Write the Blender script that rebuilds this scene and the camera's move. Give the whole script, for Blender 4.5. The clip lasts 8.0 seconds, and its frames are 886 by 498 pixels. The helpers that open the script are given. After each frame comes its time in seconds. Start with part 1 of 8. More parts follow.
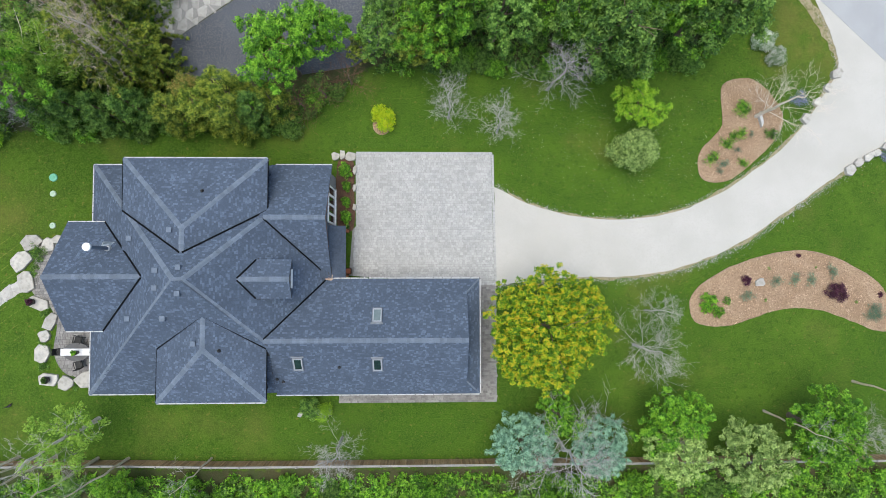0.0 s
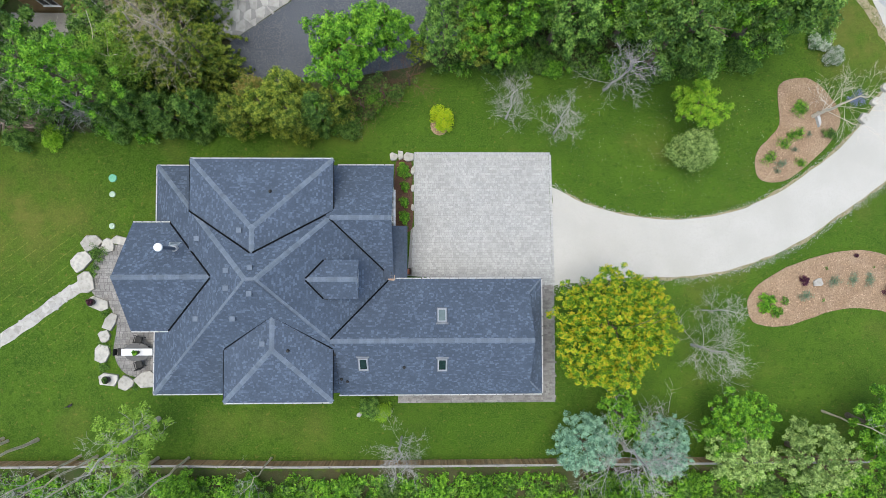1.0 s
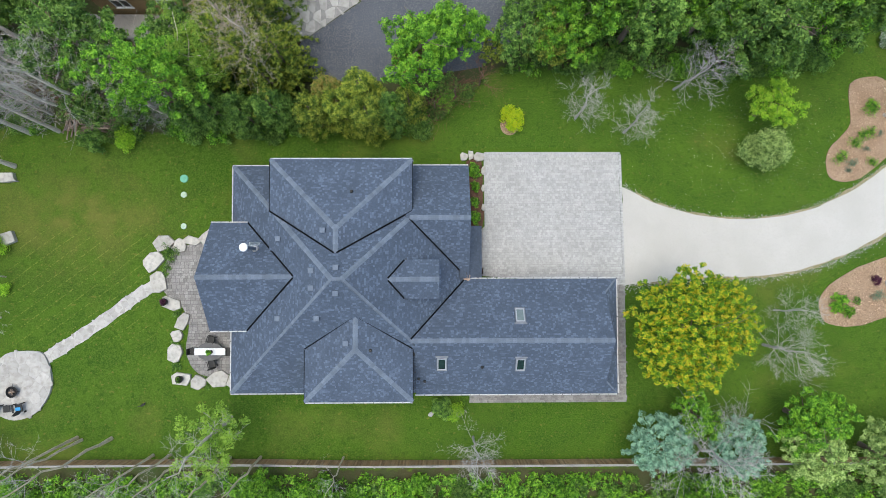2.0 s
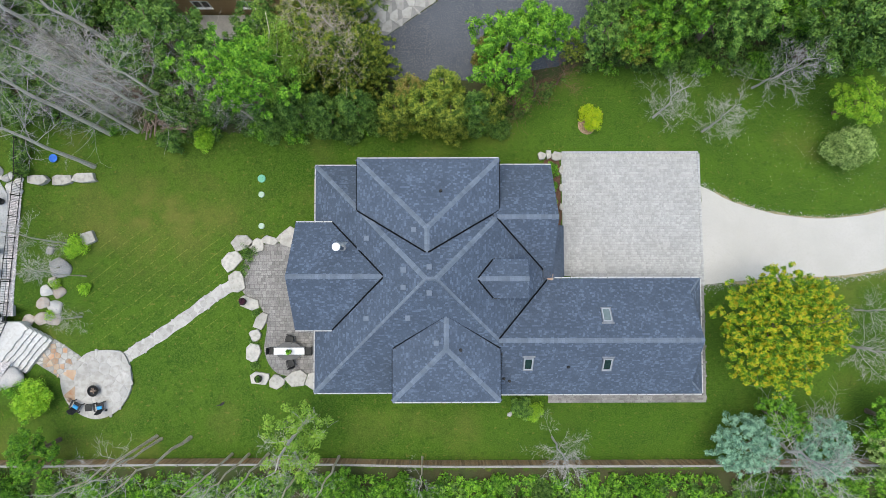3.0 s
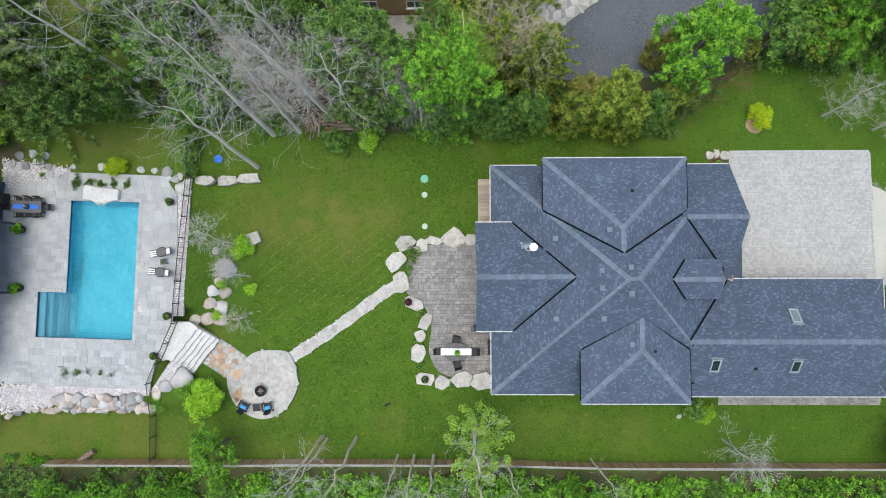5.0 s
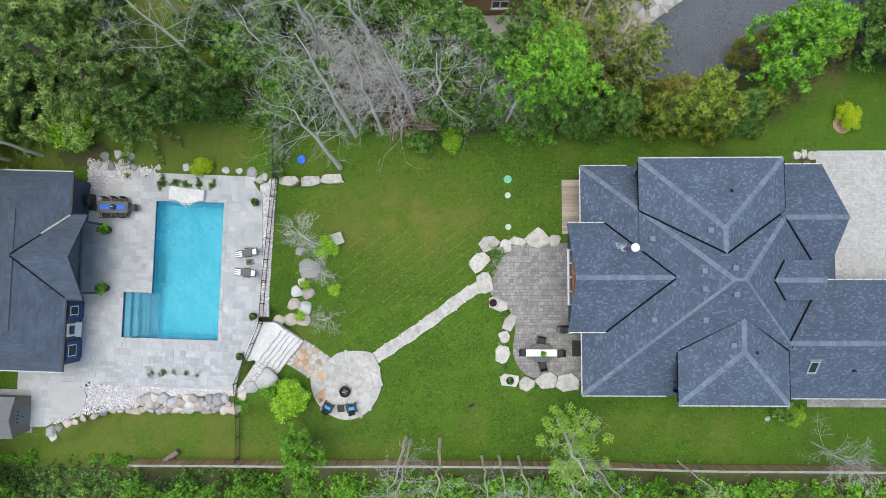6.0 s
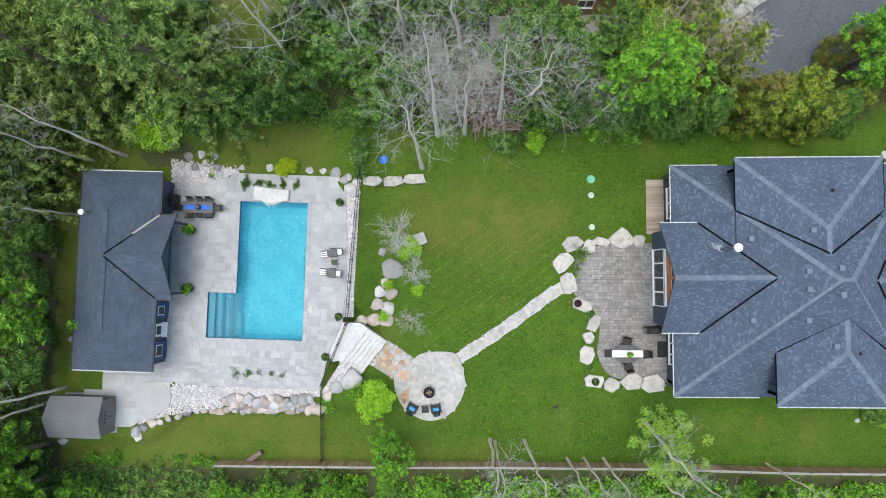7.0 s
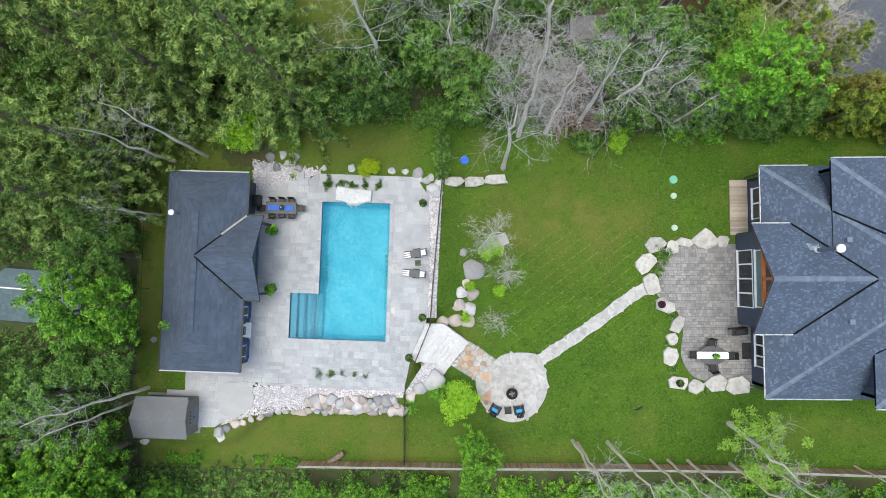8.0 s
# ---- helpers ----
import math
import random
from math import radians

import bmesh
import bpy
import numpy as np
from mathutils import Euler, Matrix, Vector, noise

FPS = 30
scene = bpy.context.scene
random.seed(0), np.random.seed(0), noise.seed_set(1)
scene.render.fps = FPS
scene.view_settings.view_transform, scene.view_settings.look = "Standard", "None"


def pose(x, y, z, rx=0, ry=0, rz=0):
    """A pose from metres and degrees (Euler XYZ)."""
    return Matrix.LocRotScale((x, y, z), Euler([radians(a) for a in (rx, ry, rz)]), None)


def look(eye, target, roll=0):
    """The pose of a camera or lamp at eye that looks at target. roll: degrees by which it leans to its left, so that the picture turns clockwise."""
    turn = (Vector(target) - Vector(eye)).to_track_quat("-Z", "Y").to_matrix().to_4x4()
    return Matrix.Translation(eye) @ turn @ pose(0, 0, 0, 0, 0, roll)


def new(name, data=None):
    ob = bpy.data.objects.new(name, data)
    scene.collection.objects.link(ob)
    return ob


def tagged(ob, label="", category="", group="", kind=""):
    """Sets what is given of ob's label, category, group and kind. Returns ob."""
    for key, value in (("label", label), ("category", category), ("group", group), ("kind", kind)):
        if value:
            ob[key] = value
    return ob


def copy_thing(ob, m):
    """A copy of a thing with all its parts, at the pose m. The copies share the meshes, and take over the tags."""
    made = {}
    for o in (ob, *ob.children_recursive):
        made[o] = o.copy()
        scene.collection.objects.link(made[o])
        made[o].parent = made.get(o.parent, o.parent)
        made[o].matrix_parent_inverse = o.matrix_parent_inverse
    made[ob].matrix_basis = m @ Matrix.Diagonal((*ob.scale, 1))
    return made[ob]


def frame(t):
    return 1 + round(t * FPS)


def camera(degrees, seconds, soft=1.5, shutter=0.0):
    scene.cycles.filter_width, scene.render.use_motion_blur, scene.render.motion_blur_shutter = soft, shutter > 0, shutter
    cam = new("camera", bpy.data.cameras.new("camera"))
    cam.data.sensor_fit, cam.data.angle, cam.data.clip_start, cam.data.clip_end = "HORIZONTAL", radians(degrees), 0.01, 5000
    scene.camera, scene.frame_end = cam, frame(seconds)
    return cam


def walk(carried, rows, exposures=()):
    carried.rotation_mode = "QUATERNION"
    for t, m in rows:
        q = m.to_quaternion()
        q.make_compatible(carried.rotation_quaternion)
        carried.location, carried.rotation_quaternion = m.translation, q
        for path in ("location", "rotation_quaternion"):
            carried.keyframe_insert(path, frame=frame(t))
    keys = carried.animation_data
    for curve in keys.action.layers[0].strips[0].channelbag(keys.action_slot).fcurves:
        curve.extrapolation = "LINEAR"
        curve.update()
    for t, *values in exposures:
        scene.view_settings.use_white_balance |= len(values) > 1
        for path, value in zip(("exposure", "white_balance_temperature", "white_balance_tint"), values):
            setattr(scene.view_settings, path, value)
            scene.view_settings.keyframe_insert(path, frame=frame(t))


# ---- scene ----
cam = camera(74.3, 8.0, soft=0.3)
PATH = [
    (0, pose(-1.659, -1.837, 52.166, 2.194, -1.550, -0.103)),
    (0.5, pose(-4.051, -1.843, 52.151, 2.214, -1.490, -0.112)),
    (1, pose(-6.624, -1.838, 52.106, 2.221, -1.310, -0.131)),
    (1.5, pose(-9.470, -1.818, 52.082, 2.211, -1.089, -0.148)),
    (3, pose(-18.758, -1.884, 51.904, 2.258, -0.130, -0.149)),
    (3.5, pose(-22.121, -1.893, 51.865, 2.278, 0.183, -0.150)),
    (4, pose(-25.570, -1.882, 51.810, 2.274, 0.405, -0.148)),
    (4.5, pose(-29.033, -1.860, 51.748, 2.280, 0.651, -0.140)),
    (6, pose(-39.553, -1.976, 51.698, 2.524, 1.388, -0.057)),
    (6.5, pose(-43.043, -2.021, 51.667, 2.585, 1.639, -0.047)),
    (7, pose(-46.564, -2.060, 51.700, 2.661, 1.839, -0.033)),
    (7.5, pose(-49.980, -2.090, 51.733, 2.720, 2.091, -0.014)),
    (8, pose(-53.364, -2.060, 51.773, 2.735, 2.336, 0.012)),
]
walk(cam, PATH, exposures=[(0.0, 0.86, 6600, 3.0), (4.5, 0.86, 6600, 3.0), (6.5, 0.92, 6550, 3.0), (8.0, 1.0, 6550, 3.0)])

# ---------------------------------------------------------------- world and sun (overcast midday)
world = bpy.data.worlds.new("overcast_sky")
scene.world = world
world.use_nodes = True
wn = world.node_tree
sky = wn.nodes.new("ShaderNodeTexSky")
sky.sky_type = "NISHITA"
sky.sun_disc = False
sky.sun_elevation, sky.sun_rotation = radians(81), radians(281)
sky.air_density, sky.dust_density, sky.ozone_density = 1.0, 3.0, 1.0
wn.nodes["Background"].inputs["Strength"].default_value = 0.15
wn.links.new(sky.outputs["Color"], wn.nodes["Background"].inputs["Color"])
sun = new("sun", bpy.data.lights.new("sun", "SUN"))
sun.data.energy, sun.data.angle, sun.data.color = 0.9, radians(50), (1.0, 0.97, 0.93)
sun.matrix_basis = look((-7.0, 2.0, 50.0), (0, 0, 0))

# ---------------------------------------------------------------- small helpers
rng = random.Random(7)


def lin(r, g, b):
    """Linear colour from 0-255 values."""
    return tuple(((c / 255) / 12.92 if c <= 10 else ((c / 255 + 0.055) / 1.055) ** 2.4) for c in (r, g, b)) + (1.0,)


def grey(v, tint=(1, 1, 1)):
    return (v * tint[0], v * tint[1], v * tint[2], 1.0)


def smooth(a, b, x):
    t = np.clip((x - a) / (b - a), 0, 1)
    return t * t * (3 - 2 * t)


class Shape:
    """Collects vertices and faces of one mesh."""

    def __init__(self):
        self.v, self.f = [], []

    def add(self, verts, faces):
        n = len(self.v)
        self.v.extend(tuple(p) for p in verts)
        self.f.extend(tuple(i + n for i in f) for f in faces)
        return self

    def box(self, x0, x1, y0, y1, z0, z1, m=None):
        pts = [(x, y, z) for z in (z0, z1) for x, y in ((x0, y0), (x1, y0), (x1, y1), (x0, y1))]
        if m is not None:
            pts = [m @ Vector(p) for p in pts]
        return self.add(pts, [(3, 2, 1, 0), (4, 5, 6, 7), (0, 1, 5, 4), (1, 2, 6, 5), (2, 3, 7, 6), (3, 0, 4, 7)])

    def bevel_box(self, x0, x1, y0, y1, z0, z1, b=0.02, m=None):
        """A box with its upper edges chamfered."""
        lo = [(x0, y0, z0), (x1, y0, z0), (x1, y1, z0), (x0, y1, z0)]
        mid = [(x, y, z1 - b) for x, y, _ in lo]
        top = [(x0 + b, y0 + b, z1), (x1 - b, y0 + b, z1), (x1 - b, y1 - b, z1), (x0 + b, y1 - b, z1)]
        pts = lo + mid + top
        if m is not None:
            pts = [m @ Vector(p) for p in pts]
        faces = [(3, 2, 1, 0), (8, 9, 10, 11)]
        for i in range(4):
            j = (i + 1) % 4
            faces += [(i, j, 4 + j, 4 + i), (4 + i, 4 + j, 8 + j, 8 + i)]
        return self.add(pts, faces)

    def tube(self, pts, radii, sides=6, cap=True):
        pts = [Vector(p) for p in pts]
        rings = []
        for i, p in enumerate(pts):
            d = (pts[min(i + 1, len(pts) - 1)] - pts[max(i - 1, 0)]).normalized()
            a = d.cross(Vector((0, 0, 1)) if abs(d.z) < 0.9 else Vector((1, 0, 0))).normalized()
            b = d.cross(a)
            rings.append([p + radii[i] * (math.cos(2 * math.pi * k / sides) * a + math.sin(2 * math.pi * k / sides) * b) for k in range(sides)])
        faces = [(i * sides + k, i * sides + (k + 1) % sides, (i + 1) * sides + (k + 1) % sides, (i + 1) * sides + k) for i in range(len(pts) - 1) for k in range(sides)]
        if cap:
            faces += [tuple(range(sides))[::-1], tuple((len(pts) - 1) * sides + k for k in range(sides))]
        return self.add([p for r in rings for p in r], faces)

    def prism(self, outline, z0, z1, b=0.0):
        """Outline [(x, y)] pulled from z0 to z1, with the top edge chamfered by b."""
        n = len(outline)
        cx, cy = sum(p[0] for p in outline) / n, sum(p[1] for p in outline) / n
        pts = [(x, y, z0) for x, y in outline] + [(x, y, z1 - b) for x, y in outline]
        faces = [(i, (i + 1) % n, n + (i + 1) % n, n + i) for i in range(n)]
        if b > 0:
            for x, y in outline:
                d = max(math.hypot(x - cx, y - cy), 1e-3)
                pts.append((x + (cx - x) / d * b, y + (cy - y) / d * b, z1))
            faces += [(n + i, n + (i + 1) % n, 2 * n + (i + 1) % n, 2 * n + i) for i in range(n)]
            faces.append(tuple(2 * n + i for i in range(n)))
        else:
            faces.append(tuple(n + i for i in range(n)))
        faces.append(tuple(range(n))[::-1])
        return self.add(pts, faces)

    def lathe(self, profile, sides=20, at=(0, 0, 0)):
        """Profile [(radius, z)] turned round the z axis."""
        pts = [(at[0] + r * math.cos(2 * math.pi * k / sides), at[1] + r * math.sin(2 * math.pi * k / sides), at[2] + z) for r, z in profile for k in range(sides)]
        faces = [(i * sides + k, i * sides + (k + 1) % sides, (i + 1) * sides + (k + 1) % sides, (i + 1) * sides + k) for i in range(len(profile) - 1) for k in range(sides)]
        faces.append(tuple((len(profile) - 1) * sides + k for k in range(sides)))
        faces.append(tuple(range(sides))[::-1])
        return self.add(pts, faces)

    def mesh(self, name, mat, shade=False):
        me = bpy.data.meshes.new(name)
        me.from_pydata(self.v, [], self.f)
        me.materials.append(mat)
        if shade:
            me.polygons.foreach_set("use_smooth", [True] * len(me.polygons))
        me.update()
        return me


def thing(name, label, category, m=None, group="", kind=""):
    ob = new(name)
    ob.empty_display_size = 0.2
    if m is not None:
        ob.matrix_basis = m
    return tagged(ob, label, category, group, kind)


def part(name, shape, mat, parent, label="", world=False, kind="", shade=False):
    """One mesh under a thing or a part. world: its vertices are in world coordinates."""
    me = shape.mesh(name, mat, shade) if isinstance(shape, Shape) else shape
    ob = new(name, me)
    ob.parent = parent
    if world:
        up = parent.matrix_basis.copy()
        if parent.parent:
            up = parent.parent.matrix_basis @ parent.matrix_parent_inverse @ up
        ob.matrix_parent_inverse = up.inverted()
    return tagged(ob, label, "", "", kind)


def solo(name, shape, mat, label, category, m=None, group="", kind="", shade=False):
    me = shape.mesh(name, mat, shade) if isinstance(shape, Shape) else shape
    ob = new(name, me)
    if m is not None:
        ob.matrix_basis = m
    return tagged(ob, label, category, group, kind)


def place(x, y, z, rz=0.0, s=1.0, rx=0.0, ry=0.0):
    sc = s if isinstance(s, tuple) else (s, s, s)
    return pose(x, y, z, rx, ry, rz) @ Matrix.Diagonal((*sc, 1))


def curve_pts(ctrl, per=6, closed=False):
    """Catmull-Rom points through [(x, y)]."""
    n, out = len(ctrl), []
    for i in range(n if closed else n - 1):
        g = (lambda k: ctrl[k % n]) if closed else (lambda k: ctrl[min(max(k, 0), n - 1)])
        p = [np.array(g(i + k), float) for k in (-1, 0, 1, 2)]
        for s in range(per):
            t = s / per
            out.append(tuple(0.5 * (2 * p[1] + (p[2] - p[0]) * t + (2 * p[0] - 5 * p[1] + 4 * p[2] - p[3]) * t * t + (3 * p[1] - p[0] - 3 * p[2] + p[3]) * t ** 3)))
    if not closed:
        out.append(tuple(map(float, ctrl[-1])))
    return out


def inside(x, y, poly):
    hit, n = False, len(poly)
    for i in range(n):
        (ax, ay), (bx, by) = poly[i], poly[(i + 1) % n]
        if (ay > y) != (by > y) and x < (bx - ax) * (y - ay) / (by - ay) + ax:
            hit = not hit
    return hit


# ---------------------------------------------------------------- materials
def nodes_of(name):
    m = bpy.data.materials.new(name)
    m.use_nodes = True
    nt = m.node_tree
    return m, nt, nt.nodes["Principled BSDF"]


def mat(name, a, b, c=None, rough=0.8, scale=1.0, fine=12.0, bump=0.3, rand="", spread=0.25, metal=0.0, spec=0.3, dist=0.02):
    """Colours a and b mixed by a broad noise, c by a fine one; rand: 'island' or 'object' varies the brightness from piece to piece."""
    m, nt, bsdf = nodes_of(name)
    N, L = nt.nodes.new, nt.links.new
    co = N("ShaderNodeTexCoord").outputs["Object"]
    if rand == "object":
        info = N("ShaderNodeObjectInfo")
        add = N("ShaderNodeVectorMath")
        add.operation = "MULTIPLY_ADD"
        L(info.outputs["Random"], add.inputs[0])
        add.inputs[1].default_value = (37, 91, 53)
        L(co, add.inputs[2])
        co = add.outputs[0]
    n1, n2 = N("ShaderNodeTexNoise"), N("ShaderNodeTexNoise")
    n1.inputs["Scale"].default_value, n1.inputs["Detail"].default_value = scale, 5
    n2.inputs["Scale"].default_value, n2.inputs["Detail"].default_value = fine, 4
    L(co, n1.inputs["Vector"])
    L(co, n2.inputs["Vector"])
    r1 = N("ShaderNodeMapRange")
    r1.inputs[1].default_value, r1.inputs[2].default_value = 0.35, 0.65
    L(n1.outputs["Fac"], r1.inputs[0])
    mix = N("ShaderNodeMix")
    mix.data_type = "RGBA"
    L(r1.outputs[0], mix.inputs[0])
    mix.inputs[6].default_value, mix.inputs[7].default_value = a, b
    col = mix.outputs[2]
    if c:
        r2 = N("ShaderNodeMapRange")
        r2.inputs[1].default_value, r2.inputs[2].default_value = 0.45, 0.72
        L(n2.outputs["Fac"], r2.inputs[0])
        mix2 = N("ShaderNodeMix")
        mix2.data_type = "RGBA"
        L(r2.outputs[0], mix2.inputs[0])
        L(col, mix2.inputs[6])
        mix2.inputs[7].default_value = c
        col = mix2.outputs[2]
    src = None
    if rand == "fleck":
        pw = N("ShaderNodeMath")
        pw.operation = "POWER"
        pw.inputs[1].default_value = 3.5
        L(N("ShaderNodeNewGeometry").outputs["Random Per Island"], pw.inputs[0])
        src = pw.outputs[0]
    elif rand:
        src = N("ShaderNodeObjectInfo").outputs["Random"] if rand == "object" else N("ShaderNodeNewGeometry").outputs["Random Per Island"]
    if src:
        r3 = N("ShaderNodeMapRange")
        r3.inputs[3].default_value, r3.inputs[4].default_value = 1 - spread, (1 + spread * 2.4 if rand == "fleck" else 1 + spread)
        L(src, r3.inputs[0])
        hsv = N("ShaderNodeHueSaturation")
        L(r3.outputs[0], hsv.inputs["Value"])
        L(col, hsv.inputs["Color"])
        col = hsv.outputs[0]
    L(col, bsdf.inputs["Base Color"])
    bsdf.inputs["Roughness"].default_value = rough
    bsdf.inputs["Metallic"].default_value = metal
    bsdf.inputs["Specular IOR Level"].default_value = spec
    if bump:
        bp = N("ShaderNodeBump")
        bp.inputs["Strength"].default_value, bp.inputs["Distance"].default_value = bump, dist
        L(n2.outputs["Fac"], bp.inputs["Height"])
        L(bp.outputs[0], bsdf.inputs["Normal"])
    return m


def leaf_mat(name, cols, rough=0.55, glow=0.12):
    """Leaves: each one takes a colour of the row, and lets some light through."""
    m, nt, bsdf = nodes_of(name)
    N, L = nt.nodes.new, nt.links.new
    ramp = N("ShaderNodeValToRGB")
    el = ramp.color_ramp.elements
    while len(el) < len(cols):
        el.new(0.5)
    for i, c in enumerate(cols):
        el[i].position, el[i].color = i / (len(cols) - 1), c
    # whole sprays differ as well as single leaves
    spray = N("ShaderNodeTexNoise")
    spray.inputs["Scale"].default_value, spray.inputs["Detail"].default_value = 2.6, 3
    L(N("ShaderNodeTexCoord").outputs["Object"], spray.inputs["Vector"])
    wide = N("ShaderNodeMapRange")
    wide.inputs[1].default_value, wide.inputs[2].default_value, wide.inputs[3].default_value, wide.inputs[4].default_value = 0.43, 0.57, 0.0, 0.7
    L(spray.outputs["Fac"], wide.inputs[0])
    both = N("ShaderNodeMath")
    both.operation = "MULTIPLY_ADD"
    L(N("ShaderNodeNewGeometry").outputs["Random Per Island"], both.inputs[0])
    both.inputs[1].default_value = 0.3
    L(wide.outputs[0], both.inputs[2])
    L(both.outputs[0], ramp.inputs[0])
    info = N("ShaderNodeObjectInfo")
    r = N("ShaderNodeMapRange")
    r.inputs[3].default_value, r.inputs[4].default_value = 0.82, 1.18
    L(info.outputs["Random"], r.inputs[0])
    hsv = N("ShaderNodeHueSaturation")
    L(r.outputs[0], hsv.inputs["Value"])
    L(ramp.outputs[0], hsv.inputs["Color"])
    L(hsv.outputs[0], bsdf.inputs["Base Color"])
    bsdf.inputs["Roughness"].default_value = rough
    bsdf.inputs["Specular IOR Level"].default_value = 0.25
    tr = N("ShaderNodeBsdfTranslucent")
    L(hsv.outputs[0], tr.inputs["Color"])
    mx = N("ShaderNodeMixShader")
    mx.inputs[0].default_value = glow
    L(bsdf.outputs[0], mx.inputs[1])
    L(tr.outputs[0], mx.inputs[2])
    L(mx.outputs[0], nt.nodes["Material Output"].inputs["Surface"])
    return m


def ground_mat():
    """Lawn with mown tone, dry patches and darker clover; bare soil where the woods stand."""
    m, nt, bsdf = nodes_of("lawn_and_soil")
    N, L = nt.nodes.new, nt.links.new
    co = N("ShaderNodeTexCoord").outputs["Object"]

    def noise(scale, detail, lo, hi):
        n = N("ShaderNodeTexNoise")
        n.inputs["Scale"].default_value, n.inputs["Detail"].default_value = scale, detail
        L(co, n.inputs["Vector"])
        r = N("ShaderNodeMapRange")
        r.inputs[1].default_value, r.inputs[2].default_value = lo, hi
        L(n.outputs["Fac"], r.inputs[0])
        return r.outputs[0], n.outputs["Fac"]

    def mix(f, a, b):
        x = N("ShaderNodeMix")
        x.data_type = "RGBA"
        for s, k in ((f, 0), (a, 6), (b, 7)):
            if isinstance(s, (tuple, float)):
                x.inputs[k].default_value = s
            else:
                L(s, x.inputs[k])
        return x.outputs[2]

    def times(a, k):
        x = N("ShaderNodeMath")
        x.operation = "MULTIPLY"
        L(a, x.inputs[0])
        if isinstance(k, float):
            x.inputs[1].default_value = k
        else:
            L(k, x.inputs[1])
        return x.outputs[0]

    broad, _ = noise(0.09, 6, 0.38, 0.62)
    mid, _ = noise(0.5, 10, 0.36, 0.68)
    fine, raw = noise(9.0, 7, 0.4, 0.62)
    dry, _ = noise(0.16, 5, 0.55, 0.72)
    grass = mix(broad, GRASS[0], GRASS[1])
    grass = mix(times(mid, 0.66), grass, GRASS[2])
    grass = mix(times(fine, 0.66), grass, GRASS[3])
    weed, _ = noise(2.4, 9, 0.56, 0.66)
    grass = mix(times(weed, 0.5), grass, GRASS[2])
    thin, _ = noise(3.1, 9, 0.6, 0.7)
    grass = mix(times(thin, 0.58), grass, GRASS[4])
    att = N("ShaderNodeAttribute")
    att.attribute_name = "worn"
    sep = N("ShaderNodeSeparateColor")
    L(att.outputs["Color"], sep.inputs[0])
    grass = mix(times(dry, 0.34), grass, GRASS[4])
    patch, _ = noise(0.5, 6, 0.3, 0.6)
    grass = mix(times(times(sep.outputs[1], patch), 0.72), grass, GRASS[4])
    # faint diagonal rows left by overseeding
    turn = N("ShaderNodeVectorRotate")
    turn.rotation_type = "Z_AXIS"
    turn.inputs["Angle"].default_value = radians(-37)
    L(co, turn.inputs["Vector"])
    wave = N("ShaderNodeTexWave")
    wave.wave_type, wave.bands_direction = "BANDS", "Y"
    wave.inputs["Scale"].default_value, wave.inputs["Distortion"].default_value = 0.33, 0.5
    L(turn.outputs[0], wave.inputs["Vector"])
    rows_ = N("ShaderNodeMapRange")
    rows_.inputs[1].default_value, rows_.inputs[2].default_value = 0.962, 1.0
    L(wave.outputs["Fac"], rows_.inputs[0])
    dash, _ = noise(4.5, 3, 0.44, 0.6)
    grass = mix(times(times(times(rows_.outputs[0], dash), sep.outputs[2]), 0.42), grass, (0.24, 0.24, 0.06, 1))
    soil = mix(mid, SOIL[0], SOIL[1])
    soil = mix(times(fine, 0.6), soil, SOIL[2])
    edge = N("ShaderNodeMath")
    edge.operation = "ADD"
    L(sep.outputs[0], edge.inputs[0])
    rag, _ = noise(1.6, 5, 0.2, 0.8)
    half = N("ShaderNodeMath")
    half.operation = "MULTIPLY_ADD"
    L(rag, half.inputs[0])
    half.inputs[1].default_value, half.inputs[2].default_value = 0.7, -0.35
    L(half.outputs[0], edge.inputs[1])
    cut = N("ShaderNodeMapRange")
    cut.inputs[1].default_value, cut.inputs[2].default_value = 0.4, 0.6
    L(edge.outputs[0], cut.inputs[0])
    L(mix(cut.outputs[0], grass, soil), bsdf.inputs["Base Color"])
    bsdf.inputs["Roughness"].default_value = 0.9
    bsdf.inputs["Specular IOR Level"].default_value = 0.15
    bp = N("ShaderNodeBump")
    bp.inputs["Strength"].default_value, bp.inputs["Distance"].default_value = 0.6, 0.05
    L(raw, bp.inputs["Height"])
    L(bp.outputs[0], bsdf.inputs["Normal"])
    return m


GRASS = [(0.038, 0.092, 0.006, 1), (0.06, 0.117, 0.01, 1), (0.022, 0.06, 0.006, 1), (0.088, 0.152, 0.018, 1), (0.15, 0.145, 0.034, 1)]
SOIL = [(0.06, 0.055, 0.025, 1), (0.04, 0.072, 0.018, 1), (0.08, 0.075, 0.04, 1)]
M = {}
M["ground"] = ground_mat()
M["shingle"] = mat("asphalt_shingle", grey(0.1, (0.76, 1, 1.42)), grey(0.124, (0.76, 1, 1.42)), grey(0.08, (0.78, 1, 1.4)), 0.85, 0.6, 30, 0.4, "fleck", 0.17, spec=0.25)
M["shingle_plain"] = mat("smooth_shingle", grey(0.08, (0.78, 1, 1.38)), grey(0.102, (0.78, 1, 1.38)), grey(0.066, (0.8, 1, 1.35)), 0.85, 0.5, 30, 0.4, "island", 0.14, spec=0.25)
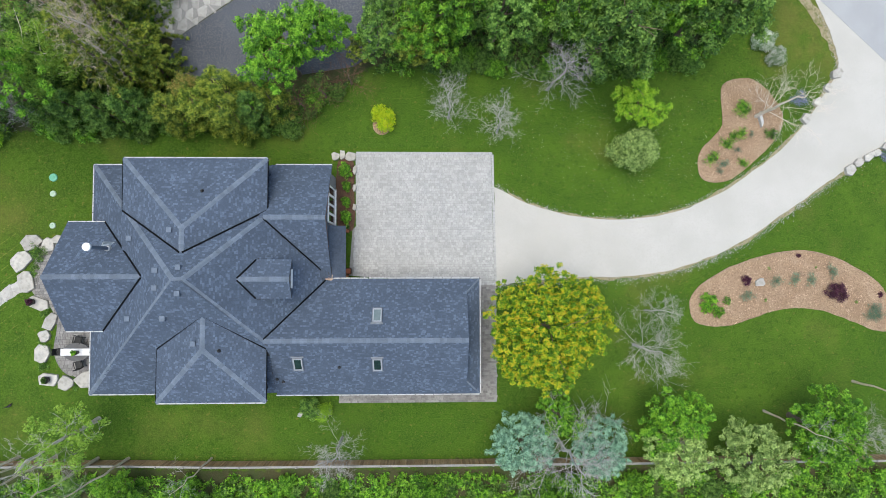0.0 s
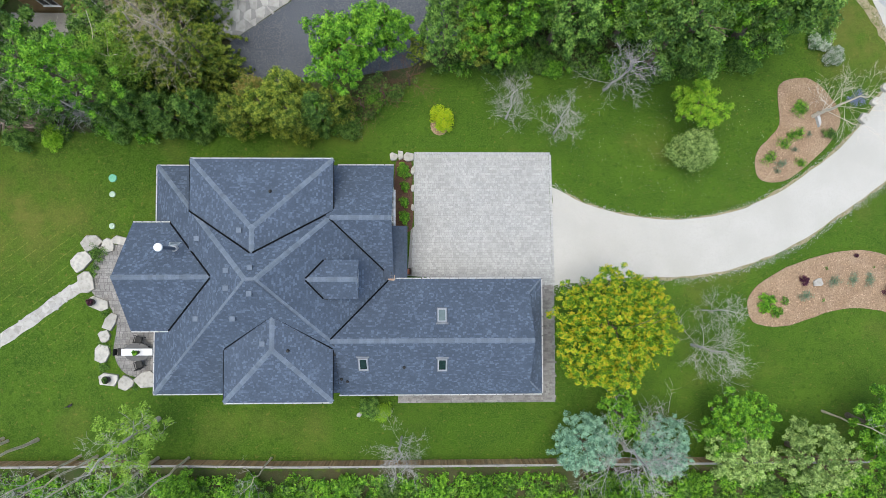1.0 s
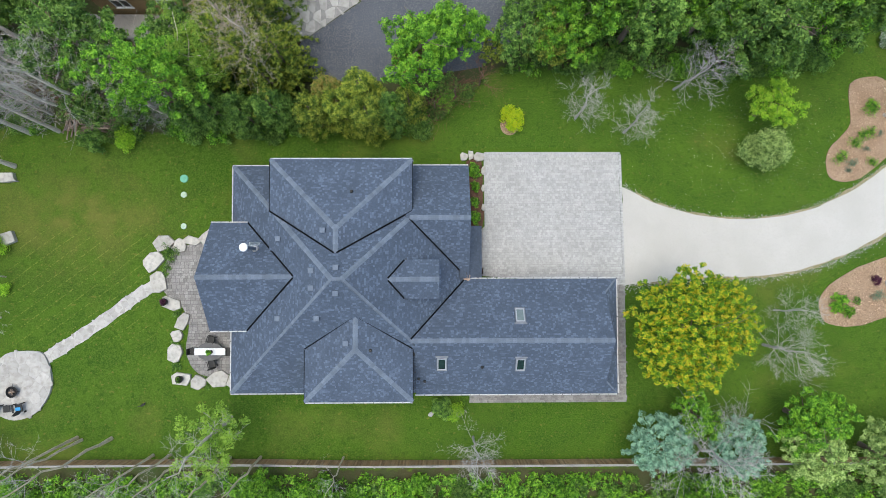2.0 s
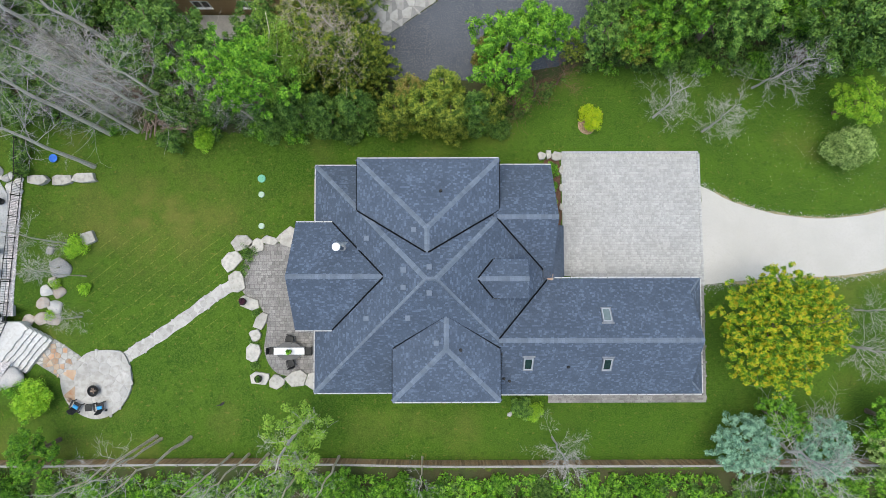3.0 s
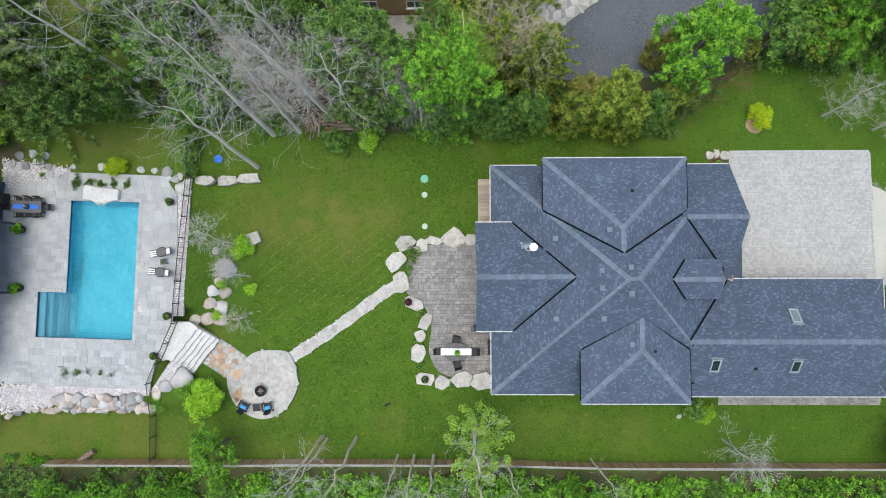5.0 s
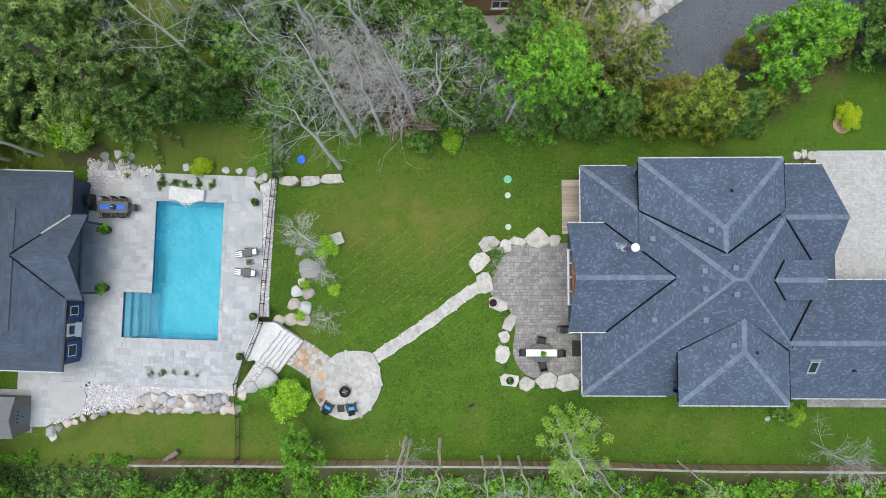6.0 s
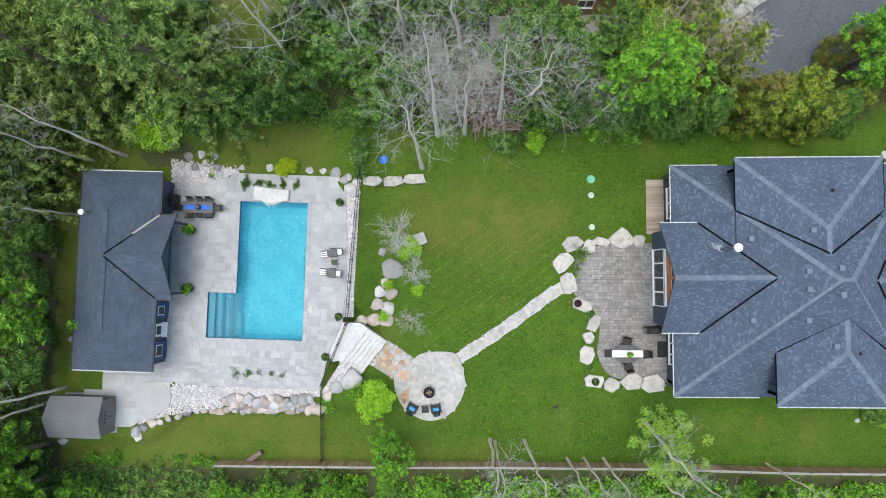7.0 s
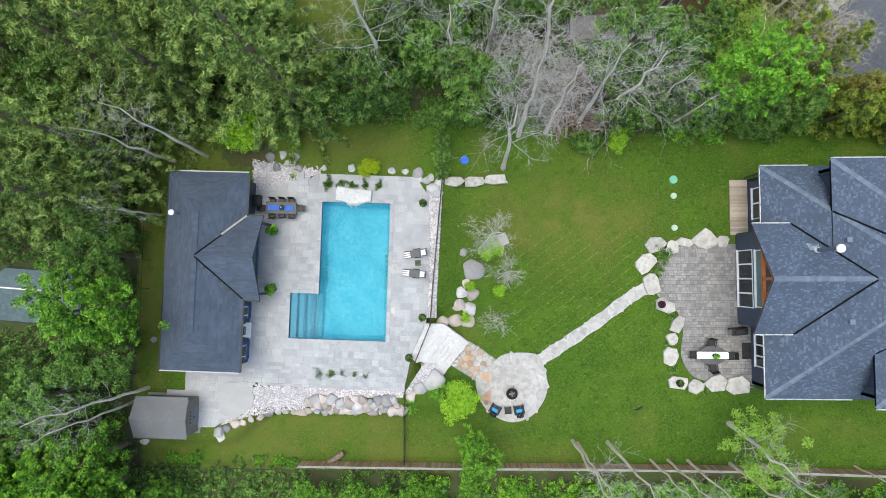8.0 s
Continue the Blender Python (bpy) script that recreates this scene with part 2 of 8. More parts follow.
M["cap"] = mat("ridge_cap_shingle", grey(0.165, (0.82, 1, 1.28)), grey(0.195, (0.82, 1, 1.28)), grey(0.13, (0.85, 1, 1.2)), 0.85, 1.0, 30, 0.4, "island", 0.15, spec=0.25)
M["underlay"] = mat("roof_underlay", grey(0.05), grey(0.065), None, 0.9, 1, 20, 0.2)
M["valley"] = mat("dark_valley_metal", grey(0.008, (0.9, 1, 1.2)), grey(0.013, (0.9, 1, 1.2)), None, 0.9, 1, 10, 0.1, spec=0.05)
M["white"] = mat("white_painted_metal", grey(0.72), grey(0.8), grey(0.62), 0.45, 0.7, 8, 0.05)
M["siding"] = mat("blue_grey_siding", grey(0.062, (0.78, 1, 1.45)), grey(0.075, (0.78, 1, 1.4)), grey(0.055, (0.8, 1, 1.4)), 0.6, 0.8, 9, 0.1)
M["stonewall"] = mat("grey_stone_veneer", grey(0.22), grey(0.32, (1, 0.97, 0.92)), grey(0.15), 0.85, 1.5, 6, 0.6)
M["timber"] = mat("orange_cedar_timber", (0.36, 0.11, 0.035, 1), (0.44, 0.15, 0.05, 1), (0.27, 0.08, 0.03, 1), 0.5, 0.8, 9, 0.2)
M["glass"] = mat("dark_window_glass", (0.012, 0.016, 0.02, 1), (0.02, 0.025, 0.03, 1), None, 0.05, 0.5, 3, 0.0, spec=0.5)
# grey base colour paints the sky's reflection into the north skylight pane
M["blind"] = mat("glass_with_painted_sky_reflection", (0.13, 0.17, 0.17, 1), (0.16, 0.2, 0.2, 1), None, 0.12, 3, 9, 0.0, spec=0.5)
M["skyglass"] = mat("dark_green_skylight_glass", (0.006, 0.018, 0.014, 1), (0.012, 0.032, 0.024, 1), None, 0.12, 3, 9, 0.0, spec=0.25)
# lighter copy of the window glass, with reflected sky put into its colour
M["glass_sky"] = mat("window_glass_painted_sky", (0.07, 0.13, 0.12, 1), (0.1, 0.17, 0.155, 1), None, 0.08, 0.5, 3, 0.0, spec=0.8)
M["metal"] = mat("galvanised_metal", grey(0.5), grey(0.6), grey(0.4), 0.35, 2, 14, 0.1, metal=0.6)
M["flue_metal"] = mat("blue_grey_flue_metal", grey(0.16, (0.85, 1, 1.25)), grey(0.2, (0.85, 1, 1.25)), None, 0.5, 2, 14, 0.1, metal=0.3)
M["cricket"] = mat("weathered_zinc", grey(0.24, (0.85, 1, 1.12)), grey(0.42, (0.9, 1, 1.1)), None, 0.45, 3, 14, 0.1, metal=0.3)
M["black"] = mat("black_powder_coat", grey(0.012), grey(0.02), grey(0.03), 0.45, 2, 14, 0.1)
M["rubber"] = mat("black_plastic", grey(0.018), grey(0.03), None, 0.6, 2, 14, 0.1)
M["paver"] = mat("concrete_paver", grey(0.4, (1, 0.99, 0.96)), grey(0.46, (1, 0.995, 0.975)), grey(0.34, (1, 0.99, 0.95)), 0.88, 0.35, 18, 0.4, "island", 0.13)
M["paver_object"] = mat("concrete_paver_single", grey(0.4, (1, 0.99, 0.96)), grey(0.46, (1, 0.995, 0.975)), grey(0.34, (1, 0.99, 0.95)), 0.88, 0.8, 18, 0.4, "object", 0.13)
M["patio"] = mat("weathered_paver", grey(0.22, (1.04, 0.98, 0.93)), grey(0.3, (1.03, 0.98, 0.92)), grey(0.16, (1, 0.97, 0.97)), 0.88, 0.5, 18, 0.4, "island", 0.22)
M["patio_object"] = mat("weathered_paver_single", grey(0.22, (1.04, 0.98, 0.93)), grey(0.3, (1.03, 0.98, 0.92)), grey(0.16), 0.88, 0.8, 18, 0.4, "object", 0.22)
M["joint"] = mat("jointing_sand", grey(0.26, (1, 0.97, 0.92)), grey(0.32, (1, 0.97, 0.92)), grey(0.19), 0.95, 1, 20, 0.3)
M["joint_dark"] = mat("dark_joint_sand", grey(0.1, (1, 0.95, 0.88)), grey(0.14, (1, 0.95, 0.88)), grey(0.07), 0.95, 1, 20, 0.3)
M["joint_pale"] = mat("pale_joint_sand", grey(0.34), grey(0.38), grey(0.3), 0.95, 1, 20, 0.3)
M["gutter"] = mat("dull_white_gutter", grey(0.5), grey(0.58), grey(0.42), 0.5, 0.7, 8, 0.05)
M["slab"] = mat("pale_deck_slab", grey(0.33, (0.98, 1, 1.01)), grey(0.43, (0.99, 1, 1.0)), grey(0.29), 0.8, 0.4, 10, 0.25, "island", 0.11)
M["slab_object"] = mat("pale_deck_slab_single", grey(0.33, (0.98, 1, 1.01)), grey(0.43, (0.99, 1, 1.0)), grey(0.29), 0.8, 0.9, 10, 0.25, "object", 0.11)
M["gravel"] = mat("crushed_limestone", grey(0.43, (1.02, 0.985, 0.905)), grey(0.48, (1.02, 0.985, 0.92)), grey(0.41, (1.02, 0.98, 0.89)), 0.95, 0.3, 14, 0.4, dist=0.03)
M["pad"] = mat("sandy_screenings", grey(0.36, (1.01, 0.99, 0.96)), grey(0.4, (1.01, 0.99, 0.96)), grey(0.33), 0.95, 0.8, 12, 0.2)
M["road"] = mat("pale_asphalt", grey(0.34, (0.98, 1, 1.03)), grey(0.39, (0.98, 1, 1.03)), grey(0.3), 0.9, 0.4, 30, 0.4)
M["asphalt"] = mat("asphalt_blue_grey", grey(0.07, (0.9, 1, 1.25)), grey(0.09, (0.9, 1, 1.22)), grey(0.16), 0.9, 0.3, 9, 0.6)
M["mulch"] = mat("bark_mulch", (0.3, 0.205, 0.13, 1), (0.37, 0.265, 0.175, 1), (0.17, 0.105, 0.065, 1), 0.95, 0.5, 11, 0.9, dist=0.06)
M["verge"] = mat("sandy_verge", (0.26, 0.215, 0.125, 1), (0.34, 0.285, 0.19, 1), (0.1, 0.125, 0.03, 1), 0.95, 0.9, 5, 0.8, dist=0.05)
M["pole_bark"] = mat("pale_tan_bark", (0.6, 0.5, 0.36, 1), (0.68, 0.58, 0.44, 1), (0.42, 0.34, 0.25, 1), 0.9, 2.0, 10, 0.6)
M["mulch_dark"] = mat("dark_mulch", (0.10, 0.055, 0.035, 1), (0.14, 0.075, 0.05, 1), (0.06, 0.035, 0.025, 1), 0.95, 0.8, 10, 0.9, dist=0.06)
M["chip"] = mat("mulch_chip", (0.38, 0.25, 0.16, 1), (0.46, 0.33, 0.23, 1), None, 0.95, 1, 10, 0.3, "island", 0.45)
M["flag"] = mat("limestone_flag", grey(0.37, (1, 0.965, 0.9)), grey(0.47, (1, 0.965, 0.91)), grey(0.31, (1, 0.95, 0.87)), 0.88, 0.8, 2.2, 0.6, "object", 0.11)
M["flag_warm"] = mat("rust_flagstone", (0.36, 0.25, 0.17, 1), (0.44, 0.37, 0.28, 1), (0.38, 0.2, 0.11, 1), 0.88, 0.7, 2, 0.5, "object", 0.3)
M["step"] = mat("white_limestone_step", grey(0.5, (1, 0.985, 0.95)), grey(0.58, (1, 0.985, 0.955)), grey(0.45, (1, 0.96, 0.9)), 0.85, 0.9, 4, 0.5)
M["boulder"] = mat("granite_boulder", grey(0.3, (0.98, 1, 1.02)), grey(0.42, (1.03, 0.98, 0.93)), grey(0.25), 0.85, 1.1, 16, 0.5, "object", 0.42)
M["boulder_pink"] = mat("pink_granite_boulder", (0.36, 0.28, 0.23, 1), (0.46, 0.4, 0.35, 1), grey(0.32), 0.85, 1.1, 16, 0.5, "object", 0.3)
M["limestone"] = mat("pale_limestone_block", grey(0.38, (1.02, 0.97, 0.88)), grey(0.48, (1.02, 0.97, 0.88)), grey(0.3, (1, 0.96, 0.86)), 0.88, 0.9, 3, 0.8, "object", 0.15)
M["pebble"] = mat("river_pebble", grey(0.42, (1.06, 0.97, 0.96)), grey(0.5, (1.03, 0.98, 0.98)), None, 0.8, 2, 10, 0.2, "island", 0.5)
M["pebble_dull"] = mat("lane_pebble", grey(0.25, (1.03, 0.98, 0.9)), grey(0.33, (1.02, 0.98, 0.92)), None, 0.8, 2, 10, 0.2, "island", 0.5)
M["wood_grey"] = mat("weathered_board", (0.36, 0.3, 0.235, 1), (0.43, 0.37, 0.3, 1), (0.28, 0.22, 0.165, 1), 0.85, 0.8, 12, 0.4, "object", 0.22)
M["wood_fence"] = mat("brown_fence_board", (0.4, 0.24, 0.13, 1), (0.48, 0.33, 0.21, 1), (0.3, 0.16, 0.08, 1), 0.85, 0.8, 12, 0.4, "object", 0.3)
M["wood_fence_joined"] = mat("brown_fence_board_joined", (0.4, 0.24, 0.13, 1), (0.48, 0.33, 0.21, 1), (0.3, 0.16, 0.08, 1), 0.85, 0.8, 12, 0.4, "island", 0.3)
M["rail"] = mat("silvered_rail", grey(0.26, (1.04, 0.98, 0.9)), grey(0.32, (1.03, 0.98, 0.9)), grey(0.18), 0.85, 0.8, 14, 0.4)
M["log"] = mat("old_log", (0.22, 0.16, 0.12, 1), (0.34, 0.27, 0.22, 1), (0.13, 0.085, 0.06, 1), 0.9, 1.5, 9, 0.7, "object", 0.35)
M["bark"] = mat("grey_bark", grey(0.58, (1.1, 0.98, 0.82)), grey(0.66, (1.1, 0.98, 0.84)), grey(0.34, (1.12, 0.97, 0.8)), 0.9, 2.0, 14, 0.6)
M["twig"] = mat("dead_twig", grey(0.36, (1.05, 0.98, 0.92)), grey(0.46, (1.05, 0.98, 0.92)), grey(0.26), 0.9, 1.0, 10, 0.2)
M["bark_brown"] = mat("brown_bark", (0.16, 0.12, 0.085, 1), (0.21, 0.165, 0.125, 1), (0.1, 0.07, 0.05, 1), 0.9, 2.0, 14, 0.6)
M["twig_red"] = mat("red_brown_twig", (0.14, 0.07, 0.045, 1), (0.2, 0.11, 0.07, 1), None, 0.9, 1.0, 10, 0.2)
M["twig_dead"] = mat("grey_tan_twig", (0.34, 0.32, 0.285, 1), (0.5, 0.47, 0.42, 1), None, 0.9, 1.0, 10, 0.2)
M["twig_dry"] = mat("dry_tan_twig", (0.42, 0.35, 0.25, 1), (0.5, 0.43, 0.33, 1), None, 0.9, 1.0, 10, 0.2)
# pale blotches in the plaster colour stand in for ripple light on the water
M["plaster"] = mat("plaster_with_ripple_light", (0.04, 0.34, 0.5, 1), (0.07, 0.43, 0.6, 1), (0.24, 0.66, 0.78, 1), 0.6, 0.35, 3.2, 0.1)
M["poolstep"] = mat("pool_step_plaster", (0.12, 0.32, 0.44, 1), (0.14, 0.36, 0.48, 1), None, 0.6, 0.5, 4, 0.1)
M["tan"] = mat("tan_stucco", (0.36, 0.24, 0.12, 1), (0.42, 0.29, 0.15, 1), (0.3, 0.2, 0.1, 1), 0.85, 0.5, 12, 0.3)
M["shedroof"] = mat("grey_plastic_roof", grey(0.16, (0.97, 1, 1.03)), grey(0.2, (0.97, 1, 1.02)), grey(0.14), 0.6, 0.6, 10, 0.15)
M["skylip"] = mat("pale_grey_lip", grey(0.34, (0.95, 1, 1.08)), grey(0.4, (0.95, 1, 1.08)), None, 0.6, 2, 12, 0.1)
M["skyframe"] = mat("blue_grey_frame", grey(0.2, (0.93, 1, 1.1)), grey(0.26, (0.93, 1, 1.1)), None, 0.5, 2, 12, 0.1, metal=0.2)
M["shedwall"] = mat("taupe_plastic_wall", (0.15, 0.13, 0.11, 1), (0.18, 0.155, 0.135, 1), None, 0.6, 0.8, 10, 0.15)
M["blue"] = mat("blue_fabric", (0.03, 0.12, 0.5, 1), (0.05, 0.17, 0.6, 1), None, 0.8, 3, 30, 0.2)
M["cyan"] = mat("light_blue_fabric", (0.05, 0.3, 0.62, 1), (0.07, 0.36, 0.7, 1), None, 0.8, 3, 30, 0.2)
M["navy"] = mat("navy_painted_panel", (0.02, 0.055, 0.14, 1), (0.03, 0.07, 0.17, 1), None, 0.5, 2, 20, 0.1)
M["cloth"] = mat("white_cloth", grey(0.75), grey(0.82), None, 0.9, 2, 20, 0.2)
M["table"] = mat("dark_grey_table", grey(0.075, (1, 0.98, 1.02)), grey(0.1), None, 0.5, 2, 16, 0.15)
M["terracotta"] = mat("terracotta", (0.38, 0.14, 0.07, 1), (0.45, 0.18, 0.09, 1), None, 0.8, 2, 16, 0.2)
M["lid_green"] = mat("green_plastic_lid", (0.14, 0.42, 0.28, 1), (0.18, 0.48, 0.33, 1), None, 0.55, 2, 14, 0.1)
M["lid_pale"] = mat("pale_green_plastic_lid", (0.38, 0.5, 0.38, 1), (0.44, 0.55, 0.44, 1), None, 0.6, 2, 14, 0.1)
M["petal"] = mat("pale_petal", grey(0.6, (1, 1, 0.7)), grey(0.7, (1, 1, 0.75)), None, 0.8, 2, 10, 0.0, "island", 0.2)
M["tarp"] = mat("grey_green_tarp", (0.05, 0.085, 0.09, 1), (0.07, 0.11, 0.118, 1), (0.09, 0.13, 0.14, 1), 0.5, 0.4, 3, 0.3)

LEAF = {
    "maple": leaf_mat("golden_maple_leaf", [(0.0540, 0.1326, 0.0090, 1), (0.1080, 0.2244, 0.0108, 1), (0.2160, 0.3468, 0.0144, 1), (0.3888, 0.4386, 0.0180, 1), (0.5400, 0.3672, 0.0270, 1)]),
    "bright": leaf_mat("bright_green_leaf", [(0.0332, 0.101, 0.0087, 1), (0.0861, 0.234, 0.0159, 1), (0.172, 0.387, 0.0266, 1), (0.272, 0.496, 0.0445, 1)]),
    "mid": leaf_mat("mid_green_leaf", [(0.0307, 0.0800, 0.0147, 1), (0.0781, 0.1744, 0.0275, 1), (0.1467, 0.2793, 0.0459, 1), (0.2307, 0.3694, 0.0723, 1)]),
    "dark": leaf_mat("dark_green_leaf", [(0.0232, 0.0575, 0.0101, 1), (0.0571, 0.1331, 0.0207, 1), (0.1161, 0.2193, 0.0368, 1), (0.1876, 0.2957, 0.0608, 1)]),
    "olive": leaf_mat("olive_cedar_spray", [(0.0430, 0.0842, 0.0113, 1), (0.1177, 0.1901, 0.0221, 1), (0.2431, 0.3089, 0.0377, 1), (0.3762, 0.4136, 0.0565, 1)]),
    "rust": leaf_mat("rust_cedar_spray", [(0.08, 0.12, 0.02, 1), (0.15, 0.18, 0.028, 1), (0.24, 0.23, 0.045, 1), (0.34, 0.24, 0.08, 1)]),
    "fresh": leaf_mat("fresh_green_leaf", [(0.112, 0.276, 0.0165, 1), (0.213, 0.432, 0.022, 1), (0.312, 0.54, 0.033, 1), (0.413, 0.6, 0.055, 1)]),
    "brown": leaf_mat("dry_brown_leaf", [(0.1, 0.05, 0.03, 1), (0.18, 0.09, 0.055, 1), (0.27, 0.15, 0.1, 1)]),
    "lime": leaf_mat("lime_yellow_leaf", [(0.23, 0.396, 0.012, 1), (0.38, 0.516, 0.015, 1), (0.517, 0.576, 0.02, 1)]),
    "sparse": leaf_mat("light_sparse_leaf", [(0.1320, 0.2578, 0.0285, 1), (0.2086, 0.3546, 0.0427, 1), (0.2746, 0.4083, 0.0570, 1)]),
    "spruce": leaf_mat("blue_spruce_needle", [(0.0706, 0.1416, 0.0914, 1), (0.1648, 0.3120, 0.2063, 1), (0.2783, 0.4824, 0.3272, 1), (0.3706, 0.5832, 0.3996, 1)]),
    "pine": leaf_mat("pine_needle", [(0.0439, 0.0835, 0.0174, 1), (0.1203, 0.1996, 0.0431, 1), (0.2403, 0.3401, 0.0785, 1), (0.3732, 0.4572, 0.1179, 1)]),
    "silver": leaf_mat("silver_green_leaf", [(0.0863, 0.1474, 0.0288, 1), (0.1989, 0.3135, 0.0795, 1), (0.3539, 0.4939, 0.1436, 1), (0.4876, 0.6226, 0.2159, 1)]),
    "white": leaf_mat("white_edged_leaf", [(0.0864, 0.187, 0.0504, 1), (0.288, 0.374, 0.23, 1), (0.547, 0.605, 0.461, 1), (0.62, 0.62, 0.62, 1)]),
    "purple": leaf_mat("purple_leaf", [(0.05, 0.015, 0.03, 1), (0.09, 0.025, 0.05, 1), (0.13, 0.045, 0.07, 1)]),
    "teal": leaf_mat("blue_green_grass_leaf", [(0.09, 0.16, 0.09, 1), (0.13, 0.21, 0.13, 1), (0.17, 0.25, 0.17, 1)]),
    "lavender": leaf_mat("lavender_flower", [(0.14, 0.15, 0.3, 1), (0.22, 0.22, 0.42, 1), (0.1, 0.14, 0.1, 1)]),
}

# ---------------------------------------------------------------- ground
EDGE_X = [-110.0, -82.0, -78.0, -60.0, -50.0, -40.0, -27.0, -14.4, -11.4, -6.9, -1.8, 5.8, 13.6, 21.4, 24.6, 26.8, 33.6, 53.6]
EDGE_Y = [9.2, 9.2, 9.7, 11.0, 10.5, 9.6, 9.8, 9.6, 12.0, 15.2, 15.3, 15.3, 14.8, 15.7, 17.4, 20.0, 24.9, 38.3]
TERRACE_Z = 0.93
POOL = Matrix.Translation((-66.08, 4.56, TERRACE_Z)) @ Matrix.Rotation(radians(-1.8), 4, "Z")
POOL_INV = POOL.inverted()


def woods_edge(x):
    return np.interp(x, EDGE_X, EDGE_Y)


def south_edge(x):
    """Where the terrace's south side ends."""
    return -12.9 - 2.9 * smooth(-70.0, -74.5, x)


def ground_z(x, y):
    x, y = np.asarray(x, float), np.asarray(y, float)
    lawn = -0.72 * smooth(-17.0, -31.0, x) + 0.25 * smooth(-44, -54, x)
    s = south_edge(x)
    b = smooth(-4.6, -5.6, y) * (1 - smooth(-10.6, -11.8, y))
    w = smooth(-53.0 - 4.3 * b, -56.2 - 1.9 * b, x) * smooth(s - 1.6, s, y)
    east = 0.3 * smooth(24, 36, x) * smooth(3, 16, y)
    return lawn * (1 - w) + (TERRACE_Z - 0.12) * w + east


def gz(x, y):
    return float(ground_z(x, y))


def build_ground():
    xs = np.concatenate([[-2500, -900, -300, -160], np.arange(-120, 66, 0.6), [90, 160, 300, 900, 2500]])
    ys = np.concatenate([[-2500, -900, -300, -120, -60], np.arange(-40, 50, 0.6), [70, 120, 300, 900, 2500]])
    X, Y = np.meshgrid(xs, ys)
    Z = ground_z(X, Y)
    # the pool's pit
    lx = X - POOL.translation.x + (Y - POOL.translation.y) * -0.0314
    ly = Y - POOL.translation.y
    pit = ((lx > -0.2) & (lx < 6.2) & (ly > -12.3) & (ly < 0.2)) | ((lx > -2.7) & (lx < 0.2) & (ly > -12.3) & (ly < -7.9))
    Z = np.where(pit, -1.6, Z)
    n, k = len(xs), len(ys)
    verts = np.stack([X, Y, Z], -1).reshape(-1, 3)
    i = np.arange((k - 1) * n).reshape(k - 1, n)[:, :-1].ravel()
    faces = np.stack([i, i + 1, i + n + 1, i + n], -1)
    me = bpy.data.meshes.new("ground")
    me.from_pydata(verts.tolist(), [], faces.tolist())
    me.materials.append(M["ground"])
    me.polygons.foreach_set("use_smooth", [True] * len(me.polygons))
    soil = smooth(0.3, 2.2, Y - woods_edge(X)) * (1 - smooth(24, 28, X) * smooth(30, 18, Y))
    soil = np.maximum(soil, smooth(-81.8, -83.4, X))
    soil = np.maximum(soil, smooth(-19.0, -19.8, Y))
    soil = np.maximum(soil, 0.42 * smooth(-17.7, -18.4, Y))
    soil *= 1 - smooth(-70.5, -68.5, X) * smooth(-58.0, -61.0, X) * smooth(14.5, 16.5, Y)
    soil = np.maximum(soil, 1.1 * np.exp(-(((X + 72.8) / 2.6) ** 2 + ((Y - 8.9) / 1.4) ** 2)))
    worn = np.exp(-(((X + 44.5) / 7) ** 2 + ((Y - 3.0) / 4) ** 2)) + 0.8 * np.exp(-(((X + 66) / 9) ** 2 + ((Y + 15) / 1.5) ** 2)) + 0.5 * smooth(-15.5, -17.5, Y) * smooth(-40.0, -52.0, X) + 0.8 * smooth(28.5, 31.5, X) * smooth(14.0, 18.0, Y)
    worn = worn + 0.9 * smooth(-79.6, -80.8, X) + 0.6 * smooth(-56.0, -60.0, X) * smooth(6.0, 8.0, Y)
    seeded = smooth(-51.5, -49.0, X) * (1 - smooth(-39, -36.5, X)) * smooth(-9.5, -7, Y) * (1 - smooth(1, 3.5, Y))
    att = me.color_attributes.new("worn", "FLOAT_COLOR", "POINT")
    att.data.foreach_set("color", np.stack([soil, np.clip(worn, 0, 1), seeded, 0 * X + 1], -1).astype(np.float32).ravel())
    tagged(new("ground", me), "mown green lawn with worn patches and woodland soil", "lawn", "", "structure")


build_ground()


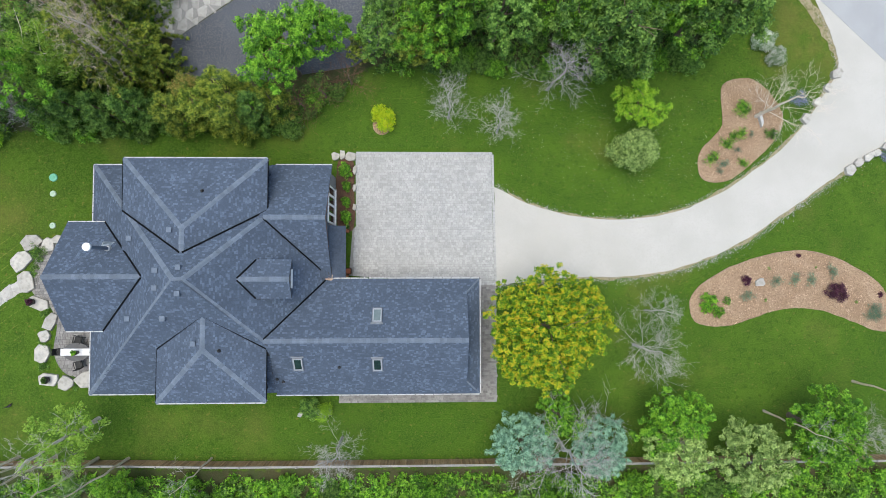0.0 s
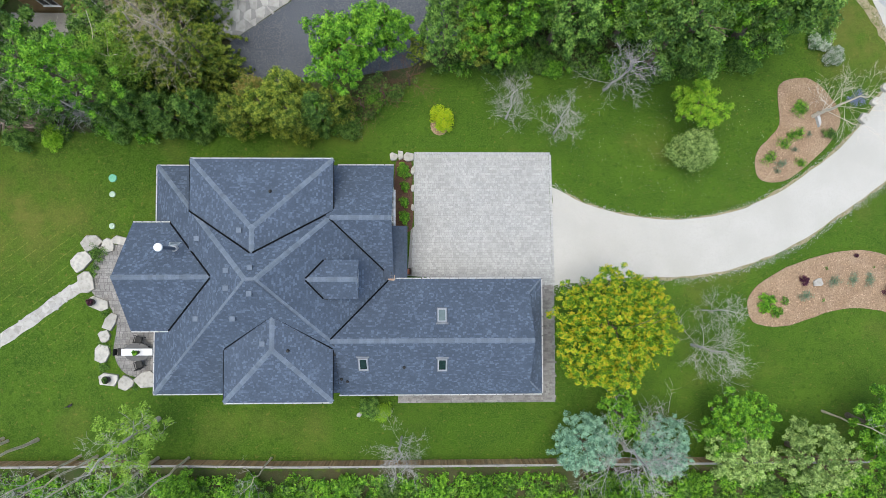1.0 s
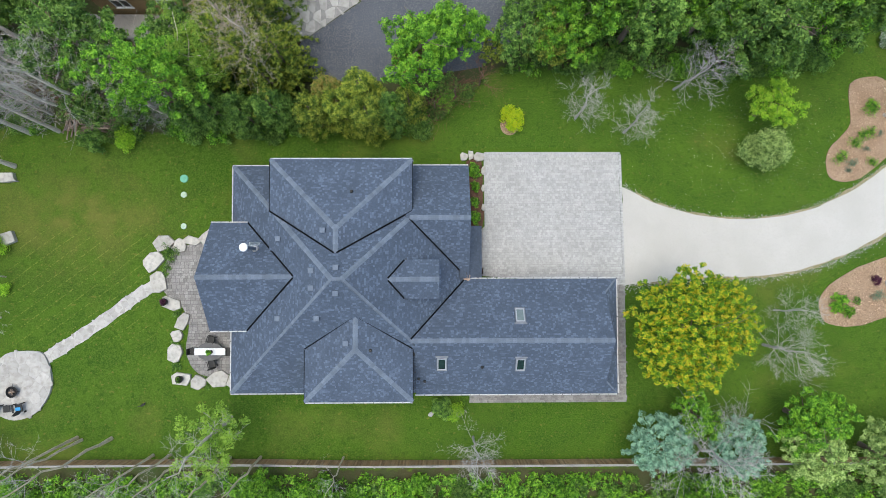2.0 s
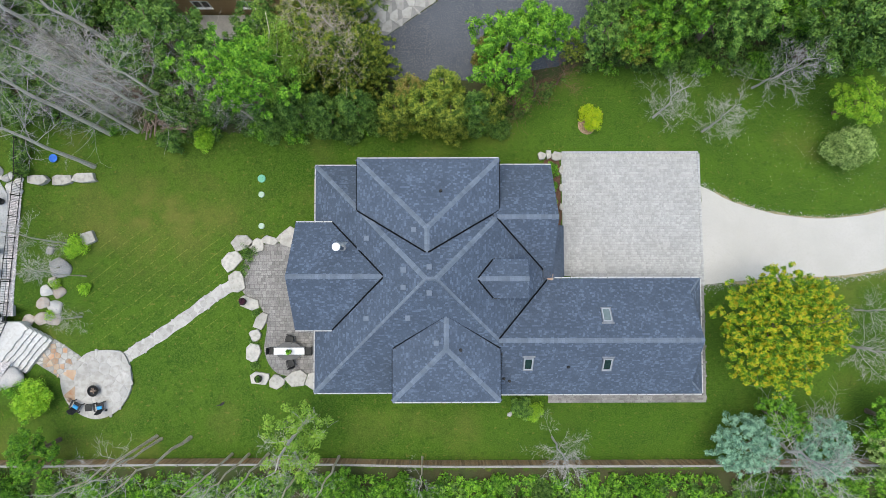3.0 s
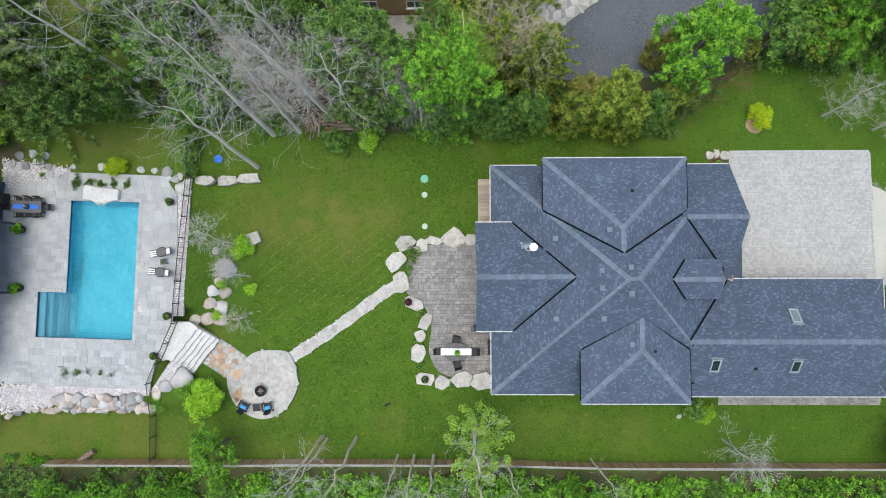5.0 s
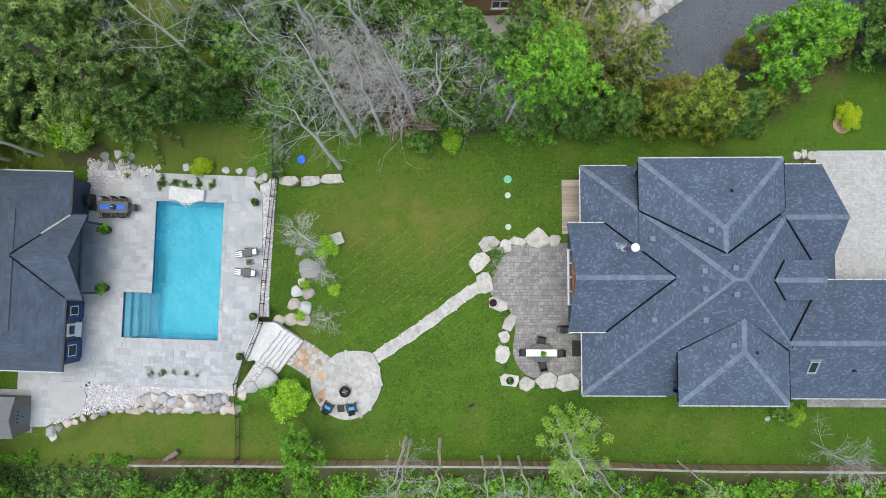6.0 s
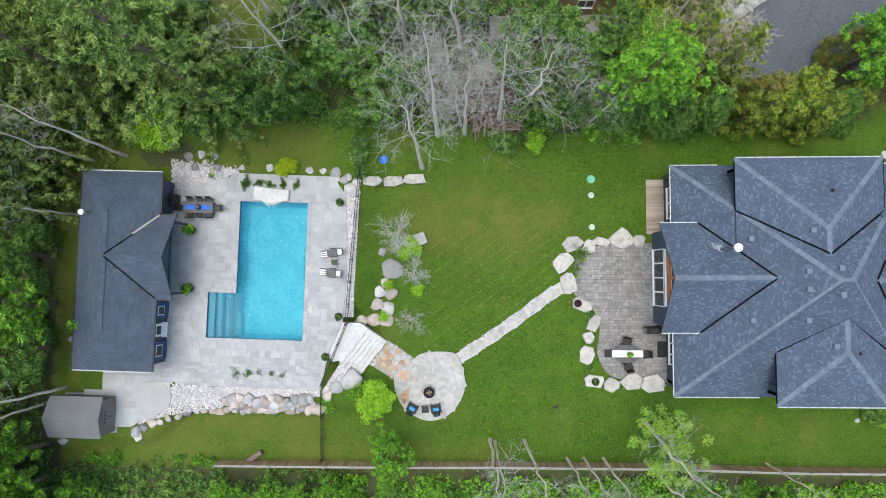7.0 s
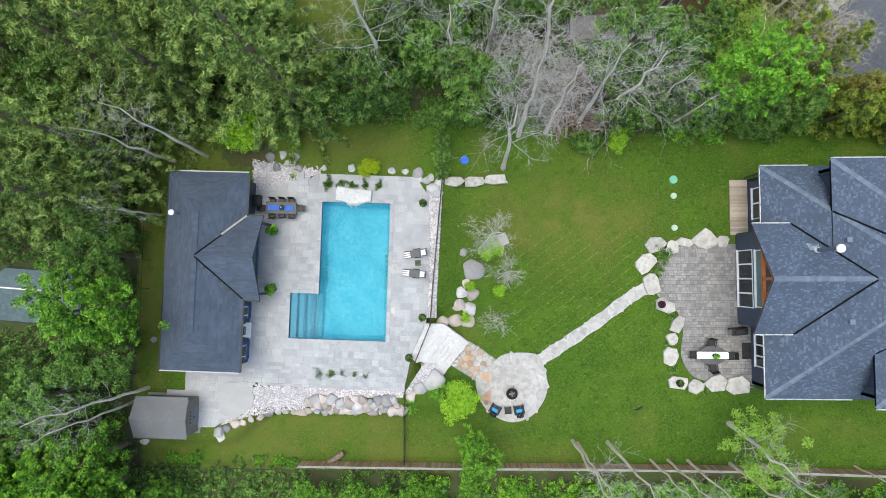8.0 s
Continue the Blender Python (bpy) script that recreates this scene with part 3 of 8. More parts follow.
def drape(name, outline, lift, mat_, label, category, step=0.8, kind="structure", ragged=0.0):
    """A thin sheet with the given outline laid on the ground, its rim turned down."""
    r = random.Random(len(outline) + 3)
    pts = []
    for i, (x, y) in enumerate(outline):
        ax, ay = outline[i - 1]
        k = max(1, int(math.hypot(x - ax, y - ay) / step))
        for s in range(k):
            t = (s + 1) / k
            pts.append((ax + (x - ax) * t + r.uniform(-ragged, ragged), ay + (y - ay) * t + r.uniform(-ragged, ragged)))
    bm = bmesh.new()
    rim = [bm.verts.new((x, y, 0)) for x, y in pts]
    edges = [bm.edges.new((rim[i - 1], rim[i])) for i in range(len(rim))]
    bmesh.ops.triangle_fill(bm, edges=edges, use_beauty=True)
    for _ in range(3):
        long = [e for e in bm.edges if e.calc_length() > 2.4 and not e.is_boundary]
        if not long:
            break
        bmesh.ops.subdivide_edges(bm, edges=long, cuts=1)
        bmesh.ops.triangulate(bm, faces=bm.faces[:])
    for v in bm.verts:
        v.co.z = gz(v.co.x, v.co.y) + lift
    out = bmesh.ops.extrude_edge_only(bm, edges=[e for e in bm.edges if e.is_boundary])
    for v in [g for g in out["geom"] if isinstance(g, bmesh.types.BMVert)]:
        v.co.z -= lift + 0.12
    bmesh.ops.recalc_face_normals(bm, faces=bm.faces[:])
    me = bpy.data.meshes.new(name)
    bm.to_mesh(me)
    bm.free()
    me.materials.append(mat_)
    return tagged(new(name, me), label, category, "", kind)


# gravel lane from the paved court up to the road, with a ragged edge
LANE_UP = curve_pts([(4.4, 5.75), (8.28, 3.90), (13.94, 2.83), (19.13, 3.14), (23.86, 4.70), (28.11, 7.31), (31.88, 10.47), (34.40, 13.95), (35.97, 16.72), (35.60, 19.05), (34.59, 21.81)], 5)
LANE_LOW = curve_pts([(4.4, -3.1), (11.31, -2.45), (16.98, -2.25), (21.67, -1.34), (26.40, 0.56), (31.19, 3.67), (34.96, 6.29), (40.71, 9.98), (48.34, 13.20)], 5)
drape("gravel_drive", LANE_UP + [(33.88, 23.40), (48.34, 13.41)] + LANE_LOW[::-1][1:], 0.035, M["gravel"], "pale crushed limestone lane curving up to the road", "driveway", 0.6, ragged=0.06)
def verge(name, line, out, label, seed):
    """A ragged sandy strip along one side of the lane."""
    r, side = random.Random(seed), []
    for i, p in enumerate(line):
        a, b = line[max(0, i - 1)], line[min(len(line) - 1, i + 1)]
        d = math.hypot(b[0] - a[0], b[1] - a[1])
        w = out * r.uniform(0.15, 1.0)
        side.append((p[0] - (b[1] - a[1]) / d * w, p[1] + (b[0] - a[0]) / d * w))
    inner = [(p[0] + (p[0] - q[0]) * 0.3, p[1] + (p[1] - q[1]) * 0.3) for p, q in zip(line, side)]
    drape(name, side + inner[::-1], 0.014, M["verge"], label, "verge", 0.5, ragged=0.07)


verge("lane_verge", LANE_LOW[2:-2], -0.4, "bare sandy strip along the lane's south edge", 8)
verge("lane_verge", LANE_UP[2:-2], 0.3, "bare sandy strip along the lane's north edge", 9)
drape("road", [(33.05, 24.35), (41.01, 16.76), (54.53, 4.76), (70.0, 14.0), (48.41, 48.40), (29.46, 31.59)], 0.05, M["road"], "smooth pale grey asphalt street beside the lane", "road", 2.0)
drape("road_shoulder", curve_pts([(32.93, 23.71), (35.01, 21.38), (36.23, 18.84), (35.88, 17.35), (34.95, 19.04), (33.52, 21.58), (32.08, 24.12)], 4, True), 0.015, M["verge"], "sandy bare verge beside the street", "verge", 0.5, ragged=0.15)
# neighbour's asphalt court behind the hedge
drape("neighbour_drive", [(-25.2, 15.4), (-16.0, 15.3), (-8.2, 16.6), (-3.5, 20.0), (-2.0, 27.0), (-22.5, 27.0), (-19.0, 22.6), (-24.6, 18.9)], 0.03, M["asphalt"], "dark asphalt court behind the cedars", "driveway", 1.5)


def scatter_stones(name, spots, mat_, label, category, lo, hi, z=None, seed=1, flat=0.6):
    """Many small stones in one mesh. spots: list of (x, y)."""
    r, s = random.Random(seed), Shape()
    for x, y in spots:
        a, q = r.uniform(0, 6.28), r.uniform(lo, hi)
        h = q * r.uniform(flat * 0.7, flat * 1.2)
        b = (z if z is not None else gz(x, y)) + r.uniform(-0.3, 0.1) * h
        ring = [(x + q * r.uniform(0.75, 1.1) * math.cos(a + k * 1.2566), y + q * r.uniform(0.75, 1.1) * math.sin(a + k * 1.2566), b + h * 0.35) for k in range(5)]
        s.add(ring + [(x + r.uniform(-0.2, 0.2) * q, y, b + h)], [(0, 1, 5), (1, 2, 5), (2, 3, 5), (3, 4, 5), (4, 0, 5), (4, 3, 2, 1, 0)])
    return solo(name, s, mat_, label, category, kind="stuff")


def along(line, n, width, seed):
    r, out = random.Random(seed), []
    for _ in range(n):
        i = r.randrange(len(line) - 1)
        t = r.random()
        out.append((line[i][0] + (line[i + 1][0] - line[i][0]) * t + r.gauss(0, width), line[i][1] + (line[i + 1][1] - line[i][1]) * t + r.gauss(0, width)))
    return out


scatter_stones("loose_gravel", along(LANE_UP, 3500, 0.2, 3) + along(LANE_LOW, 6500, 0.32, 4), M["pebble_dull"], "loose pale gravel spilled along the lane's edges", "gravel", 0.02, 0.055, None, 5)


# ---------------------------------------------------------------- mulch beds
def bed(name, ctrl, label, m="mulch", chips=900, seed=1):
    outline = curve_pts(ctrl, 5, True)
    ob = drape(name, outline, 0.05, M[m], label, "garden bed", 0.5, ragged=0.05)
    r, spots = random.Random(seed), []
    xs, ys = [p[0] for p in outline], [p[1] for p in outline]
    while len(spots) < chips:
        x, y = r.uniform(min(xs), max(xs)), r.uniform(min(ys), max(ys))
        if inside(x, y, outline):
            spots.append((x, y))
    s = Shape()
    for x, y in spots:
        a, q = r.uniform(0, 6.28), r.uniform(0.04, 0.11)
        z = gz(x, y) + 0.055
        c, d = math.cos(a) * q, math.sin(a) * q
        s.add([(x - c, y - d, z), (x + d * 0.3, y - c * 0.3, z + 0.02), (x + c, y + d, z + r.uniform(0.01, 0.05)), (x - d * 0.3, y + c * 0.3, z + 0.02)], [(0, 1, 2, 3)])
    solo("mulch_chips", s, M["chip"] if m == "mulch" else M["mulch_dark"], "coarse wood chips strewn over the bed", "mulch", kind="stuff")
    return ob


bed("garden_bed", [(25.31, 15.15), (28.28, 15.59), (30.66, 12.87), (30.29, 10.46), (28.12, 8.15), (25.46, 6.26), (23.16, 6.67), (23.20, 9.06), (25.24, 11.48)], "kidney-shaped bark mulch bed beside the lane", chips=1500, seed=2)
bed("garden_bed", [(22.14, -4.06), (24.78, -1.91), (29.00, -0.37), (33.22, -0.06), (36.88, -1.31), (39.69, -3.38), (40.86, -6.90), (39.15, -7.30), (36.64, -6.37), (33.51, -5.33), (29.84, -5.42), (25.63, -6.73), (22.41, -6.41)], "long curving bark mulch bed with spaced perennials", chips=2800, seed=3)
bed("garden_bed", [(-9.6, 8.0), (-8.3, 8.1), (-8.15, 5.0), (-8.2, 2.0), (-9.5, 2.0), (-9.7, 5.0)], "narrow dark mulch bed along the front wall", "mulch_dark", 250, 4)
bed("garden_bed", [(-6.4, 11.6), (-5.2, 11.9), (-4.9, 11.0), (-5.6, 10.4), (-6.4, 10.8)], "small round mulch ring under a golden shrub", "mulch", 120, 5)


# ---------------------------------------------------------------- paving
def cut_to(cell, outline):
    """The part of a four-cornered cell that lies inside an outline."""
    ins = [inside(x, y, outline) for x, y in cell]
    if all(ins):
        return cell
    if not any(ins):
        return []
    turn = sum(outline[i - 1][0] * outline[i][1] - outline[i][0] * outline[i - 1][1] for i in range(len(outline)))
    lo, hi = (min(p[0] for p in cell), min(p[1] for p in cell)), (max(p[0] for p in cell), max(p[1] for p in cell))
    for i in range(len(outline)):
        p, q = outline[i - 1], outline[i]
        near = False
        for k in range(41):
            x, y = p[0] + (q[0] - p[0]) * k / 40, p[1] + (q[1] - p[1]) * k / 40
            near = near or (lo[0] < x < hi[0] and lo[1] < y < hi[1])
        if near and len(cell) > 2:
            sg = 1 if turn > 0 else -1
            cell = clip(cell, lambda w: sg * ((q[0] - p[0]) * (w[1] - p[1]) - (q[1] - p[1]) * (w[0] - p[0])))
    return cell if len(cell) > 2 else []


def pave(name, label, test, x0, x1, y0, y1, sizes, rows, top, mats, near, gap=0.012, seed=1, m=None, keep=300, thick=0.06, outline=None, bevel=0.012):
    """Rows of pavers: the ones inside `near` are single pieces, the rest one mesh. rows: the heights of the rows, in turn by chance."""
    r = random.Random(seed)
    root = thing(name, label, "paving", m, "", "structure")
    tiles, y = [], y0
    while y < y1 - 1e-6:
        x, row = x0 - r.uniform(0, sizes[0]), r.choice(rows)
        while x < x1:
            w = r.choice(sizes)
            cx, cy = x + w / 2, y + row / 2
            g = gap / 2
            cell = [(x + g, y + g), (x + w - g, y + g), (x + w - g, y + row - g), (x + g, y + row - g)]
            if outline:
                part_ = cut_to(cell, outline)
                if part_ and (test is None or test(cx, cy)):
                    tiles.append((cx, cy, w, row, part_ if len(part_) != 4 or part_ != cell else None))
            elif test(cx, cy):
                tiles.append((cx, cy, w, row, None))
            x += w
        y += row
    cache, rest, used = {}, Shape(), 0
    for cx, cy, w, row, cell in tiles:
        z = top + r.uniform(-0.003, 0.003)
        if cell:
            rest.prism(cell, z - thick, z, bevel)
        elif used < keep and near[0] < cx < near[1] and near[2] < cy < near[3]:
            if (w, row) not in cache:
                cache[w, row] = Shape().bevel_box(-w / 2 + gap / 2, w / 2 - gap / 2, -row / 2 + gap / 2, row / 2 - gap / 2, -thick, 0, bevel).mesh("paver", mats[0])
            ob = part("paver", cache[w, row], mats[0], root)
            ob.matrix_basis = Matrix.Translation((cx, cy, z))
            used += 1
        else:
            g = gap / 2
            rest.bevel_box(cx - w / 2 + g, cx + w / 2 - g, cy - row / 2 + g, cy + row / 2 - g, z - thick, z, bevel)
    if rest.v:
        part("pavers", rest, mats[1], root, kind="stuff")
    return root

# ---------------------------------------------------------------- house
house = thing("house", "large blue-grey house under a many-hipped dark shingle roof", "house", pose(-14.0, -2.2, 0))
def plane_z(poly, x, y):
    a, b, c = (Vector(p) for p in poly[:3])
    n = (b - a).cross(c - a)
    return a.z - (n.x * (x - a.x) + n.y * (y - a.y)) / n.z


# each roof: its planes as corner loops, eave edge first
ROOFS = {
    "main_roof": [
        [(-29.28, 7.03, 3.11), (-29.28, -11.83, 3.11), (-19.85, -2.4, 9.9)],
        [(-29.28, -11.83, 3.11), (-10.0, -11.83, 3.11), (-10.0, -11.6, 3.28), (-19.2, -2.4, 9.9), (-19.85, -2.4, 9.9)],
        [(-10.0, -11.6, 3.28), (-10.0, 6.8, 3.28), (-19.2, -2.4, 9.9)],
        [(-10.0, 7.03, 3.11), (-29.28, 7.03, 3.11), (-19.85, -2.4, 9.9), (-19.2, -2.4, 9.9), (-10.0, 6.8, 3.28)],
    ],
    "north_hip_roof": [
        [(-14.22, 7.06, 6.05), (-25.41, 7.06, 6.05), (-19.85, 1.42, 8.5)],
        [(-25.41, 7.06, 6.05), (-25.41, -0.45, 6.05), (-19.85, -0.45, 8.5), (-19.85, 1.42, 8.5)],
        [(-14.22, -0.45, 6.05), (-14.22, 7.06, 6.05), (-19.85, 1.42, 8.5), (-19.85, -0.45, 8.5)],
    ],
    "south_hip_roof": [
        [(-22.6, -11.96, 6.0), (-14.19, -11.96, 6.0), (-18.42, -7.66, 7.95)],
        [(-22.6, -5.1, 6.0), (-22.6, -11.96, 6.0), (-18.42, -7.66, 7.95), (-18.42, -5.1, 7.95)],
        [(-14.19, -11.96, 6.0), (-14.19, -5.1, 6.0), (-18.42, -5.1, 7.95), (-18.42, -7.66, 7.95)],
    ],
    "west_gable_roof": [
        [(-22.4, 2.18, 4.3), (-30.65, 2.18, 4.3), (-30.65, -2.2, 7.5), (-22.4, -2.2, 7.5)],
        [(-30.65, -6.55, 4.3), (-22.4, -6.55, 4.3), (-22.4, -2.2, 7.5), (-30.65, -2.2, 7.5)],
    ],
    "east_gable_roof": [
        [(-9.6, 7.05, 3.3), (-14.7, 7.05, 3.3), (-14.7, 2.4, 6.55), (-9.6, 2.4, 6.55)],
        [(-14.7, -2.25, 3.3), (-9.6, -2.25, 3.3), (-9.6, 2.4, 6.55), (-14.7, 2.4, 6.55)],
    ],
    "garage_roof": [
        [(1.6, -2.45, 3.3), (-14.7, -2.45, 3.3), (-14.7, -7.2, 6.5), (1.6, -7.2, 6.5)],
        [(-14.0, -11.95, 3.3), (1.6, -11.95, 3.3), (1.6, -7.2, 6.5), (-14.0, -7.2, 6.5)],
        [(2.7, -11.95, 3.27), (2.7, -2.45, 3.27), (1.5, -3.65, 4.08), (1.5, -10.75, 4.08)],
        [(2.7, -2.45, 3.27), (1.59, -2.45, 3.27), (1.5, -3.65, 4.08)],
        [(1.59, -11.95, 3.27), (2.7, -11.95, 3.27), (1.5, -10.75, 4.08)],
    ],
    "dormer_roof": [
        [(-12.1, -0.9, 6.75), (-16.4, -0.9, 6.75), (-16.4, -2.4, 7.65), (-12.1, -2.4, 7.65)],
        [(-16.4, -3.9, 6.75), (-12.1, -3.9, 6.75), (-12.1, -2.4, 7.65), (-16.4, -2.4, 7.65)],
    ],
    "porch_roof": [
        [(-8.5, -2.4, 2.85), (-8.5, 2.0, 2.85), (-10.4, 2.0, 3.8), (-10.4, -2.4, 3.8)],
    ],
}
ROOF_XY = [(poly, [(p[0], p[1]) for p in poly]) for planes in ROOFS.values() for poly in planes]


def covered(x, y, z, own, among):
    """Whether another roof lies over this place."""
    for poly, xy in among:
        if poly is not own and inside(x, y, xy) and z + 0.03 < plane_z(poly, x, y) < z + 0.45:
            return True
    return False


def clip(poly, keep):
    """Cut a polygon [(u, v)] by the half plane keep(p) >= 0."""
    out = []
    for i, p in enumerate(poly):
        q = poly[i - 1]
        a, b = keep(q), keep(p)
        if (a >= 0) != (b >= 0):
            t = a / (a - b)
            out.append((q[0] + (p[0] - q[0]) * t, q[1] + (p[1] - q[1]) * t))
        if b >= 0:
            out.append(p)
    return out


def shingle_plane(shape, poly, among, r, row=0.15, lo=0.11, hi=0.28, lift=1.0):
    """Courses of shingles over one roof plane, cut to its outline, each lying on the one below."""
    a, b = Vector(poly[0]), Vector(poly[1])
    u = (b - a).normalized()
    n = (b - a).cross(Vector(poly[2]) - a).normalized()
    if n.z < 0:
        n = -n
    v = n.cross(u)
    if v.z < 0:
        v = -v
    loop = [((Vector(p) - a).dot(u), (Vector(p) - a).dot(v)) for p in poly]
    area = sum(loop[i - 1][0] * loop[i][1] - loop[i][0] * loop[i - 1][1] for i in range(len(loop)))
    sides = []
    for i in range(len(loop)):
        p, q = loop[i - 1], loop[i]
        s = 1 if area > 0 else -1
        sides.append(lambda w, p=p, q=q, s=s: s * ((q[0] - p[0]) * (w[1] - p[1]) - (q[1] - p[1]) * (w[0] - p[0])))
    umin, umax = min(p[0] for p in loop), max(p[0] for p in loop)
    vmax, y = max(p[1] for p in loop), 0.0
    while y < vmax:
        x = umin - r.uniform(0, hi)
        while x < umax:
            w = r.uniform(lo, hi)
            cell = [(x, y), (x + w - 0.006, y), (x + w - 0.006, y + row), (x, y + row)]
            x += w
            for side in sides:
                cell = clip(cell, side)
                if len(cell) < 3:
                    break
            if len(cell) < 3:
                continue
            c = a + u * (sum(p[0] for p in cell) / len(cell)) + v * (sum(p[1] for p in cell) / len(cell))
            if covered(c.x, c.y, c.z, poly, among):
                continue
            k = r.uniform(0.008, 0.02) * lift
            pts = [a + u * p[0] + v * p[1] + n * (0.003 + k * (1 - (p[1] - y) / row)) for p in cell]
            low = [p for p in cell if p[1] < y + 1e-4]
            m = len(pts)
            faces = [tuple(range(m))]
            if len(low) == 2:
                i, j = cell.index(low[0]), cell.index(low[1])
                pts += [a + u * p[0] + v * p[1] for p in low]
                faces.append((i, m, m + 1, j))
            shape.add(pts, faces)
        y += row


def roof_slab(poly, t=0.16):
    s = Shape()
    n = len(poly)
    s.add(list(poly) + [(x, y, z - t) for x, y, z in poly], [tuple(range(n)), tuple(range(n, 2 * n))[::-1]] + [(i, n + i, n + (i + 1) % n, (i + 1) % n) for i in range(n)])
    return s


def cap_line(shape, a, b, r, half=0.19, step=0.28, rise=0.05):
    """Overlapping cap shingles along a ridge or hip."""
    a, b = Vector(a), Vector(b)
    d = b - a
    k = max(1, int(d.length / step))
    u = d.normalized()
    side = u.cross(Vector((0, 0, 1))).normalized()
    for i in range(k):
        p, q = a + d * (i / k), a + d * ((i + 1) / k)
        lift = Vector((0, 0, rise + 0.012))
        drop = Vector((0, 0, -0.10 * 1.0))
        w = half * r.uniform(0.95, 1.05)
        shape.add([p + lift, p + side * w + drop + lift, q + side * w + drop + lift * 0.8, q + lift * 0.8, p - side * w + drop + lift, q - side * w + drop + lift * 0.8], [(0, 1, 2, 3), (4, 0, 3, 5)])


r_roof = random.Random(5)
for name, planes in ROOFS.items():
    root = part(name, roof_slab(planes[0]), M["underlay"], house, "dark blue-grey architectural shingles", world=True)
    for poly in planes[1:]:
        part("roof_deck", roof_slab(poly), M["underlay"], root, world=True)
    for poly in planes:
        s = Shape()
        shingle_plane(s, poly, ROOF_XY, r_roof)
        if s.v:
            smooth_plane = name in ("porch_roof",) or poly[0][0] == 2.8 
            part("shingles", s, M["shingle_plain"] if smooth_plane else M["shingle"], root, "mottled grey shingle courses", world=True, kind="stuff")

CAPS = {
    "main_roof": [((-29.28, 7.03, 3.11), (-19.85, -2.4, 9.9)), ((-29.28, -11.83, 3.11), (-19.85, -2.4, 9.9)), ((-14.35, -7.25, 6.41), (-19.2, -2.4, 9.9)), ((-14.35, 2.45, 6.41), (-19.2, -2.4, 9.9)), ((-19.85, -2.4, 9.9), (-19.2, -2.4, 9.9))],
    "north_hip_roof": [((-25.41, 7.06, 6.05), (-19.85, 1.42, 8.5)), ((-14.22, 7.06, 6.05), (-19.85, 1.42, 8.5)), ((-19.85, -0.4, 8.5), (-19.85, 1.42, 8.5))],
    "south_hip_roof": [((-22.6, -11.96, 6.0), (-18.42, -7.66, 7.95)), ((-14.19, -11.96, 6.0), (-18.42, -7.66, 7.95)), ((-18.42, -5.15, 7.95), (-18.42, -7.66, 7.95))],
    "west_gable_roof": [((-23.25, -2.2, 7.5), (-30.65, -2.2, 7.5))],
    "east_gable_roof": [((-14.4, 2.4, 6.55), (-9.6, 2.4, 6.55))],
    "garage_roof": [((-14.35, -7.2, 6.5), (1.6, -7.2, 6.5)), ((2.7, -2.45, 3.27), (1.5, -3.65, 4.08)), ((2.7, -11.95, 3.27), (1.5, -10.75, 4.08))],
    "dormer_roof": [((-16.0, -2.4, 7.65), (-12.1, -2.4, 7.65))],
}
for name, lines in CAPS.items():
    root = next(o for o in house.children if o.name.split(".")[0] == name)
    for a, b in lines:
        s = Shape()
        cap_line(s, a, b, r_roof, 0.09 if name == "garage_roof" and a[0] > 2 else 0.19)
        part("ridge_cap", s, M["cap"], root, "lighter grey cap shingles", world=True, kind="stuff")


def strip(a, b, w, h, up=0.0):
    """A square bar from a to b."""
    a, b = Vector(a), Vector(b)
    d = (b - a).normalized()
    side = d.cross(Vector((0, 0, 1))).normalized() * (w / 2)
    z = Vector((0, 0, h))
    o = Vector((0, 0, up))
    s = Shape()
    s.add([a - side + o, a + side + o, a + side + z + o, a - side + z + o, b - side + o, b + side + o, b + side + z + o, b - side + z + o],
          [(0, 1, 2, 3), (7, 6, 5, 4), (0, 4, 5, 1), (1, 5, 6, 2), (2, 6, 7, 3), (3, 7, 4, 0)])
    return s


def gutter(a, b, parent):
    """A white eaves gutter with hanger straps."""
    g = part("gutter", strip(a, b, 0.075, 0.1, -0.1), M["gutter"], parent, "white eaves gutter", world=True)
    a, b = Vector(a), Vector(b)
    k = max(2, int((b - a).length / 0.75))
    s = Shape()
    for i in range(k + 1):
        p = a + (b - a) * (i / k)
        s.box(p.x - 0.03, p.x + 0.03, p.y - 0.03, p.y + 0.03, p.z + 0.003, p.z + 0.02)
    part("hanger", s, M["black"], g, "", world=True, kind="stuff")


GUTTERS = [((-29.35, -11.9, 3.11), (-22.5, -11.9, 3.11)), ((-29.35, 7.1, 3.11), (-25.45, 7.1, 3.11)), ((-29.35, 7.03, 3.11), (-29.35, 2.3, 3.11)), ((-29.35, -6.7, 3.11), (-29.35, -11.83, 3.11)),
           ((-25.41, 7.13, 6.05), (-14.22, 7.13, 6.05)), ((-22.6, -12.03, 6.0), (-14.19, -12.03, 6.0)), ((-14.3, 7.12, 3.3), (-9.6, 7.12, 3.3)),
           ((-9.6, -2.38, 3.3), (2.7, -2.38, 3.3)), ((-14.1, -12.02, 3.3), (2.7, -12.02, 3.3)), ((2.77, -11.95, 3.27), (2.77, -2.45, 3.27)),
           ((-30.65, 2.25, 4.3), (-27.65, 2.25, 4.3)), ((-30.65, -6.62, 4.3), (-27.65, -6.62, 4.3))]
DRIPS = [((-22.64, -11.96, 6.0), (-22.64, -7.85, 6.0)), ((-14.15, -11.96, 6.0), (-14.15, -7.85, 6.0)), ((-25.45, 7.06, 6.05), (-25.45, 2.98, 6.05)), ((-14.18, 7.06, 6.05), (-14.18, 2.98, 6.05))]
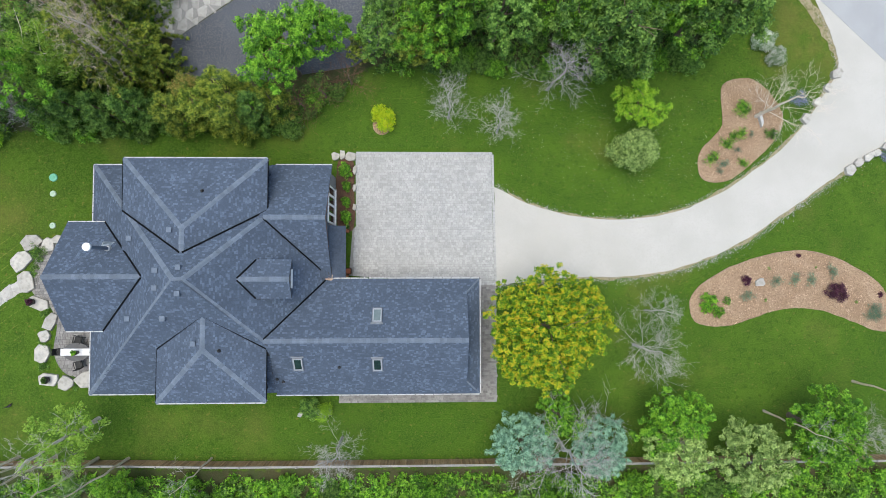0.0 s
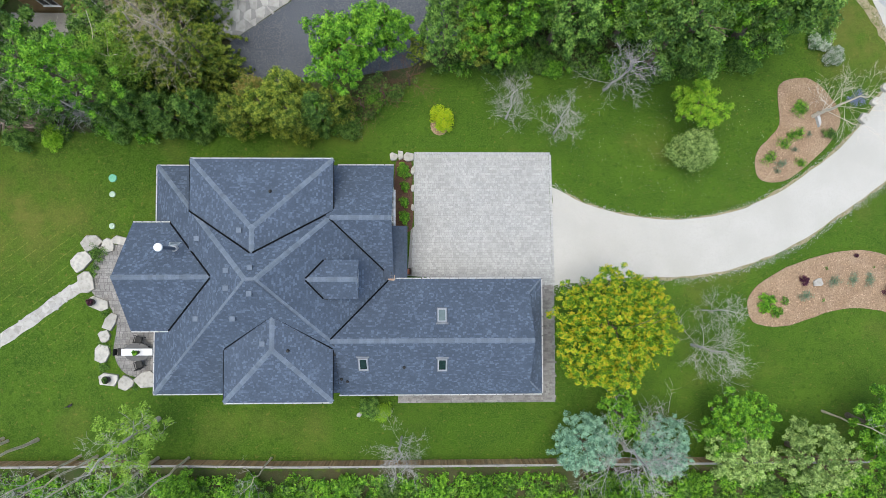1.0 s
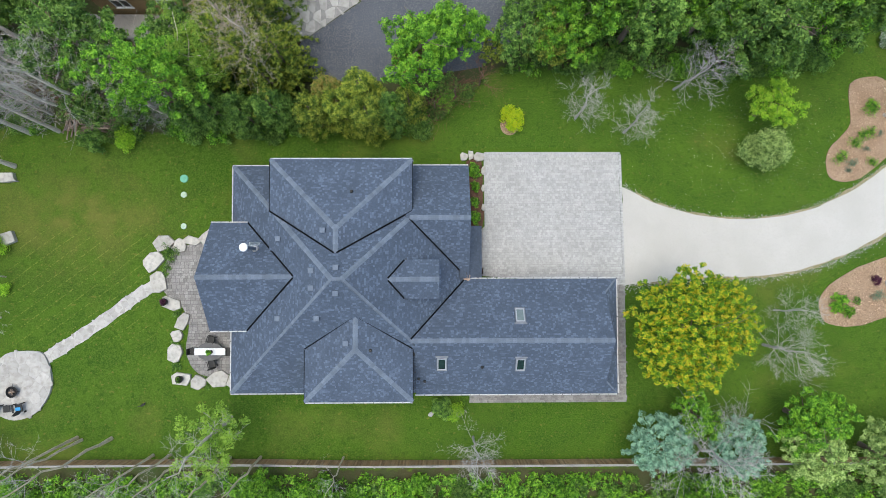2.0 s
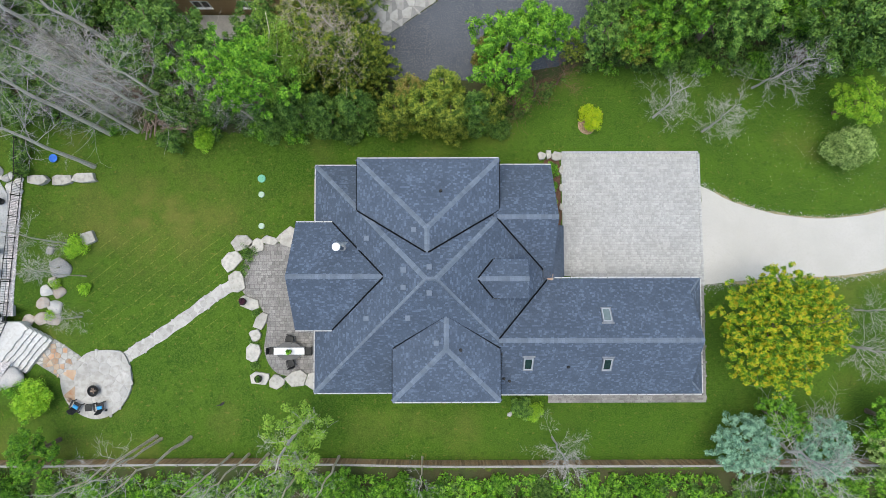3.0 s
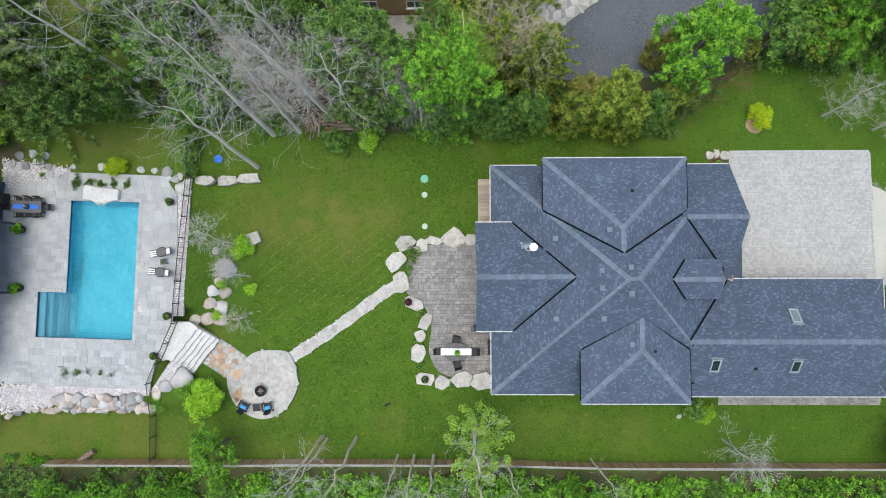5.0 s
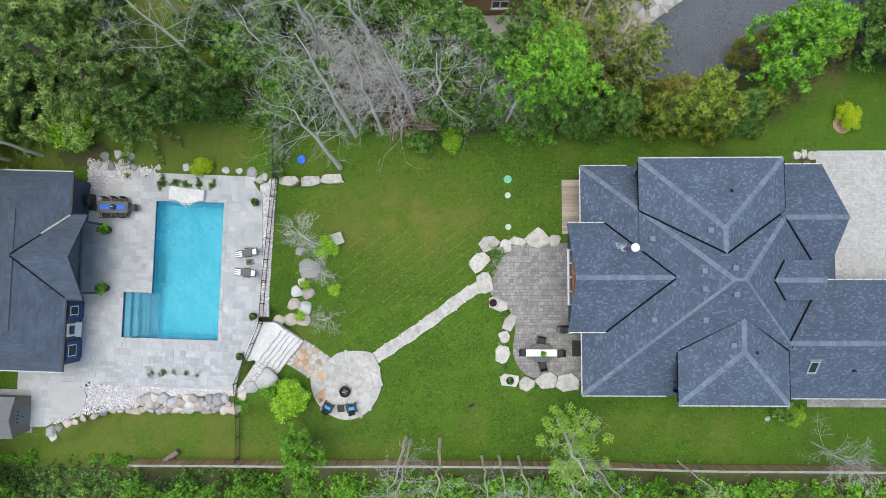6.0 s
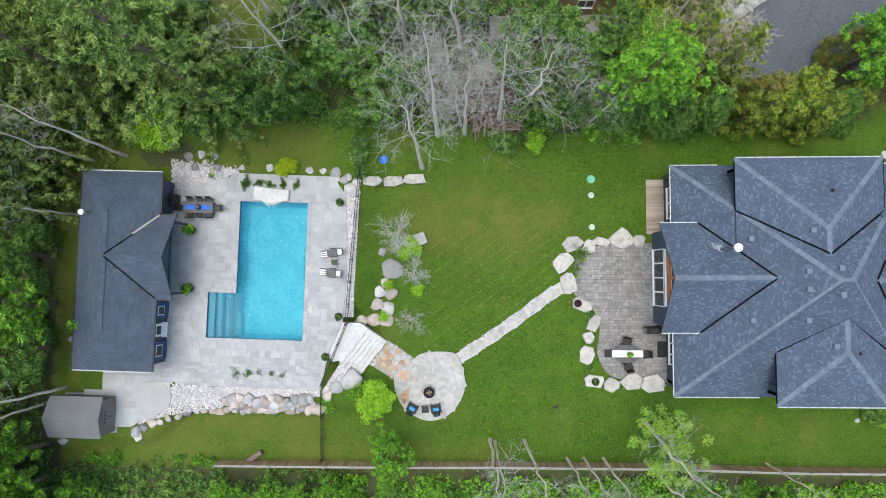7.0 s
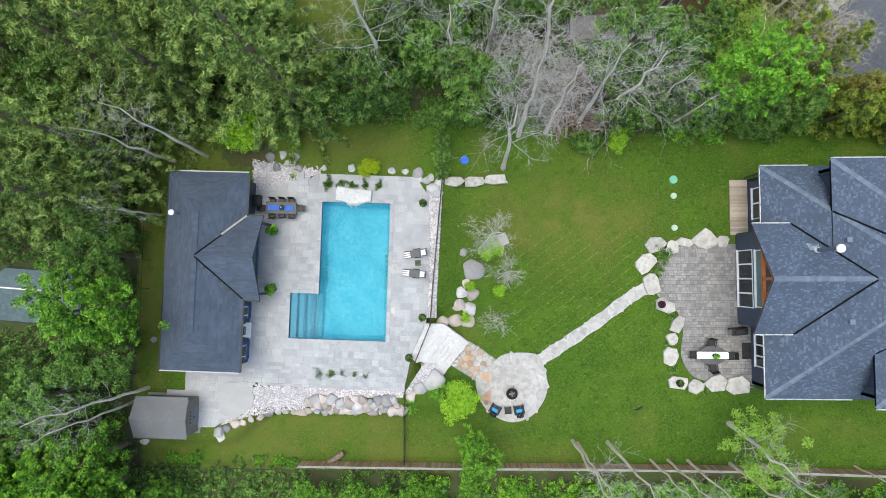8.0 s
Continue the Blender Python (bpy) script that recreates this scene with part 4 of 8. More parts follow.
for a, b in GUTTERS:
    gutter(a, b, house)
for a, b in DRIPS:
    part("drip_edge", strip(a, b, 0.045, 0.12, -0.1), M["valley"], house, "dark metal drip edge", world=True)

VALLEYS = [((-25.41, 2.95, 6.05), (-19.95, -0.4, 8.46)), ((-14.22, 2.95, 6.05), (-19.75, -0.4, 8.46)), ((-22.6, -7.82, 6.0), (-18.52, -5.15, 7.91)), ((-14.19, -7.82, 6.0), (-18.32, -5.15, 7.91)),
           ((-27.63, 2.18, 4.3), (-23.22, -2.12, 7.46)), ((-27.63, -6.55, 4.3), (-23.22, -2.28, 7.46)), ((-14.4, 2.3, 6.45), (-10.0, -2.1, 3.33)), ((-14.3, -7.05, 6.38), (-10.05, -2.55, 3.38)),
           ((-16.0, -2.32, 7.6), (-14.8, -0.9, 6.75)), ((-16.0, -2.48, 7.6), (-14.8, -3.9, 6.75))]
for a, b in VALLEYS:
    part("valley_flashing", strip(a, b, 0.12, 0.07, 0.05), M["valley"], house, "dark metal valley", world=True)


# walls
def wall(name, a, b, z0, z1, openings, mat_, parent, thick=0.25, label=""):
    """A straight wall from a to b [(x, y)], solid to its left, with openings (start, end, sill, head) in metres along it."""
    a, b = Vector((*a, 0)), Vector((*b, 0))
    d = b - a
    L = d.length
    m = Matrix.Translation(a) @ Matrix.Rotation(math.atan2(d.y, d.x), 4, "Z")
    pieces = []
    cuts = sorted({0.0, L} | {v for o in openings for v in o[:2]})
    for p, q in zip(cuts, cuts[1:]):
        col = [o for o in openings if o[0] < q - 1e-6 and o[1] > p + 1e-6]
        z = z0
        for o in sorted(col, key=lambda o: o[2]):
            if o[2] > z:
                pieces.append(Shape().box(p, q, 0, thick, z, o[2], m))
            z = o[3]
        if z1 > z:
            pieces.append(Shape().box(p, q, 0, thick, z, z1, m))
    return [part(name, s, mat_, parent, label, world=True) for s in pieces][0], m


def window(m, x0, x1, z0, z1, lites, parent, glass="glass", frame_mat="white", w=0.09, rows=1):
    """A framed window in the opening of a wall: frame, mullions, sill and panes."""
    root = part("window", Shape().box(x0, x1, -0.03, 0.08, z0, z0 + w, m).box(x0, x1, -0.03, 0.08, z1 - w, z1, m).box(x0, x0 + w, -0.03, 0.08, z0 + w, z1 - w, m).box(x1 - w, x1, -0.03, 0.08, z0 + w, z1 - w, m), M[frame_mat], parent, "white framed window", world=True)
    step = (x1 - x0) / lites
    for i in range(lites):
        a, b = x0 + i * step + w * 0.75, x0 + (i + 1) * step - w * 0.75
        if i:
            part("mullion", Shape().box(x0 + i * step - w * 0.75, x0 + i * step + w * 0.75, -0.02, 0.07, z0 + w, z1 - w, m), M[frame_mat], root, world=True)
        for k in range(rows):
            h = (z1 - z0 - 2 * w) / rows
            part("pane", Shape().box(a, b, 0.02, 0.035, z0 + w + k * h + (0.03 if k else 0), z0 + w + (k + 1) * h, m), M[glass], root, world=True)
    part("sill", Shape().box(x0 - 0.05, x1 + 0.05, -0.1, 0.0, z0 - 0.06, z0, m), M[frame_mat], root, world=True)
    return root


SID = M["siding"]
F0 = -0.8
w1, m1 = wall("wall", (-28.6, 6.5), (-28.6, 1.75), F0, 3.25, [(0.9, 3.6, 0.2, 2.6)], SID, house)
window(m1, 0.9, 3.6, 0.2, 2.6, 2, house)
w2, m2 = wall("wall", (-28.6, -6.2), (-28.6, -11.3), F0, 3.25, [(0.7, 3.5, 0.1, 2.7)], SID, house)
window(m2, 0.7, 3.5, 0.1, 2.7, 3, house)
# west gable front with tall windows
w3, m3 = wall("wall", (-29.7, 1.75), (-29.7, -6.15), F0, 4.3, [(1.5, 6.4, -0.35, 2.3), (1.6, 6.3, 2.75, 4.1)], SID, house)
window(m3, 1.5, 6.4, -0.35, 2.3, 4, house)
window(m3, 1.6, 6.3, 2.75, 4.1, 1, house, "glass_sky")
part("gable_wall", Shape().add([(-29.7, 1.75, 4.3), (-29.7, -6.15, 4.3), (-29.7, -2.2, 7.15), (-29.5, 1.75, 4.3), (-29.5, -6.15, 4.3), (-29.5, -2.2, 7.15)], [(0, 1, 2), (5, 4, 3), (0, 3, 4, 1), (1, 4, 5, 2), (2, 5, 3, 0)]), SID, house, world=True)
part("gable_glass", Shape().add([(-29.73, 0.75, 4.45), (-29.73, -5.15, 4.45), (-29.73, -2.2, 6.5), (-29.7, 0.75, 4.45), (-29.7, -5.15, 4.45), (-29.7, -2.2, 6.5)], [(0, 1, 2), (5, 4, 3), (0, 3, 4, 1), (1, 4, 5, 2), (2, 5, 3, 0)]), M["glass"], house, world=True)
for a, b in (((-30.4, 1.95, 4.28), (-30.4, -2.2, 7.3)), ((-30.4, -6.35, 4.28), (-30.4, -2.2, 7.3))):
    part("gable_rafter", strip(a, b, 0.28, 0.26, -0.25), M["timber"], house, "orange cedar rafter", world=True)
part("gable_tie", strip((-30.4, 0.15, 5.35), (-30.4, -4.55, 5.35), 0.24, 0.22), M["timber"], house, "orange cedar tie beam", world=True)
part("gable_post", Shape().box(-30.52, -30.28, -2.32, -2.08, 5.4, 7.15), M["timber"], house, "orange cedar king post", world=True)
for y0 in (1.75, -6.15):
    part("wall", Shape().box(-29.45, -26.0, min(y0, y0 - 0.25 if y0 > 0 else y0), max(y0, y0 + 0.25 if y0 < 0 else y0), F0, 4.3), SID, house, world=True)
# long sides
wall("wall", (-28.6, -11.3), (-14.0, -11.3), F0, 3.25, [(8.0, 10.0, 1.0, 2.4)], SID, house)
wall("wall", (-22.1, -11.4), (-14.7, -11.4), 3.25, 5.95, [], SID, house)
wall("wall", (-14.7, -11.4), (-14.7, -7.0), 3.3, 5.95, [], SID, house)
wall("wall", (-22.1, -7.0), (-22.1, -11.4), 3.3, 5.95, [], SID, house)
wall("wall", (-14.7, 6.5), (-24.9, 6.5), 3.25, 5.95, [], SID, house)
wall("wall", (-24.9, 6.5), (-24.9, 2.6), 3.3, 5.95, [], SID, house)
wall("wall", (-14.7, 2.6), (-14.7, 6.5), 3.3, 5.95, [], SID, house)
wall("wall", (-9.8, 6.5), (-28.6, 6.5), F0, 3.25, [], SID, house)
wall("wall", (-14.0, -11.3), (2.1, -11.3), F0, 3.3, [], SID, house)
wall("wall", (2.1, -11.3), (2.1, -3.05), F0, 3.3, [], SID, house)
gar, mg = wall("wall", (2.1, -3.05), (-9.0, -3.05), F0, 3.3, [(0.8, 3.6, 0.0, 2.4), (4.4, 7.2, 0.0, 2.4)], SID, house)
for x in (0.8, 4.4):
    d = part("garage_door", Shape().box(x, x + 2.8, 0.06, 0.11, 0.0, 2.4, mg), M["white"], house, "white panelled garage door", world=True)
    for k in range(4):
        part("door_panel", Shape().bevel_box(x + 0.08, x + 2.72, 0.03, 0.06, 0.06 + k * 0.6, 0.56 + k * 0.6, 0.005, mg), M["white"], d, world=True)
part("gable_wall", Shape().add([(1.4, -3.05, 3.3), (1.4, -11.35, 3.3), (1.4, -7.2, 6.2), (1.2, -3.05, 3.3), (1.2, -11.35, 3.3), (1.2, -7.2, 6.2)], [(0, 1, 2), (5, 4, 3), (0, 3, 4, 1), (1, 4, 5, 2), (2, 5, 3, 0)]), SID, house, world=True)
# east front with its gable window
we, me_ = wall("wall", (-9.8, -2.6), (-9.8, 6.5), F0, 3.3, [], M["stonewall"], house)
part("gable_wall", Shape().add([(-9.8, -1.85, 3.3), (-9.8, 6.6, 3.3), (-9.8, 2.4, 6.2), (-10.0, -1.85, 3.3), (-10.0, 6.6, 3.3), (-10.0, 2.4, 6.2)], [(0, 1, 2), (5, 4, 3), (0, 3, 4, 1), (1, 4, 5, 2), (2, 5, 3, 0)]), SID, house, world=True)
mf = Matrix.Translation((-9.71, 0, 0)) @ Matrix.Rotation(radians(90), 4, "Z")
window(mf, 2.2, 5.3, 0.9, 4.3, 4, house, "glass", w=0.12, rows=2)
for a, b in (((-9.68, 6.8, 3.45), (-9.68, 2.4, 6.4)), ((-9.68, -2.0, 3.45), (-9.68, 2.4, 6.4))):
    part("gable_rafter", strip(a, b, 0.12, 0.22, -0.22), M["timber"], house, "orange cedar rafter", world=True)
part("porch_post", Shape().box(-8.8, -8.6, 1.6, 1.8, F0, 2.85), M["timber"], house, world=True)
part("porch_post", Shape().box(-8.8, -8.6, -2.3, -2.1, F0, 2.85), M["timber"], house, world=True)
# dormer body
part("dormer_wall", Shape().box(-15.2, -12.4, -3.6, -1.2, 4.9, 6.75), SID, house, world=True)
part("dormer_gable", Shape().add([(-12.4, -3.6, 6.75), (-12.4, -1.2, 6.75), (-12.4, -2.4, 7.45), (-12.55, -3.6, 6.75), (-12.55, -1.2, 6.75), (-12.55, -2.4, 7.45)], [(0, 1, 2), (5, 4, 3), (0, 3, 4, 1), (1, 4, 5, 2), (2, 5, 3, 0)]), SID, house, world=True)
md = Matrix.Translation((-12.35, 0, 0)) @ Matrix.Rotation(radians(90), 4, "Z")
window(md, -3.1, -1.7, 5.8, 7.0, 1, house)
part("valley_drain", Shape().add([(-9.9, -2.35, 3.4), (-9.5, -2.1, 3.36), (-9.5, -2.62, 3.36), (-10.05, -2.2, 3.62), (-10.05, -2.5, 3.62)], [(0, 2, 1), (3, 1, 2, 4), (3, 0, 1), (4, 2, 0), (3, 4, 0)]), M["flag_warm"], house, "copper valley drip flashing", world=True)


# roof fittings
def on_roof(x, y):
    return max(plane_z(poly, x, y) for poly, xy in ROOF_XY if inside(x, y, xy))


def roof_vent(x, y, cover=None):
    z = on_roof(x, y)
    v = part("roof_vent", Shape().bevel_box(x - 0.17, x + 0.17, y - 0.17, y + 0.17, z - 0.15, z + 0.2, 0.03), M["cap"], house, "square grey roof vent", world=True)
    part("vent_hood", Shape().bevel_box(x - 0.2, x + 0.2, y - 0.2, y + 0.2, z + 0.205, z + 0.25, 0.02), cover or M["cap"], v, world=True)


for x, y in [(-20.85, 1.29), (-24.59, 0.75), (-21.59, -1.72), (-19.66, -1.5), (-21.59, -3.01), (-19.66, -3.4), (-21.3, -5.31), (-24.59, -5.42), (-19.17, -7.21)]:
    roof_vent(x, y)


def stack(x, y, h, r, mat_, label):
    z = on_roof(x, y)
    p = part("vent_pipe", Shape().lathe([(r, -0.2), (r, h)], 10, (x, y, z)), mat_, house, label, world=True)
    part("pipe_boot", Shape().lathe([(r * 2.4, -0.1), (r * 2.2, 0.06), (r * 1.1, 0.14)], 10, (x, y, z)), M["rubber"], p, world=True)


for x, y in [(-8.67, -9.47), (-13.75, -10.5), (-13.28, -10.73), (-17.33, -7.78), (-18.82, 4.34)]:
    stack(x, y, 0.3, 0.06, M["black"], "black plumbing vent")
FX_, FY_ = -26.55, 0.0
z = on_roof(FX_, FY_)
f = part("flue", Shape().lathe([(0.15, -0.3), (0.15, 2.6), (0.19, 2.62), (0.19, 2.7)], 18, (FX_, FY_, z)), M["flue_metal"], house, "tall round metal chimney flue", world=True)
part("flue_cap", Shape().lathe([(0.1, 2.75), (0.31, 2.78), (0.31, 2.94), (0.24, 2.98), (0.05, 3.02)], 20, (FX_, FY_, z)), M["white"], f, "white flue cap", world=True)
part("flue_boot", Shape().lathe([(0.3, 0.0), (0.24, 0.16), (0.17, 0.22)], 16, (FX_, FY_, z)), M["metal"], f, world=True)
CK = [(-27.1, 0.0), (-26.5, 0.02), (-26.2, 0.52), (-27.15, 0.56)]
ckz = [(x, y, on_roof(x, y) + 0.05) for x, y in CK]
part("chimney_cricket", Shape().add(ckz + [(-26.75, 0.3, on_roof(-26.75, 0.3) + 0.38)], [(0, 4, 1), (1, 4, 2), (2, 4, 3), (3, 4, 0), (0, 1, 2, 3)]), M["cricket"], house, "folded pale metal chimney flashing", world=True)


def skylight(x, y, slope_sign, glass="skyglass", tone="dark green glass"):
    """A framed skylight lying on the slope; slope_sign: +1 where the roof falls to the north."""
    z = on_roof(x, y)
    m = Matrix.Translation((x, y, z)) @ Matrix.Rotation(-slope_sign * math.atan(0.674), 4, "X")
    a, b, e = 0.4, 0.66, 0.06
    s = Shape()
    for x0, x1, y0, y1 in ((-a, a, -b, -b + e), (-a, a, b - e, b), (-a, -a + e, -b + e, b - e), (a - e, a, -b + e, b - e)):
        s.bevel_box(x0, x1, y0, y1, -0.05, 0.13, 0.015, m)
    k = part("skylight", s, M["skyframe"], house, "metal framed roof skylight", world=True)
    lip = Shape()
    for x0, x1, y0, y1 in ((-a + e, a - e, -b + e, -b + 0.15), (-a + e, a - e, b - 0.15, b - e), (-a + e, -a + 0.13, -b + 0.15, b - 0.15), (a - 0.13, a - e, -b + 0.15, b - 0.15)):
        lip.box(x0, x1, y0, y1, 0.05, 0.09, m)
    part("inner_frame", lip, M["skylip"], k, "pale grey inner frame", world=True)
    part("pane", Shape().box(-a + 0.13, a - 0.13, -b + 0.15, b - 0.15, 0.05, 0.07, m), M[glass], k, tone, world=True)
    up = slope_sign * -1
    part("head_flashing", Shape().bevel_box(-a - 0.1, a + 0.1, min(up * b, up * (b + 0.14)), max(up * b, up * (b + 0.14)), 0.0, 0.06, 0.01, m), M["skyframe"], k, world=True)
    part("curb_flashing", Shape().box(-a - 0.06, a + 0.06, -b - 0.06, b + 0.06, 0.0, 0.03, m), M["shingle_plain"], k, world=True)


# this pane's pale tone is a painted sky reflection, nothing hangs behind it
skylight(-5.64, -5.34, 1, "blind", "glass with the sky's reflection painted in grey")
skylight(-11.9, -9.16, -1)
skylight(-5.62, -9.23, -1)
for x, y, zt in ((-25.05, 6.1, 5.8), (-14.55, 6.1, 5.8), (-22.25, -10.6, 5.9), (-14.55, -10.6, 5.9), (-28.75, 6.7, 3.1), (-28.75, -11.45, 3.1)):
    part("downpipe", Shape().box(x - 0.06, x + 0.06, y - 0.05, y + 0.05, (3.4 if zt > 4 else -0.8), zt), M["siding"], house, "", world=True)

# ---------------------------------------------------------------- pool terrace (built in the pool's own axes: origin at its north-west corner)
def tp(x, y, z=0.0):
    return POOL @ Vector((x, y, z))


PW, PL = 6.02, 12.05
pool = thing("swimming_pool", "L-shaped swimming pool with clear turquoise water and entry steps", "pool", POOL)


def in_pool(x, y, g=0.0):
    return (-g < x < PW + g and -PL - g < y < g) or (-2.5 - g < x < g and -PL - g < y < -8.1 + g)


DEPTH = -1.75
s = Shape()
for x0, x1, y0, y1 in ((-0.15, 0.0, -8.1, 0.15), (PW, PW + 0.15, -PL - 0.15, 0.15), (0.0, PW, 0.0, 0.15), (-2.65, PW, -PL - 0.15, -PL), (-2.65, -2.5, -PL, -8.1), (-2.65, -0.15, -8.1, -7.95)):
    s.box(x0, x1, y0, y1, DEPTH, -0.06)
s.box(0, PW, -PL, 0, DEPTH - 0.1, DEPTH).box(-2.5, 0, -PL, -8.1, DEPTH - 0.1, DEPTH)
part("basin", s, M["plaster"], pool, "turquoise plaster basin with ripple light painted as pale blotches")
for i in range(4):
    part("pool_step", Shape().bevel_box(-2.5 + i * 0.62, -2.5 + (i + 1) * 0.62 + 0.01, -PL, -8.1, DEPTH, -0.32 - i * 0.3, 0.03), M["poolstep"], pool, "underwater entry step")
    part("step_edge", Shape().box(-2.5 + (i + 1) * 0.62 - 0.05, -2.5 + (i + 1) * 0.62 + 0.012, -PL, -8.1, -0.33 - i * 0.3, -0.312 - i * 0.3), M["navy"], pool, "dark tile step edge")
for x0, x1, y0, y1 in ((0.0, 0.012, -8.1, 0.0), (PW - 0.012, PW, -PL, 0.0), (0.012, PW - 0.012, -0.012, 0.0), (-2.488, PW - 0.012, -PL, -PL + 0.012), (-2.5, -2.488, -PL, -8.1)):
    part("tile_band", Shape().box(x0, x1, y0, y1, -0.28, -0.05), M["navy"], pool, "dark blue waterline tile")


def water_mat():
    m, nt, bsdf = nodes_of("pool_water")
    N, L = nt.nodes.new, nt.links.new
    co = N("ShaderNodeTexCoord").outputs["Object"]
    n1, n2 = N("ShaderNodeTexNoise"), N("ShaderNodeTexNoise")
    n1.inputs["Scale"].default_value, n1.inputs["Detail"].default_value, n1.inputs["Distortion"].default_value = 3.2, 4, 1.5
    n2.inputs["Scale"].default_value, n2.inputs["Detail"].default_value = 9.0, 3
    add = N("ShaderNodeMath")
    add.operation = "MULTIPLY_ADD"
    add.inputs[1].default_value = 0.5
    L(co, n1.inputs["Vector"])
    L(co, n2.inputs["Vector"])
    L(n2.outputs["Fac"], add.inputs[0])
    L(n1.outputs["Fac"], add.inputs[2])
    bp = N("ShaderNodeBump")
    bp.inputs["Strength"].default_value, bp.inputs["Distance"].default_value = 1.0, 0.8
    L(add.outputs[0], bp.inputs["Height"])
    L(bp.outputs[0], bsdf.inputs["Normal"])
    bsdf.inputs["Base Color"].default_value = (0.72, 0.96, 0.94, 1)
    bsdf.inputs["Transmission Weight"].default_value = 1.0
    bsdf.inputs["Roughness"].default_value = 0.02
    bsdf.inputs["IOR"].default_value = 1.33
    return m


M["water"] = water_mat()
w = part("water", Shape().add([(0, 0, -0.14), (PW, 0, -0.14), (PW, -PL, -0.14), (0, -PL, -0.14), (-2.5, -PL, -0.14), (-2.5, -8.1, -0.14), (0, -8.1, -0.14)], [(6, 5, 4, 3, 2, 1, 0)][::-1]), M["water"], pool, "rippled clear water")
w.visible_shadow = False
if w.data.polygons[0].normal.z < 0:
    w.data.flip_normals()
# coping of the pool, piece by piece
r = random.Random(11)


def coping(x0, x1, y0, y1):
    horiz = (x1 - x0) > (y1 - y0)
    p, end = (x0, x1) if horiz else (y0, y1)
    while p < end - 0.01:
        q = min(end, p + r.uniform(0.55, 0.75))
        b = (p + 0.005, q - 0.005, y0, y1) if horiz else (x0, x1, p + 0.005, q - 0.005)
        part("coping_stone", Shape().bevel_box(*b, -0.07, 0.012, 0.02), M["slab_object"], pool, "pale coping")
        p = q


coping(-0.33, PW + 0.33, 0.0, 0.33)
coping(PW, PW + 0.33, -PL, 0.0)
coping(-2.83, PW + 0.33, -PL - 0.33, -PL)
coping(-2.83, -2.5, -PL, -8.1)
coping(-2.83, 0.0, -8.1, -7.77)
coping(-0.33, 0.0, -7.77, 0.0)
for x, y in ((PW - 0.02, -5.6), (PW - 0.02, -9.3)):
    part("skimmer_lid", Shape().bevel_box(x + 0.36, x + 0.8, y - 0.3, y + 0.3, -0.02, 0.02, 0.01), M["limestone"], pool, "square skimmer cover")
# white waterfall block at the head of the pool
fall = thing("pool_waterfall", "white stone waterfall block at the head of the pool", "waterfall", POOL @ Matrix.Translation((1.25, 0.0, 0.0)))
part("block", Shape().prism([(0, 0.15), (0.7, 0.05), (1.0, -0.12), (2.2, -0.14), (2.5, 0.0), (3.1, 0.1), (3.15, 1.05), (1.6, 1.15), (0.1, 1.35), (-0.02, 0.9)], 0.0, 0.42, 0.06), M["step"], fall)
part("spout_lip", Shape().bevel_box(1.1, 2.1, -0.3, 0.0, 0.28, 0.36, 0.02), M["limestone"], fall)
part("falling_water", Shape().tube([(1.3, -0.3, 0.3), (1.35, -0.42, 0.1), (1.35, -0.45, -0.14)], [0.03, 0.03, 0.05], 6).tube([(1.75, -0.3, 0.3), (1.75, -0.42, 0.1), (1.75, -0.45, -0.14)], [0.03, 0.03, 0.05], 6), M["cloth"], fall, "foaming white water")

DECK = [(-6.6, 0.7), (-6.5, -15.0), (-11.5, -15.1), (-11.5, -16.85), (-13.1, -16.9), (-13.1, -19.3), (-10.4, -20.1), (-8.7, -20.0), (-6.5, -18.6), (-5.6, -17.3), (-5.3, -16.2), (7.85, -16.3), (7.85, -15.8), (8.3, -13.3), (9.5, -10.4), (9.65, -6.9), (9.55, -2.0), (9.35, 0.75), (8.7, 1.7), (8.6, 2.4), (-0.8, 2.5), (-1.0, 2.2), (-4.0, 1.4)]
deck_base = Shape()
for x0, x1, y0, y1 in ((-13.0, -2.65, -15.3, -7.95), (-11.4, -2.65, -15.9, -15.3), (-6.4, -0.15, -7.95, 0.15), (-6.4, -4.0, 0.15, 0.7), (-4.0, -0.9, 0.15, 1.3), (-0.9, 8.5, 0.15, 2.35), (PW + 0.15, 9.3, -10.4, 0.15), (-2.65, 7.7, -16.2, -PL - 0.15), (-11.4, -8.0, -19.0, -15.9), (-13.0, -11.4, -19.0, -16.95)):
    deck_base.box(x0, x1, y0, y1, -0.5, -0.014)
deck_base.prism([(7.7, -16.2), (8.2, -13.3), (9.3, -10.4), (6.2, -10.4), (6.2, -12.2), (7.7, -12.2)], -1.3, -0.015)
deck_base.prism([(-8.0, -19.0), (-6.6, -18.4), (-5.8, -17.4), (-7.0, -15.9), (-8.0, -15.9)], -0.9, -0.015).prism([(-10.4, -19.9), (-8.7, -19.8), (-8.0, -19.0), (-13.0, -19.0)], -0.9, -0.016)
solo("pool_deck_bed", deck_base, M["joint_pale"], "sand bed under the pool deck slabs", "paving bed", POOL, "", "structure")

